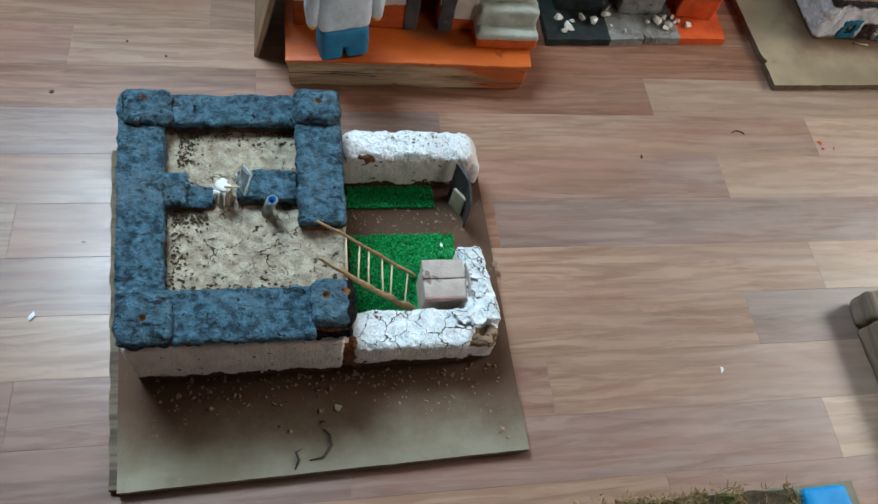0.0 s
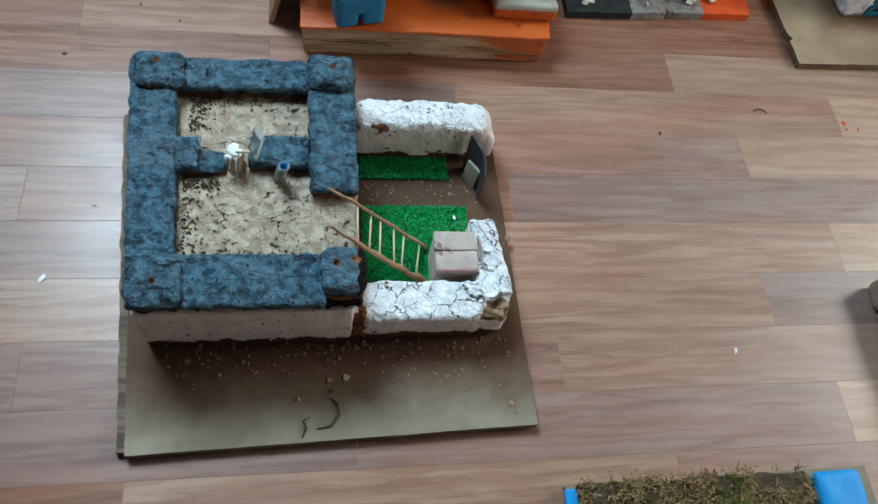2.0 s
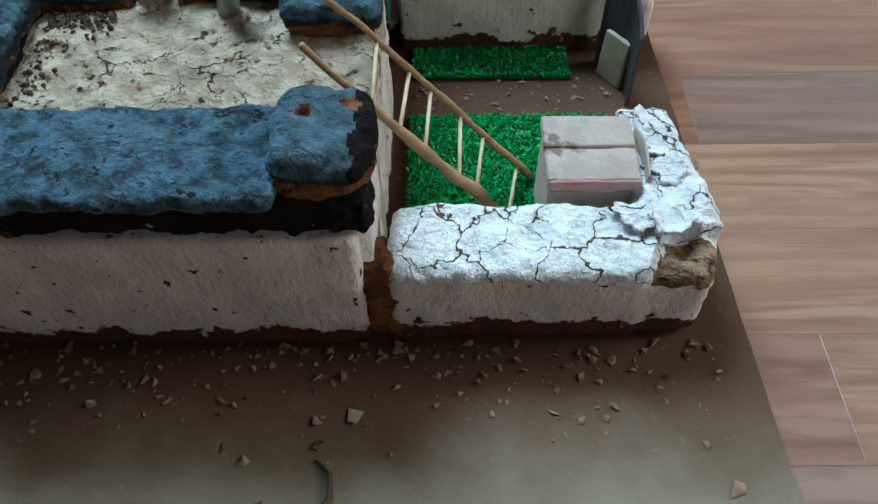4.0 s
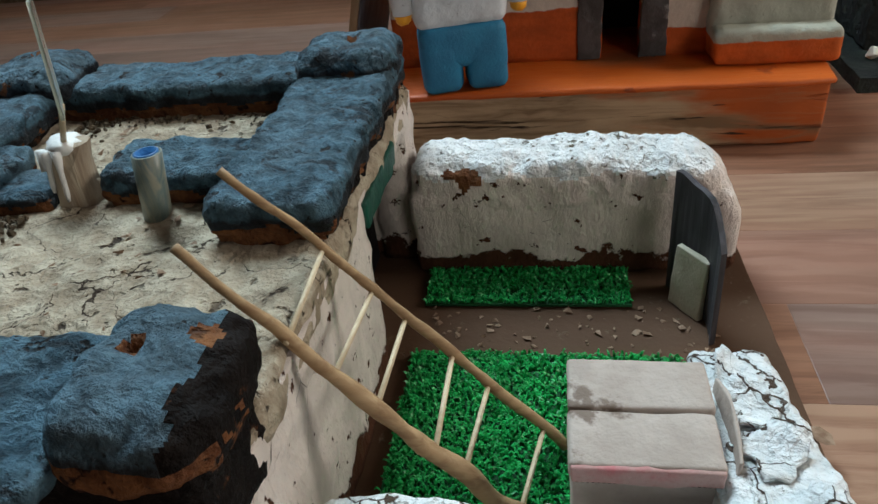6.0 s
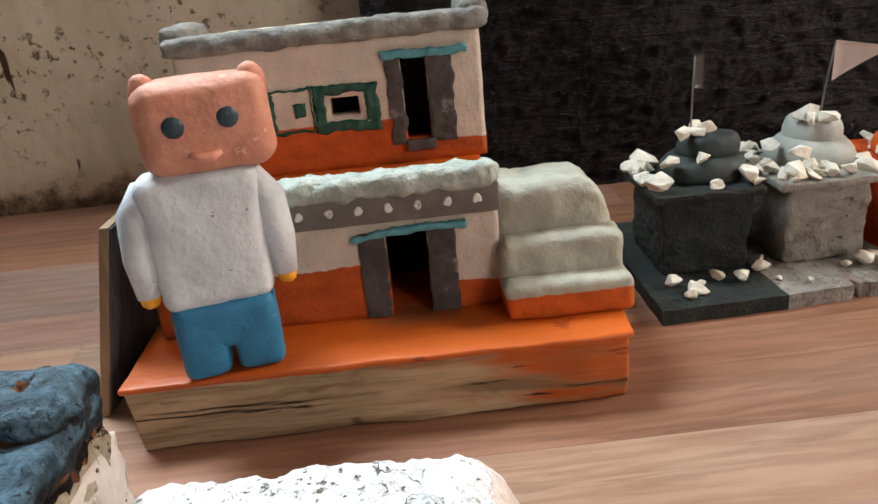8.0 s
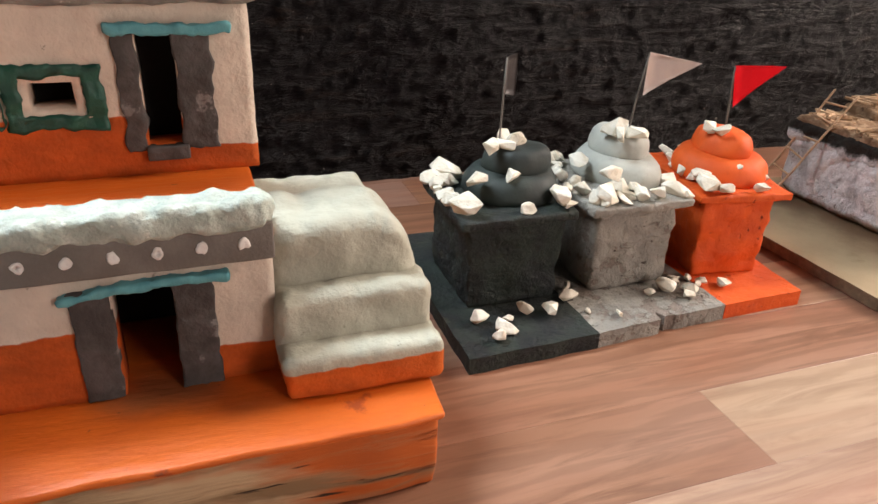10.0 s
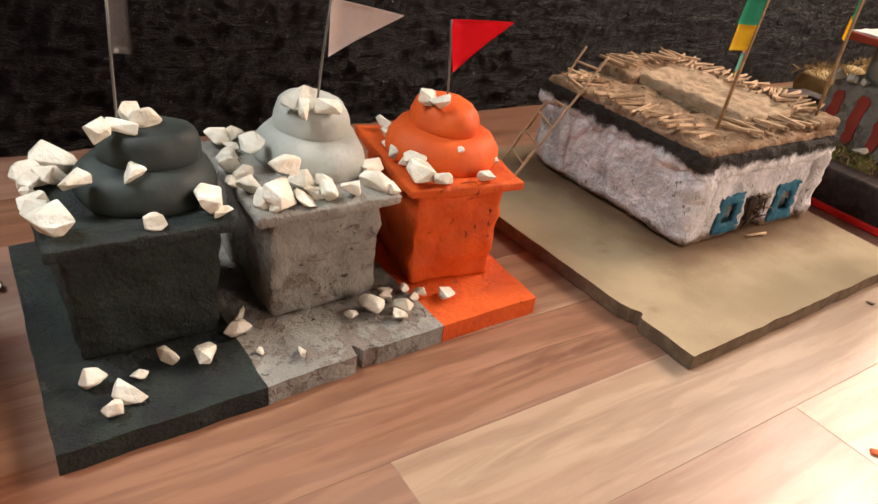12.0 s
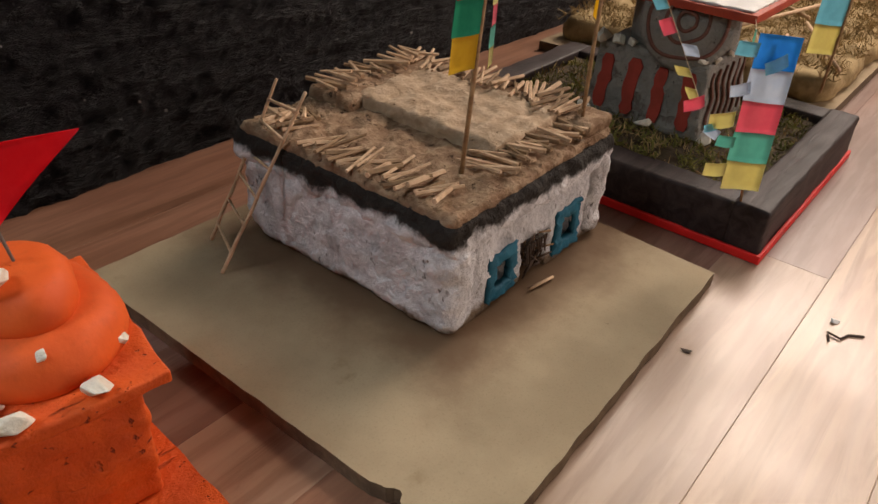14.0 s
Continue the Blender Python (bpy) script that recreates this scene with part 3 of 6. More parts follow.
M_PLANTER = wood("dark_stained_plank", (0.042, 0.028, 0.026), (0.013, 0.0065, 0.006), 0.55, 0, 90, 0.0012)
M_RED_TRIM = plain("red_tape", (0.78, 0.016, 0.013), (0.68, 0.013, 0.01), 0.5)
M_SOIL = clay("dark_soil", (0.05, 0.035, 0.02), (0.1, 0.07, 0.04), (0.02, 0.012, 0.008), 0.65, 0.003)
M_MOSS = plain("dry_moss", (0.46, 0.32, 0.15), (0.27, 0.18, 0.075), 0.9, 90)
M_MOSS_GREEN = plain("green_moss", (0.24, 0.22, 0.05), (0.11, 0.12, 0.03), 0.9, 90)
M_CLEAR = clear_plastic()
M_HAY = plain("dry_hay", (0.46, 0.34, 0.17), (0.27, 0.19, 0.085), 0.9, 60)
M_SKYBLUE = plain("sky_blue_paint", (0.03, 0.32, 0.72), (0.02, 0.28, 0.65), 0.5, 60)
M_CRUMB = plain("mud_crumb", (0.2, 0.12, 0.075), (0.32, 0.22, 0.15), 0.9, 200)
M_DEBRIS = plain("dried_leaf_scrap", (0.06, 0.04, 0.03), (0.1, 0.06, 0.04), 0.8)
M_STRIPE_RED = plain("brick_red_paint", (0.42, 0.055, 0.035), (0.34, 0.045, 0.028), 0.7, 90)
M_RING = plain("brown_ring_paint", (0.2, 0.085, 0.06), (0.15, 0.07, 0.05), 0.75, 90)
M_LEDGE_RED = plain("ledge_red_paint", (0.48, 0.07, 0.03), (0.4, 0.05, 0.025), 0.6)
M_OLD_WOOD = wood("grey_driftwood", (0.26, 0.2, 0.14), (0.15, 0.11, 0.08), 0.85, 1, 110, 0.0012)


# ---- mesh tools ----
class Mesh:
    def __init__(self):
        self.v, self.f, self.k = [], [], []

    def add(self, v, f, k=0):
        n = len(self.v)
        self.v += [tuple(p) for p in v]
        self.f += [tuple(i + n for i in q) for q in f]
        self.k += [k] * len(f)
        return self


ORIGIN = {}


def thing(name, at, label, category, group="", kind=""):
    ob = new(name)
    ob.location = at
    ob.empty_display_size = 0.02
    ORIGIN[ob] = Vector(at)
    return tagged(ob, label, category, group, kind)


def part(name, mesh, material, parent=None, label="", smooth=True, at=None):
    """Links a Mesh, given in world metres, as one object under its parent."""
    vs = np.array(mesh.v, dtype=float)
    lo, hi = vs.min(0), vs.max(0)
    c = Vector(at) if at is not None else Vector(((lo[0] + hi[0]) / 2, (lo[1] + hi[1]) / 2, lo[2]))
    me = bpy.data.meshes.new(name)
    me.from_pydata([tuple(p) for p in vs - np.array(c)], [], mesh.f)
    mats = material if isinstance(material, (list, tuple)) else [material]
    for m in mats:
        me.materials.append(m)
    if len(mats) > 1:
        me.polygons.foreach_set("material_index", mesh.k)
    if smooth:
        me.polygons.foreach_set("use_smooth", [True] * len(me.polygons))
    me.update()
    ob = new(name, me)
    ORIGIN[ob] = c
    if parent is not None:
        ob.parent = parent
        ob.location = c - ORIGIN[parent]
    else:
        ob.location = c
    if label:
        tagged(ob, label)
    return ob


def ticks(h, r, cell):
    n = max(1, round(2 * (h - r) / cell))
    mid = [-(h - r) + 2 * (h - r) * i / n for i in range(n + 1)]
    if r <= 0:
        return mid
    q = max(2, min(7, round(1.3 * r / cell)))
    edge = [h - r * i / q for i in range(q)]
    return [-e for e in edge] + mid + edge[::-1]


def rbox(mesh, lo, hi, r=0.002, cell=0.01, amp=0.0, freq=60.0, taper=(0.0, 0.0), warp=None, k=0):
    """A box with rounded edges, a gridded skin and hand-made unevenness."""
    lo, hi = Vector(lo), Vector(hi)
    c, h = (lo + hi) / 2, (hi - lo) / 2
    r = min(r, 0.98 * min(h))
    ax = [ticks(h[i], r, cell) for i in range(3)]
    index, vs, fs = {}, [], []

    def vert(p):
        key = tuple(round(x, 6) for x in p)
        if key in index:
            return index[key]
        p = Vector(p)
        q = Vector([max(-(h[i] - r), min(h[i] - r, p[i])) for i in range(3)])
        d = p - q
        n = d.normalized() if d.length > 1e-9 else Vector((0, 0, 1))
        if r > 0:
            p = q + n * r
        w = c + p
        if amp:
            w = w + n * amp * (noise.noise(w * freq) + 0.5 * noise.noise(w * freq * 2.7) + 0.25 * noise.noise(w * freq * 6.1))
        if taper != (0.0, 0.0):
            t = (p[2] + h[2]) / (2 * h[2])
            w.x = c.x + (w.x - c.x) * (1 - taper[0] * t)
            w.y = c.y + (w.y - c.y) * (1 - taper[1] * t)
        if warp:
            w = Vector(warp(w))
        index[key] = len(vs)
        vs.append(w)
        return index[key]

    for a in range(3):
        b, e = (a + 1) % 3, (a + 2) % 3
        for s in (-1, 1):
            for i in range(len(ax[b]) - 1):
                for j in range(len(ax[e]) - 1):
                    q = []
                    for di, dj in ((0, 0), (1, 0), (1, 1), (0, 1)):
                        p = [0, 0, 0]
                        p[a], p[b], p[e] = s * h[a], ax[b][i + di], ax[e][j + dj]
                        q.append(vert(p))
                    fs.append(q if s > 0 else q[::-1])
    return mesh.add(vs, fs, k)


def panel(mesh, x0, x1, z0, z1, y0, y1, holes=(), cell=0.005, amp=0.0006, freq=70.0, put=None, k=0):
    """An upright wall across x with real openings; put maps the points to their place."""
    def lines(a, b, marks):
        m = sorted({a, b, *[v for v in marks if a < v < b]})
        out = []
        for p, q in zip(m, m[1:]):
            n = max(1, round((q - p) / cell))
            out += [p + (q - p) * i / n for i in range(n)]
        return out + [b]
    xs = lines(x0, x1, [v for h in holes for v in h[:2]])
    zs = lines(z0, z1, [v for h in holes for v in h[2:]])

    def solid(i, j):
        if not (0 <= i < len(xs) - 1 and 0 <= j < len(zs) - 1):
            return False
        x, z = (xs[i] + xs[i + 1]) / 2, (zs[j] + zs[j + 1]) / 2
        return not any(h[0] < x < h[1] and h[2] < z < h[3] for h in holes)
    index, vs, fs = {}, [], []

    def vert(i, j, s):
        if (i, j, s) not in index:
            w = Vector((xs[i], y0 if s == 0 else y1, zs[j]))
            d = amp * (noise.noise(w * freq) + 0.5 * noise.noise(w * freq * 2.7))
            w += Vector((d, (-1 if s == 0 else 1) * d, noise.noise(w * freq + Vector((9, 9, 9))) * amp))
            index[(i, j, s)] = len(vs)
            vs.append(put(w) if put else w)
        return index[(i, j, s)]
    for i in range(len(xs) - 1):
        for j in range(len(zs) - 1):
            if not solid(i, j):
                continue
            fs.append((vert(i, j, 0), vert(i + 1, j, 0), vert(i + 1, j + 1, 0), vert(i, j + 1, 0)))
            fs.append((vert(i, j + 1, 1), vert(i + 1, j + 1, 1), vert(i + 1, j, 1), vert(i, j, 1)))
            for di, dj, a, b in ((-1, 0, (0, 0), (0, 1)), (1, 0, (1, 1), (1, 0)), (0, -1, (1, 0), (0, 0)), (0, 1, (0, 1), (1, 1))):
                if not solid(i + di, j + dj):
                    p, q = (i + a[0], j + a[1]), (i + b[0], j + b[1])
                    fs.append((vert(*p, 0), vert(*q, 0), vert(*q, 1), vert(*p, 1)))
    return mesh.add(vs, fs, k)


def tube(mesh, pts, radius, n=8, k=0, amp=0.0):
    """A round bar along points; radius may be one number or one for each point."""
    pts = [Vector(p) for p in pts]
    rs = radius if isinstance(radius, (list, tuple)) else [radius] * len(pts)
    main = (pts[-1] - pts[0]).normalized() if (pts[-1] - pts[0]).length > 1e-6 else Vector((1, 0, 0))
    ref = Vector((0, 0, 1)) if abs(main.z) < 0.75 else Vector((0.31, 0.95, 0))
    vs, fs = [], []
    for i, p in enumerate(pts):
        d = (pts[min(i + 1, len(pts) - 1)] - pts[max(i - 1, 0)]).normalized()
        u = d.cross(ref).normalized()
        w = d.cross(u)
        for j in range(n):
            a = 2 * math.pi * j / n
            rr = rs[i] * (1 + (amp * noise.noise(p * 300 + Vector((j, 0, 0))) if amp else 0))
            vs.append(p + u * math.cos(a) * rr + w * math.sin(a) * rr)
    for i in range(len(pts) - 1):
        for j in range(n):
            fs.append((i * n + j, i * n + (j + 1) % n, (i + 1) * n + (j + 1) % n, (i + 1) * n + j))
    fs.append(tuple(range(n))[::-1])
    fs.append(tuple((len(pts) - 1) * n + j for j in range(n)))
    return mesh.add(vs, fs, k)


def lathe(mesh, at, profile, n=32, amp=0.0, freq=50.0, squash=(1.0, 1.0), k=0):
    """A turned form: rows of (radius, height) about an upright axis."""
    at = Vector(at)
    vs, fs = [], []
    for r, z in profile:
        for j in range(n):
            a = 2 * math.pi * j / n
            w = at + Vector((math.cos(a) * r * squash[0], math.sin(a) * r * squash[1], z))
            if amp:
                w += Vector((math.cos(a), math.sin(a), 0.4)) * amp * (noise.noise(w * freq) + 0.5 * noise.noise(w * freq * 3))
            vs.append(w)
    for i in range(len(profile) - 1):
        for j in range(n):
            fs.append((i * n + j, i * n + (j + 1) % n, (i + 1) * n + (j + 1) % n, (i + 1) * n + j))
    fs.append(tuple(range(n))[::-1])
    fs.append(tuple((len(profile) - 1) * n + j for j in range(n)))
    return mesh.add(vs, fs, k)


def hull(points, soft=0.0):
    bm = bmesh.new()
    for p in points:
        bm.verts.new(p)
    bmesh.ops.convex_hull(bm, input=bm.verts)
    loose = [v for v in bm.verts if not v.link_faces]
    bmesh.ops.delete(bm, geom=loose, context="VERTS")
    if soft:
        bmesh.ops.dissolve_limit(bm, angle_limit=radians(14), verts=bm.verts, edges=bm.edges)
        bmesh.ops.bevel(bm, geom=list(bm.edges), offset=soft, segments=2, profile=0.6, affect="EDGES", clamp_overlap=True)
    bm.verts.index_update()
    vs = [v.co.copy() for v in bm.verts]
    fs = [[v.index for v in f.verts] for f in bm.faces]
    bm.free()
    return vs, fs


def sheet(mesh, corners, thick=0.0004, bend=0.0, n=6, k=0):
    """A thin paper piece through three or four corners, slightly curled, with two sides."""
    c = [Vector(p) for p in corners]
    if len(c) == 3:
        c = [c[0], c[1], c[2], c[2]]
    nrm = (c[1] - c[0]).cross(c[3] - c[0]).normalized()
    vs, fs = [], []
    for s in (0, 1):
        for i in range(n + 1):
            for j in range(n + 1):
                u, v = i / n, j / n
                p = (c[0] * (1 - u) + c[1] * u) * (1 - v) + (c[3] * (1 - u) + c[2] * u) * v
                p = p + nrm * (bend * math.sin(u * math.pi * 1.3) * (0.5 + 0.5 * v) + s * thick)
                vs.append(p)
    q = n + 1
    for i in range(n):
        for j in range(n):
            a = i * q + j
            fs.append((a, a + q, a + q + 1, a + 1))
            b = a + q * q
            fs.append((b + 1, b + q + 1, b + q, b))
    rim = [i * q for i in range(q)] + [n * q + j for j in range(1, q)] + [i * q + n for i in range(n - 1, -1, -1)] + [j for j in range(n - 1, 0, -1)]
    for a, b in zip(rim, rim[1:] + rim[:1]):
        fs.append((a, b, b + q * q, a + q * q))
    return mesh.add(vs, fs, k)


# ---- the room ----
STRIP, SEAM = 0.0695, 0.118
sub = part("floor", rbox(Mesh(), (X0, Y0, -0.06), (X1, YW + 0.3, -0.0045), 0, 2.0), M_DEBRIS, smooth=False)
tagged(sub, "worn satin wood-look laminate floor in narrow strips", "floor", kind="structure")


def wall_with_window(name, mesh, label):
    return tagged(part(name, mesh, M_ROOM, smooth=False), label, "wall", kind="structure")


m = Mesh()
panel(m, X0 - 0.15, X1 + 0.15, 0.0, TOP, YW, YW + 0.15, holes=[(-0.7, 0.18, 1.05, 1.95)], cell=0.06, amp=0.002, freq=8)
tagged(part("wall_back", m, M_WALL), "cream plaster wall stained brown along its foot", "wall", kind="structure")


def turned(w):
    return Vector((X1 + (w.y - YW), Y0 + (X1 - w.x), w.z))


m = Mesh()
panel(m, X1 - (YW + 0.15 - Y0), X1, 0.0, TOP, YW, YW + 0.15, holes=[(-0.24, 0.76, 0.9, 1.9)], cell=0.2, amp=0.0, put=turned)
wall_with_window("wall_right", m, "plain plaster wall with a daylight window")
wall_with_window("wall_left", rbox(Mesh(), (X0 - 0.15, Y0, 0), (X0, YW, TOP), 0, 1.0), "plain dark plaster wall, out of view")
# opening cut for the added fill lamp
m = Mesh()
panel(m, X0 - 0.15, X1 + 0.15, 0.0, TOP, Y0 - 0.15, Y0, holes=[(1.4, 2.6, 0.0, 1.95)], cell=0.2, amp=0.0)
wall_with_window("wall_front", m, "plain dark plaster wall with an assumed doorway, out of view")
tagged(part("ceiling", rbox(Mesh(), (X0 - 0.15, Y0 - 0.15, TOP), (X1 + 0.15, YW + 0.15, TOP + 0.1), 0, 1.0), M_CEIL, smooth=False),
       "plain painted ceiling", "ceiling", kind="structure")


def black_wall():
    """Rough tarred clay bank along the foot of the back wall."""
    vs, fs = [], []
    # the part out of view is this tall to block some window light
    nx, nz, HIGH = 900, 250, 1.3
    for j in range(nz + 1):
        for i in range(nx + 1):
            x, z = 0.31 + (X1 - 0.31) * (i / nx) ** 1.15, HIGH * (j / nz) ** 2.0
            base = 0.968 - 0.022 * (x - 0.45) + 0.05 * z
            q = Vector((x + 0.3 * z, 0, z - 0.22 * x))
            ridge = 1 - 2 * abs(noise.noise(Vector((q.x * 26, 1, q.z * 48))))
            u, v = 0.82 * x + 0.57 * z, 0.82 * z - 0.57 * x
            lumps = noise.noise(Vector((u * 75, 9 * z, v * 105))) + 0.7 * noise.noise(Vector((u * 150, 14 * x, v * 190)))
            d = 0.009 * noise.noise(q * 5) + 0.0022 * ridge + 0.0024 * lumps
            calm = 1 - 0.3 * max(0.0, min(1.0, (x - 0.8) / 0.5))
            vs.append((x, base - d * calm, z))
    for j in range(nz):
        for i in range(nx):
            a = j * (nx + 1) + i
            fs.append((a, a + 1, a + nx + 2, a + nx + 1))
    o = len(vs)
    back = [(0.31, YW + 0.05, 0), (X1, YW + 0.05, 0), (X1, YW + 0.05, HIGH), (0.31, YW + 0.05, HIGH)]
    m = Mesh().add(vs + back, fs)
    m.add([vs[0], vs[nx], *back[:2]], [(0, 1, 3, 2)])
    top, side = [j * (nx + 1) for j in range(nz + 1)], nz * (nx + 1)
    m.f += [(a, b, o + 3, o) for a, b in zip(top, top[1:])]
    m.f += [(side + i, side + i + 1, o + 2, o + 3) for i in range(nx)]
    m.k = [0] * len(m.f)
    return tagged(part("wall_back_lower", m, M_BLACK), "rough black tarred clay covering on the lower wall", "wall", kind="structure")


black_wall()


# ---- courtyard house model ----
def skew(w):
    return Vector((w.x - (w.y - 0.1) * 0.085 * max(0.0, min(1.0, (0.215 - w.x) / 0.2)), w.y, w.z))


yard = thing("courtyard_house_model", (0.2, 0.2, 0.0), "handmade clay courtyard house with blue-grey parapet on a plywood board", "model house")


def slab(mesh, quad, z0, z1, n=40, amp=0.0008, k=0, top=0, side=1, bites=()):
    """A board with slightly ragged edges over four corners."""
    q = [Vector((*p, 0)) for p in quad]
    rim = []
    for a, b in zip(q, q[1:] + q[:1]):
        for i in range(n):
            p = a.lerp(b, i / n)
            p = p + Vector((noise.noise(p * 60), noise.noise(p * 60 + Vector((5, 5, 5))), 0)) * amp * 0.8
            for x, y, dx, dy, w in bites:
                d = (p - Vector((x, y, 0))).length
                if d < w:
                    p = p + Vector((dx, dy, 0)) * (1 - d / w) ** 0.5
            rim.append(p)
    c = len(rim)
    vs = [(p.x, p.y, z0) for p in rim] + [(p.x, p.y, z1) for p in rim]
    mesh.add(vs, [tuple(range(c))[::-1]], side)
    mesh.add([], [], 0)
    mesh.f.append(tuple(range(len(mesh.v) - c, len(mesh.v))))
    mesh.k.append(top)
    o = len(mesh.v) - 2 * c
    for i in range(c):
        j = (i + 1) % c
        mesh.f.append((o + i, o + j, o + c + j, o + c + i))
        mesh.k.append(side)
    return mesh


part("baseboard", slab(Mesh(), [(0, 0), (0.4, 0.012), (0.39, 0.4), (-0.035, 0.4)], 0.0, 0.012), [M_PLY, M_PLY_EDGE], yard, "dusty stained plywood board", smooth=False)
part("underlay", slab(Mesh(), [(-0.008, 0.003), (0.03, 0.004), (0.0, 0.396), (-0.046, 0.396)], 0.0, 0.0085, 90, 0.0032), [M_PLY_EDGE, M_PLY_EDGE], yard, "rough grey lower ply sticking out along one side", smooth=False)

# house body: front, back, left and right walls round a near-black shade block
C = 0.004
walls = part("house_wall", rbox(Mesh(), (0.012, 0.107, 0.012), (0.212, 0.135, 0.0945), 0.004, C, 0.0016, 70, warp=skew), M_LIME, yard, "chipped whitewashed mud wall")
part("house_wall", rbox(Mesh(), (0.012, 0.355, 0.012), (0.212, 0.38, 0.097), 0.004, C, 0.0016, 70, warp=skew), M_LIME, yard)
part("house_wall", rbox(Mesh(), (0.010, 0.112, 0.012), (0.035, 0.378, 0.097), 0.004, C, 0.0016, 70, warp=skew), M_LIME, yard)


def east(w):
    return Vector((0.2165 - (w.y - 0.0), w.x, w.z))


m = Mesh()
panel(m, 0.117, 0.378, 0.012, 0.103, 0.0, 0.02, holes=[(0.262, 0.352, 0.0, 0.09)], cell=0.004, amp=0.0014, put=east)
part("house_wall", m, M_LIME, yard, "whitewashed wall with an open doorway")
# solid near-black block gives the room its shade behind the doorway
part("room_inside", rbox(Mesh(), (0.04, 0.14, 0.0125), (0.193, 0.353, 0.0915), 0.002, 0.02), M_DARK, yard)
part("lintel", rbox(Mesh(), (0.2155, 0.262, 0.089), (0.2185, 0.321, 0.101), 0.001, 0.004, 0.0009, 90), M_GREEN_PAINT, yard, "green painted lintel over the doorway")
part("roof", rbox(Mesh(), (0.02, 0.115, 0.092), (0.2165, 0.375, 0.108), 0.004, 0.0035, 0.0026, 55, warp=skew), M_ROOF, yard, "pale cracked mud roof surface")
# recessed eave course; black paint and the gap's shade are both in its colour
part("eave", rbox(Mesh(), (0.014, 0.1115, 0.091), (0.2175, 0.145, 0.122), 0.004, 0.002, 0.0036, 90, warp=skew), M_NEAR_BLACK, yard, "dark recessed course under the parapet")


def torn_paint(m, z, ragged, freq=70):
    """Leaves the lower part of the front faces as bare mud along a torn line."""
    for i, f in enumerate(m.f):
        q = [Vector(m.v[v]) for v in f]
        c = sum(q, Vector()) / len(q)
        n = (q[1] - q[0]).cross(q[-1] - q[0]).normalized()
        if n.y < -0.25 and c.z < z + ragged * (noise.noise(c * freq) + 0.5 * noise.noise(c * freq * 3.3)):
            m.k[i] = 1
    return m


def parapet(lo, hi, bare):
    m = rbox(Mesh(), (lo[0], lo[1], lo[2]), hi, 0.0045, 0.0017, 0.0023, 80, warp=skew)
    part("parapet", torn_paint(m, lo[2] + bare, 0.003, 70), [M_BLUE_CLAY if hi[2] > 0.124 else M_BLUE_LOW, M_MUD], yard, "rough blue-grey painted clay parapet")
    if lo[1] < 0.105:
        return
    m = Mesh()
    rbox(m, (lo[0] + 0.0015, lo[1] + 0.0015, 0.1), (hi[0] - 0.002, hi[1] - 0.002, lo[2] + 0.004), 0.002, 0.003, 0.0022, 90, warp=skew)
    part("parapet_core", torn_paint(m, 0.2, 0.0), [M_NEAR_BLACK, M_MUD], yard)


parapet((0.013, 0.100, 0.1185), (0.186, 0.153, 0.1275), 0.0005)
parapet((0.013, 0.343, 0.110), (0.215, 0.383, 0.126), 0.004)
parapet((0.012, 0.110, 0.110), (0.054, 0.38, 0.1255), 0.004)
parapet((0.173, 0.222, 0.110), (0.217, 0.376, 0.1265), 0.004)
parapet((0.05, 0.246, 0.109), (0.074, 0.285, 0.1225), 0.004)
parapet((0.118, 0.252, 0.109), (0.174, 0.288, 0.1225), 0.004)
parapet((0.069, 0.247, 0.106), (0.097, 0.273, 0.1165), 0.0065)


def corner_block(x, y, ya, yb, low, r, bare, peg, flank=False):
    """A rounded block with a bored peg hole; flank leaves one side in the dark first coat."""
    def bored(w):
        d = math.hypot(w.x - peg[0], w.y - peg[1])
        top = 0.0045 * max(0.0, 1 - (d / 0.0034) ** 2) if w.z > 0.128 else 0.0
        return skew(Vector((w.x, w.y, w.z - top)))
    m = rbox(Mesh(), (x - r, ya, low), (x + r, yb, 0.1375), 0.0115, 0.0014, 0.0026, 65, warp=bored)
    torn_paint(m, bare, 0.0016, 45)
    hole = skew(Vector((peg[0], peg[1], 0)))
    for i, f in enumerate(m.f):
        c = sum((Vector(m.v[v]) for v in f), Vector()) / len(f)
        if flank and c.x > x + r * 0.62 + 0.004 * noise.noise(c * 120) and m.k[i] == 0:
            m.k[i] = 2
        d = (c - Vector((hole.x, hole.y, c.z))).length
        if c.z > 0.12 and d < 0.0033 + 0.0009 * noise.noise(c * 500):
            m.k[i] = 1
        if flank and (c - Vector((x + 0.0115, y + 0.004, 0.136))).length < 0.0042 + 0.002 * noise.noise(c * 260):
            m.k[i] = 1
    part("corner_block", m, [M_BLUE_BLOCK, M_MUD, M_NEAR_BLACK], yard, "rounded blue-grey corner block with a peg hole")


corner_block(0.0395, 0.123, 0.098, 0.147, 0.1155, 0.0228, 0.1205, (0.0385, 0.121))
corner_block(0.2005, 0.137, 0.1085, 0.157, 0.1115, 0.0205, 0.1265, (0.195, 0.138), True)
corner_block(0.0395, 0.361, 0.3385, 0.3835, 0.115, 0.0228, 0.1175, (0.038, 0.366))
corner_block(0.194, 0.364, 0.3415, 0.3865, 0.115, 0.0228, 0.1175, (0.196, 0.367))

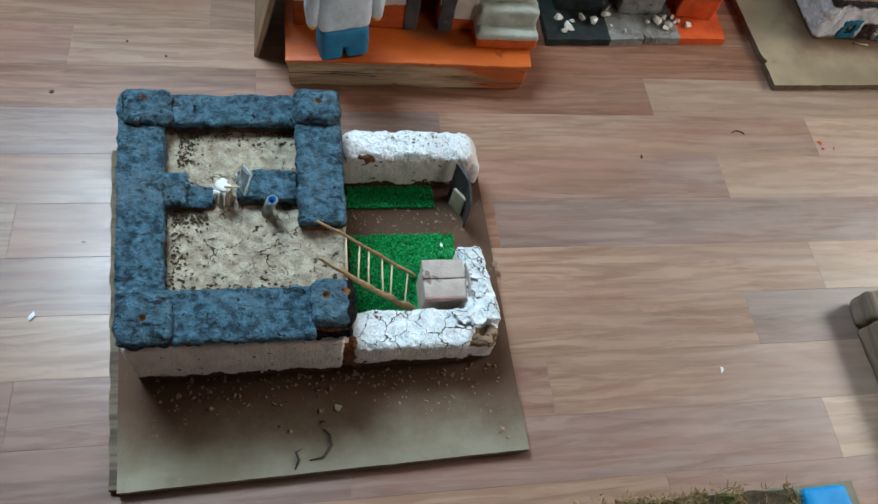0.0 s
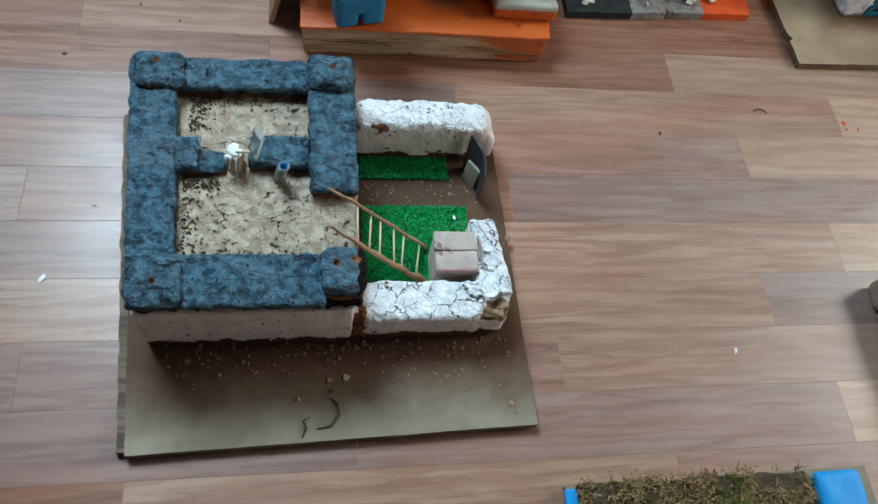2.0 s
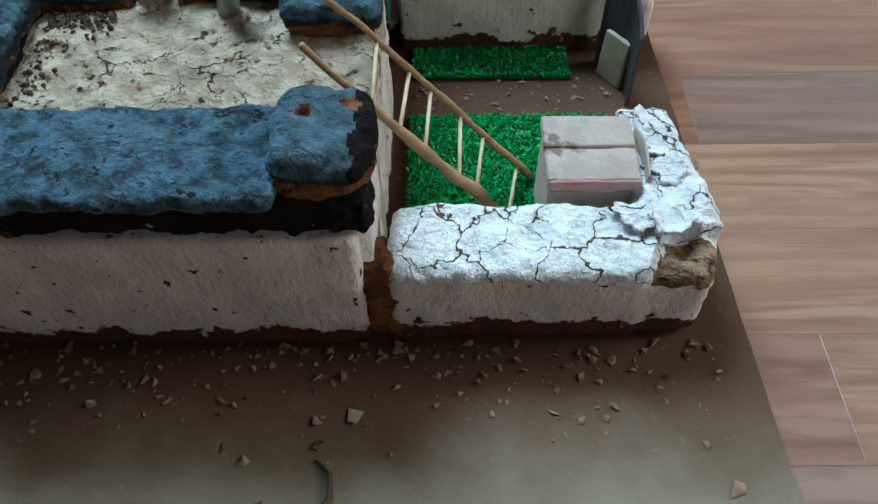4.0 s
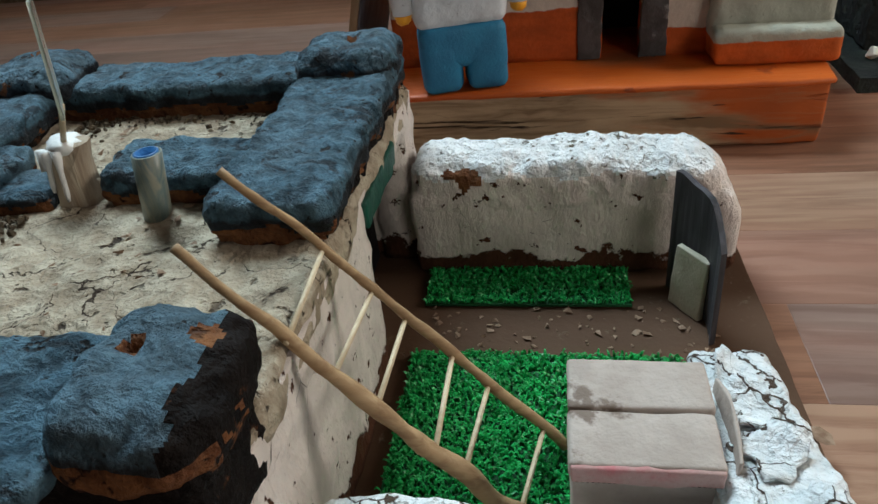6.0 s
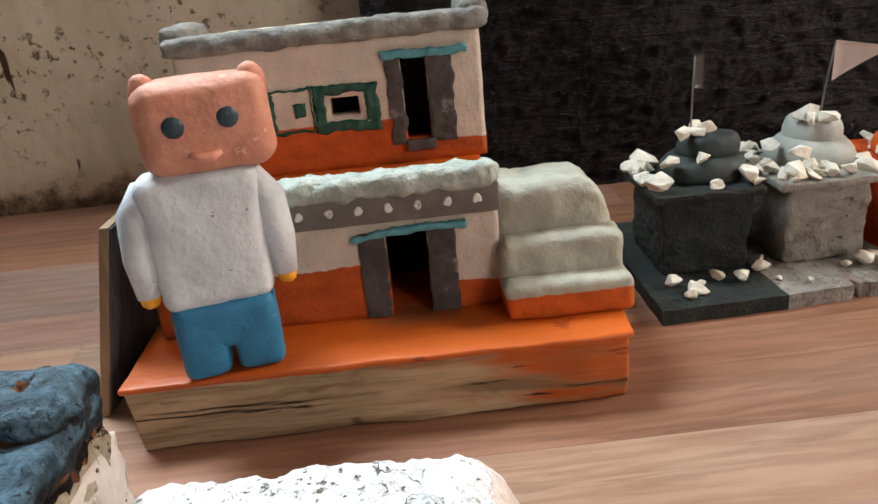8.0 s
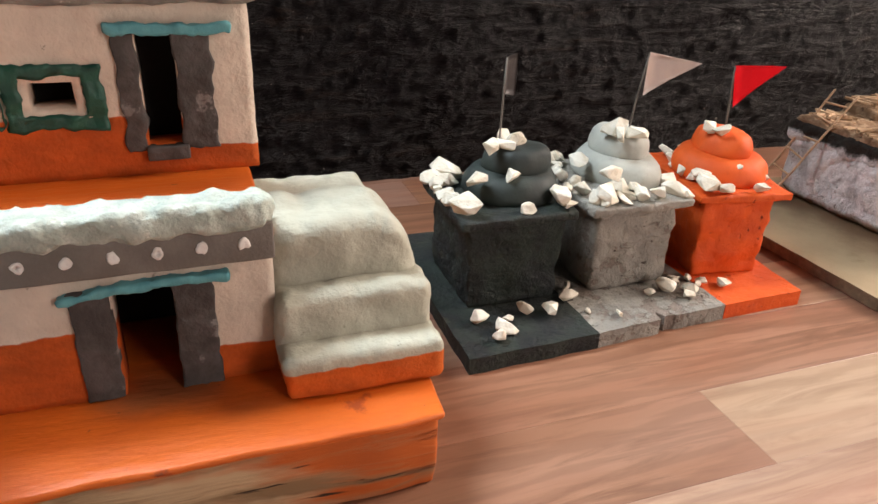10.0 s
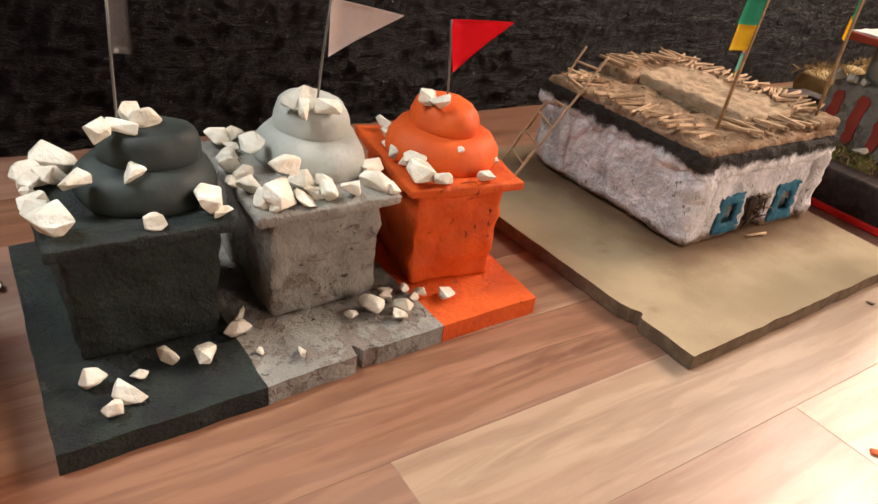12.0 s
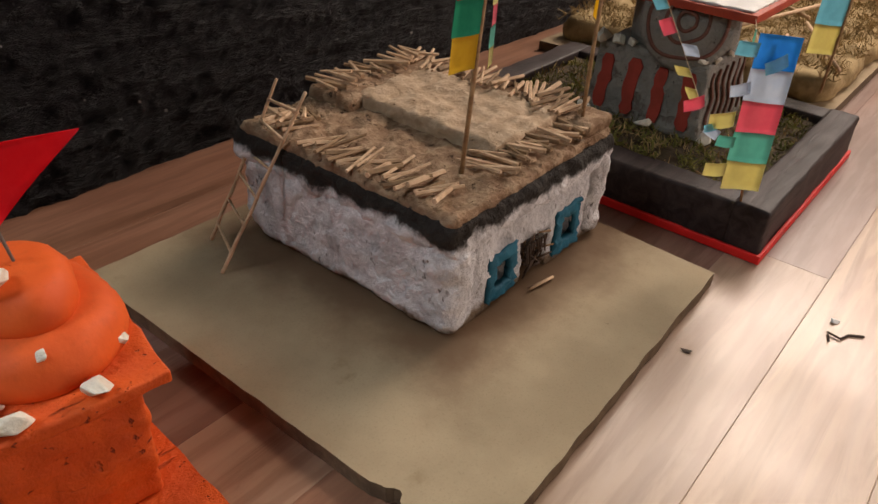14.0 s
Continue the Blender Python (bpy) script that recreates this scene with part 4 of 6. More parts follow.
# courtyard walls, each with a thick painted top broken by shrinkage cracks
def yard_wall(lo, hi, top_mat, label, amp=0.0016, r=0.006, deep=0.012, warp=None, bare=None):
    """A low mud wall under a thick coat of paint; bare(c) says where the paint has come off."""
    w = part("courtyard_wall", rbox(Mesh(), lo, (hi[0] - (0.002 if deep > 0.02 else 0.0), hi[1], hi[2] - (0.016 if deep > 0.02 else 0.006)), 0.005, C, 0.0022, 65, warp=warp), M_LIME, yard, label)
    m = Mesh()
    rbox(m, (lo[0] + 0.0005, lo[1] - 0.0008, hi[2] - deep), (hi[0], hi[1] + 0.0008, hi[2]), r, 0.0015, amp, 70, warp=warp)
    for i, f in enumerate(m.f):
        c = sum((Vector(m.v[v]) for v in f), Vector()) / len(f)
        drop = warp(c).z - c.z if warp else 0.0
        if c.z - 0.003 * noise.noise(c * 90) - 0.0015 * noise.noise(c * 300) < hi[2] + drop - 0.0075:
            m.k[i] = 1
        if bare and bare(c):
            m.k[i] = 2
    part("painted_top", m, [top_mat, M_LIME, M_TAN_MUD if lo[1] < 0.3 else M_MUD], w, "thick cracked white paint")


def broken_corner(w):
    """Sinks the outer front corner where the paint and some mud have fallen away."""
    d = max(0.0, min(1.0, (w.x - 0.343 + 0.3 * (0.128 - w.y)) / 0.008)) * max(0.0, min(1.0, (0.137 - w.y) / 0.006))
    return Vector((w.x - 0.003 * d, w.y + 0.002 * d, w.z - (0.0075 * d + 0.003 * d * noise.noise(w * 90)) * max(0.0, min(1.0, (w.z - 0.04) / 0.02))))


def side_slope(w):
    """The side wall is worn lower and narrower towards its far end."""
    t = max(0.0, min(1.0, (w.y - 0.15) / 0.085))
    c = 0.358 - 0.003 * t
    return broken_corner(Vector((c + (w.x - 0.358) * (1 - 0.28 * t), w.y - 0.006 * t, w.z - 0.013 * t * max(0.0, (w.z - 0.012) / 0.056))))


def end_slope(w):
    """The far wall leans out at its free end."""
    t = max(0.0, (w.x - 0.325) / 0.062)
    up = max(0.0, (w.z - 0.045) / 0.033)
    return Vector((w.x - 0.016 * t * up, w.y, w.z - 0.004 * t * t * up))


def corner_bare(c):
    return c.x + 0.3 * (0.128 - c.y) > 0.349 + 0.005 * noise.noise(c * 110) and c.y < 0.131 + 0.004 * noise.noise(c * 80 + Vector((5, 0, 0))) and c.z > 0.052 + 0.006 * noise.noise(c * 100)


def chip_bare(c):
    return (c - Vector((0.249, 0.337, 0.072))).length < 0.0065 + 0.005 * noise.noise(c * 150) or (c - Vector((0.24, 0.337, 0.074))).length < 0.004


yard_wall((0.222, 0.110, 0.012), (0.374, 0.151, 0.067), M_LIME_TOP, "low whitewashed mud wall with a cracked top", 0.0022, warp=broken_corner, bare=corner_bare)
yard_wall((0.339, 0.118, 0.012), (0.377, 0.236, 0.068), M_LIME_TOP, "low wall with flaking white top", 0.0026, warp=side_slope, bare=corner_bare)
yard_wall((0.218, 0.337, 0.012), (0.387, 0.377, 0.0785), M_LIME_TOP_FINE, "whitewashed mud wall with thick white top", 0.0026, 0.013, 0.034, end_slope, chip_bare)


def flake(x, y, z, rx, ry, tilt, seed):
    """A curled scab of paint with a ragged outline."""
    m = Mesh()
    n, rings = 22, 4
    vs, fs = [], []
    for s in (0, 1):
        for j in range(rings + 1):
            for i in range(n):
                a = 2 * math.pi * i / n
                q = j / rings
                k = 0.95 + 0.5 * noise.noise(Vector((math.cos(a) * 1.9, math.sin(a) * 1.9, seed))) + 0.16 * noise.noise(Vector((math.cos(a) * 5, math.sin(a) * 5, seed)))
                vs.append((x + math.cos(a) * rx * k * q, y + math.sin(a) * ry * k * q, z + 0.0035 * q * q * (0.5 + 0.5 * math.sin(a * 2 + seed)) + tilt * math.cos(a + seed) * q - s * 0.0014 + 0.0007 * noise.noise(Vector((q * 4, a, seed)))))
    for s in (0, 1):
        o = s * (rings + 1) * n
        for j in range(rings):
            for i in range(n):
                a, b = o + j * n + i, o + j * n + (i + 1) % n
                fs.append((a, a + n, b + n, b) if s == 0 else (b, b + n, a + n, a))
    o, p = rings * n, (2 * rings + 1) * n
    fs += [(o + i, p + i, p + (i + 1) % n, o + (i + 1) % n) for i in range(n)]
    part("paint_flake", m.add(vs, fs), M_LIME_TOP, yard, "curled flake of white paint")


flake(0.3355, 0.1405, 0.0688, 0.0105, 0.0095, 0.001, 1.3)
flake(0.352, 0.1385, 0.068, 0.0095, 0.008, 0.0022, 2.4)
flake(0.362, 0.148, 0.0672, 0.009, 0.011, 0.0016, 6.1)
flake(0.354, 0.2145, 0.0575, 0.0085, 0.0105, 0.0022, 3.6)
flake(0.356, 0.193, 0.0625, 0.0095, 0.0105, 0.0012, 4.7)
flake(0.357, 0.172, 0.0665, 0.0105, 0.0105, 0.0014, 5.9)
part("mud_joint", rbox(Mesh(), (0.209, 0.1105, 0.012), (0.2265, 0.135, 0.066), 0.004, 0.0018, 0.0036, 95, warp=lambda w: Vector((w.x + 0.005 * noise.noise(w * 55) + 0.12 * (0.04 - w.z), w.y, w.z))), M_MUD, yard, "bare brown mud joint with a crack")


def grass_mat(x0, y0, x1, y1, seed):
    rng = random.Random(seed)
    mat_part = part("grass_mat", rbox(Mesh(), (x0, y0, 0.0125), (x1, y1, 0.0142), 0.0006, 0.03), M_GRASS_MAT, yard, "green artificial grass mat")
    vs, fs = [], []
    for _ in range(int((x1 - x0) * (y1 - y0) * 620000)):
        x, y = rng.uniform(x0 + 0.0005, x1 - 0.0005), rng.uniform(y0 + 0.0005, y1 - 0.0005)
        a, h = rng.uniform(0, 6.28), rng.uniform(0.0016, 0.0034)
        b = a + rng.uniform(0.9, 2.2)
        dx, dy = math.cos(a) * 0.00062, math.sin(a) * 0.00062
        ex, ey = math.cos(b), math.sin(b)
        bend = rng.uniform(0.0004, 0.0022)
        n = len(vs)
        # each blade rises, curls over and dips again
        for q, (lean, up, wide) in enumerate(((0.0, 0.0, 1.0), (0.25, 0.7, 1.0), (0.8, 1.0, 0.85), (1.5, 0.8, 0.5))):
            px, py, pz = x + ex * bend * lean, y + ey * bend * lean, 0.0141 + h * up
            vs += [(px - dx * wide, py - dy * wide, pz), (px + dx * wide, py + dy * wide, pz)]
            if q:
                fs.append((n + 2 * q - 2, n + 2 * q - 1, n + 2 * q + 1, n + 2 * q))
    b = part("grass_pile", Mesh().add(vs, fs), M_BLADE, mat_part, smooth=False)
    tagged(b, kind="stuff")


grass_mat(0.226, 0.153, 0.349, 0.270, 1)
grass_mat(0.226, 0.307, 0.331, 0.350, 2)

# gate leaf, bowed, standing open, with a chip of wood against it
m = Mesh()
vs, fs = [], []
N = 14
for i in range(N + 1):
    t = i / N
    x, y = 0.3505 + 0.0135 * t + 0.0065 * math.sin(t * 3.14), 0.326 - 0.046 * t
    top = 0.079 - 0.005 * t - 0.022 * max(0, t - 0.5) + 0.0012 * noise.noise(Vector((t * 6, 0, 0)))
    for dx in (-0.0013, 0.0013):
        vs += [(x + dx, y + dx * 0.4, 0.0125), (x + dx - 0.002 * math.sin(t * 3), y + dx * 0.4, top)]
for i in range(N):
    a, b = 4 * i, 4 * i + 4
    fs += [(a, b, b + 1, a + 1), (a + 2, a + 3, b + 3, b + 2), (a + 1, b + 1, b + 3, a + 3), (a, a + 2, b + 2, b)]
fs += [(0, 1, 3, 2), (4 * N, 4 * N + 2, 4 * N + 3, 4 * N + 1)]
part("gate", m.add(vs, fs), M_GATE, yard, "dark grey bowed wooden gate leaf standing open", smooth=False)


def chip(w):
    d = w - Vector((0.355, 0.307, 0.012))
    return Vector((0.355 + d.x * 0.55 - d.y * 0.8 + d.z * 0.05, 0.307 - d.x * 0.8 - d.y * 0.55, w.z))


part("wood_chip", rbox(Mesh(), (0.346, 0.3055, 0.0125), (0.367, 0.309, 0.046), 0.0008, 0.006, 0.0005, 90, warp=chip), M_CHIP, yard, "pale wood chip propped on the gate")

# loose things on the model
box = thing("box_block", (0.32, 0.183, 0.0145), "small pinkish board box on the green mat", "box")
part("body", rbox(Mesh(), (0.2985, 0.163, 0.0145), (0.3405, 0.2035, 0.064), 0.001, 0.01, 0.0004, 60), M_CARD, box)
part("lid_board", rbox(Mesh(), (0.2975, 0.161, 0.0645), (0.342, 0.1825, 0.0712), 0.0014, 0.005, 0.0007, 70), M_CARD, box, "pinkish lid board with a red front edge")
part("lid_board", rbox(Mesh(), (0.2975, 0.1832, 0.0645), (0.3425, 0.2055, 0.0718), 0.0014, 0.005, 0.0007, 70), M_CARD, box)


def flap(w):
    return Vector((w.x + 0.05 * (w.z - 0.0145) + 0.002 * math.sin((w.y - 0.163) * 60), w.y, w.z - 0.006 * max(0.0, (w.y - 0.19) / 0.015)))


part("side_flap", rbox(Mesh(), (0.3425, 0.164, 0.0145), (0.3438, 0.205, 0.0705), 0.0005, 0.004, 0.0006, 90, warp=flap), M_CARD, box, "loose side flap of the box")
m = Mesh()
for i in range(26):
    rbox(m, (0.2995 + i * 0.0016, 0.16245, 0.0612), (0.3003 + i * 0.0016, 0.1631, 0.0627), 0.0, 0.01)
part("printed_dashes", m, M_DARK, box, "row of small dark dashes under the lid", smooth=False)
part("red_edge", rbox(Mesh(), (0.298, 0.1599, 0.0638), (0.3415, 0.1618, 0.0705), 0.0007, 0.003, 0.0007, 120), M_PINK, box, "smudged pinkish red front edge")


def ladder(name, a0, a1, b0, b1, rungs, radii, r1, label, rail_mat, rung_mat, knots=0.35):
    """Two rails a0-a1 and b0-b1, each with a foot and a head radius, and rungs at shares of both."""
    a0, a1, b0, b1 = (Vector(p) for p in (a0, a1, b0, b1))
    ob = thing(name, (a0 + b0) / 2, label, "ladder")
    for p, q, (r0, r2) in ((a0, a1, radii[0]), (b0, b1, radii[1])):
        n = 36
        pts = [p.lerp(q, i / n) for i in range(n + 1)]
        pts = [v + Vector((noise.noise(v * 45), noise.noise(v * 45 + Vector((7, 0, 0))), noise.noise(v * 45 + Vector((0, 7, 0))))) * (r0 + r2) * 0.45 for v in pts]
        part("rail", tube(Mesh(), pts, [(r0 + (r2 - r0) * i / n) * (1 + knots * noise.noise(v * 95)) for i, v in enumerate(pts)], 9, 0, 0.12), rail_mat, ob)
    for t, t2 in rungs:
        p, q = a0.lerp(a1, t), b0.lerp(b1, t2)
        e = (q - p) * 0.04
        part("rung", tube(Mesh(), [p - e, q + e], r1, 6), rung_mat, ob)
    return ob


ladder("stick_ladder", (0.297, 0.214, 0.0175), (0.189, 0.211, 0.145), (0.292, 0.172, 0.0175), (0.190, 0.172, 0.139),
       [(0.745, 0.745), (0.61, 0.63), (0.515, 0.52), (0.375, 0.36), (0.26, 0.275), (0.075, 0.105)], ((0.0022, 0.0015), (0.0042, 0.0014)), 0.001,
       "little ladder of peeled sticks with match rungs", M_STICK, M_RUNG)

straw = thing("tube_chimney", (0.133, 0.239, 0.106), "short grey tube with blue lining standing in roof mud", "tube")


def hollow(foot, head, r0, r1, r2):
    """A leaning open tube with a wall: outer radius r0, inner radius r1 to r2."""
    a, b = Vector(foot), Vector(head)
    m = Mesh()
    lathe(m, (0, 0, 0), [(r0, 0), (r0, 1), (r1, 1.005), (r2, 0.35)], 24)
    m.v = [tuple(a.lerp(b, p[2]) + Vector((p[0], p[1], 0))) for p in m.v]
    return m


part("tube", hollow((0.1385, 0.2445, 0.106), (0.146, 0.2405, 0.1372), 0.0056, 0.0047, 0.0045), M_STRAW, straw)
part("lining", hollow((0.1402, 0.2437, 0.113), (0.1459, 0.2405, 0.1377), 0.00465, 0.0038, 0.0037), M_BLUE_TUBE, straw, "blue plastic lining")
bundle = thing("wood_stub", (0.097, 0.26, 0.106), "pale wooden stub with dripped white paint set in roof mud", "stub")


def stub_lean(m):
    m.v = [(p[0] + 0.1 * (p[2] - 0.106), p[1] + 0.02 * (p[2] - 0.106), p[2]) for p in m.v]
    return m


m = Mesh()
lathe(m, (0.0962, 0.2595, 0.104), [(0.0112, 0.0), (0.0106, 0.006), (0.0094, 0.014), (0.009, 0.022), (0.0092, 0.0295), (0.004, 0.03)], 13, 0.0034, 85, (1.0, 0.85))
part("stub", stub_lean(m), M_STUB, bundle, smooth=False)
m = Mesh()
lathe(m, (0.0962, 0.2595, 0.1325), [(0.0078, -0.0018), (0.0084, 0.0003), (0.0079, 0.0016), (0.0062, 0.0028), (0.003, 0.003), (0.0004, 0.0032)], 26, 0.0028, 120, (1.0, 0.86))
cap = part("paint_cap", stub_lean(m), M_WHITE, bundle, "thick white paint over the stub's top")
for dx, foot in ((-0.004, 0.116), (0.001, 0.112), (-0.007, 0.125)):
    y = 0.2595 - 0.0081 * math.sqrt(max(0.1, 1 - (dx / 0.012) ** 2))
    m = Mesh()
    tube(m, [(0.0962 + dx, y, 0.1335), (0.0962 + dx * 1.05, y - 0.0008, 0.125), (0.0962 + dx * 1.1, y - 0.0013, foot + 0.003), (0.0962 + dx * 1.1, y - 0.0014, foot)], [0.0022, 0.0011, 0.0011, 0.0006], 8)
    part("paint_drip", stub_lean(m), M_WHITE, cap)
m = Mesh()
sheet(m, [(0.1155, 0.2475, 0.153), (0.1225, 0.236, 0.153), (0.1325, 0.230, 0.195), (0.124, 0.243, 0.195)], 0.0012)
chip_strip = part("clear_chip", m, M_CLEAR, bundle, "clear greenish plastic strip")
part("chip_stem", tube(Mesh(), [(0.1, 0.258, 0.134), (0.118, 0.243, 0.156)], 0.0012, 6), M_RUNG, chip_strip)

rng = random.Random(5)
m = Mesh()
for _ in range(420):
    zone = rng.random()
    if zone < 0.6:
        x, y, z, s = rng.uniform(0.02, 0.38), 0.107 - abs(rng.gauss(0, 0.022)), 0.0122, rng.uniform(0.0005, 0.0022)
    elif zone < 0.8:
        x, y, z, s = rng.uniform(0.226, 0.37), rng.uniform(0.272, 0.306), 0.0122, rng.uniform(0.0005, 0.0017)
    else:
        x, y, z, s = rng.uniform(0.055, 0.17), rng.uniform(0.16, 0.34), 0.1085, rng.uniform(0.0006, 0.002)
    v, f = hull([Vector((x, y, z)) + Vector((rng.gauss(0, 1), rng.gauss(0, 1), abs(rng.gauss(0, 0.7)))) * s * 0.7 for _ in range(8)])
    m.add(v, f)
m2 = Mesh()
for _ in range(520):
    u = rng.random()
    if u < 0.45:
        x, y = 0.05 + abs(rng.gauss(0, 0.009)), rng.choice((rng.uniform(0.3, 0.342), rng.uniform(0.155, 0.245)))
    elif u < 0.75:
        x, y = rng.uniform(0.06, 0.17), rng.choice((0.155 + abs(rng.gauss(0, 0.006)), 0.342 - abs(rng.gauss(0, 0.006))))
    else:
        x, y = rng.uniform(0.05, 0.085), 0.243 - abs(rng.gauss(0, 0.008))
    s = rng.uniform(0.0006, 0.0026)
    v, f = hull([Vector((x, y, 0.1088)) + Vector((rng.gauss(0, 1), rng.gauss(0, 1), rng.gauss(0.5, 0.8))).normalized() * s * rng.uniform(0.6, 0.85) for _ in range(11)])
    m2.add(v, f)
soil_bits = part("black_soil", m2, M_SOIL, yard, smooth=False)
tagged(soil_bits, "dark crumbled soil along the roof edges", kind="stuff")
crumbs = part("mud_dust", m, M_CRUMB, yard, smooth=False)
tagged(crumbs, "loose mud crumbs", kind="stuff")

# ---- painted two-storey house on its beam ----
beam_house = thing("painted_house_model", (0.32, 0.6, 0.0), "two-storey clay house painted white and orange on a wooden beam", "model house")


def beam_warp(w):
    return Vector((w.x + 0.003 * noise.noise(w * 20) - 0.004 * (0.048 - w.z) / 0.048 * (1 if w.x > 0.3 else -1), w.y + 0.002 * noise.noise(w * 30), w.z))


part("beam", rbox(Mesh(), (0.157, 0.509, 0.0), (0.479, 0.735, 0.0455), 0.003, 0.006, 0.0012, 40, warp=beam_warp), M_BEAM, beam_house, "weathered split-grained beam, orange paint run")
part("painted_top", rbox(Mesh(), (0.156, 0.506, 0.044), (0.481, 0.735, 0.0485), 0.002, 0.008, 0.0006, 40, warp=beam_warp), M_ORANGE_TOP, beam_house, "orange painted top face")

part("front_wall", panel(Mesh(), 0.168, 0.406, 0.0485, 0.14, 0.568, 0.59, holes=[(0.3285, 0.357, 0.0, 0.110)], cell=0.004, amp=0.0006), M_HOUSE, beam_house, "white wall with orange dado and a doorway")
part("side_wall", rbox(Mesh(), (0.168, 0.585, 0.0485), (0.19, 0.735, 0.13), 0.002, 0.006, 0.0006), M_HOUSE, beam_house)
part("side_wall", rbox(Mesh(), (0.384, 0.585, 0.0485), (0.406, 0.735, 0.13), 0.002, 0.006, 0.0006), M_HOUSE, beam_house)
# ground-floor room shade, set in as a near-black block
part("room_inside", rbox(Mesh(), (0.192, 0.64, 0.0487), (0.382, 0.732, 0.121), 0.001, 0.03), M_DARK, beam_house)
part("terrace", rbox(Mesh(), (0.168, 0.57, 0.122), (0.406, 0.735, 0.1315), 0.002, 0.008, 0.0008, 60), M_ORANGE_TOP, beam_house, "flat clay terrace painted orange")
part("terrace_edge", rbox(Mesh(), (0.166, 0.557, 0.136), (0.408, 0.581, 0.1515), 0.0065, 0.0025, 0.0032, 80), M_PALE_GREEN, beam_house, "pale green painted rounded terrace edge")
part("terrace_edge", rbox(Mesh(), (0.164, 0.577, 0.130), (0.184, 0.67, 0.1515), 0.0065, 0.004, 0.0026, 65), M_PALE_GREEN, beam_house)
f = part("fascia", rbox(Mesh(), (0.168, 0.5625, 0.1185), (0.407, 0.575, 0.1385), 0.0012, 0.006, 0.0004), M_GREY, beam_house, "grey band with a row of white dots")
for i in range(12):
    x = 0.178 + i * 0.0195
    m = Mesh()
    lathe(m, (0.01 * i, 0, 0), [(0.0029, 0), (0.0027, 0.0004), (0.0014 if i % 3 else 0.0006, 0.0005), (0.0011, 0.0001 if i % 3 == 0 else 0.0005)], 14, 0.0011, 330)
    m.v = [(x + p[0] - 0.01 * i, 0.5622 - p[2], 0.1287 + p[1] * 1.1) for p in m.v]
    part("dot", m, M_WHITE, f)


def door_frame(x0, x1, z0, z1, y, xa, xb, lintel, thick, sag):
    """Rough grey jambs and a teal lintel round an opening from xa to xb."""
    def rough(w):
        return Vector((w.x + 0.002 * noise.noise(Vector((3, y * 9, w.z * 95))), w.y, w.z + 0.0012 * noise.noise(Vector((w.x * 300, 1, 2)))))

    def brushed(w):
        t = max(0.0, 1 - (w.x - lintel[0]) / (0.45 * (lintel[1] - lintel[0])))
        return Vector((w.x, w.y, w.z - sag * t + 0.0011 * noise.noise(Vector((w.x * 130, y, 0)))))
    d = part("door_frame", rbox(Mesh(), (x0, y - 0.0018, z0), (xa, y + 0.004, z1), 0.001, 0.0025, 0.0009, 130, warp=rough), M_DGREY, beam_house, "dark grey door surround")
    part("jamb", rbox(Mesh(), (xb, y - 0.0018, z0), (x1, y + 0.004, z1), 0.001, 0.0025, 0.0013, 130, warp=rough), M_DGREY, d)
    part("lintel", rbox(Mesh(), (lintel[0], y - 0.004, z1 - 0.001), (lintel[1], y + 0.004, z1 + thick), 0.0015, 0.002, 0.0016, 160, warp=brushed), M_TEAL, d, "teal painted lintel")
    return d


door_frame(0.3105, 0.376, 0.0487, 0.1105, 0.567, 0.3285, 0.3565, (0.306, 0.384), 0.0036, 0.0045)

part("upper_wall", panel(Mesh(), 0.186, 0.412, 0.1315, 0.236, 0.665, 0.685, holes=[(0.3515, 0.3705, 0.149, 0.2115), (0.2955, 0.3175, 0.1725, 0.187)], cell=0.004, amp=0.0006), M_UPPER, beam_house, "white upper wall with orange dado")
part("upper_side_wall", rbox(Mesh(), (0.39, 0.683, 0.1315), (0.412, 0.735, 0.236), 0.003, 0.006, 0.0008), M_UPPER, beam_house)
part("upper_side_wall", rbox(Mesh(), (0.186, 0.683, 0.14), (0.208, 0.735, 0.236), 0.003, 0.006, 0.0008), M_UPPER, beam_house)
# near-black block makes the upper room look unlit
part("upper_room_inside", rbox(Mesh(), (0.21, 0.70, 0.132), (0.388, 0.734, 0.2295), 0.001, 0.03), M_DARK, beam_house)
part("upper_roof", rbox(Mesh(), (0.19, 0.68, 0.23), (0.41, 0.74, 0.238), 0.002, 0.006, 0.0008), M_CREAM, beam_house, "pale cream flat roof")
part("roof_edge", rbox(Mesh(), (0.18, 0.657, 0.2265), (0.418, 0.676, 0.2415), 0.007, 0.004, 0.0022, 55), M_RIM, beam_house, "grey rounded roof rim")
part("roof_edge", rbox(Mesh(), (0.398, 0.664, 0.2275), (0.42, 0.74, 0.249), 0.008, 0.004, 0.0022, 55), M_RIM, beam_house)
part("roof_edge", rbox(Mesh(), (0.178, 0.664, 0.2275), (0.20, 0.74, 0.249), 0.008, 0.004, 0.0022, 55), M_RIM, beam_house)
door_frame(0.340, 0.390, 0.146, 0.2115, 0.664, 0.3515, 0.3705, (0.3365, 0.402), 0.0048, -0.001)
part("door_sill", rbox(Mesh(), (0.350, 0.659, 0.141), (0.373, 0.668, 0.149), 0.001, 0.005, 0.0004), M_DGREY, beam_house)


def painted_frame(x0, x1, z0, z1, hole, y):
    m = Mesh()
    panel(m, x0, x1, z0, z1, y - 0.0012, y + 0.002, holes=[hole], cell=0.0022, amp=0.0023, freq=170)
    return part("window_frame", m, M_GREEN_PAINT, beam_house, "green hand-painted window surround")


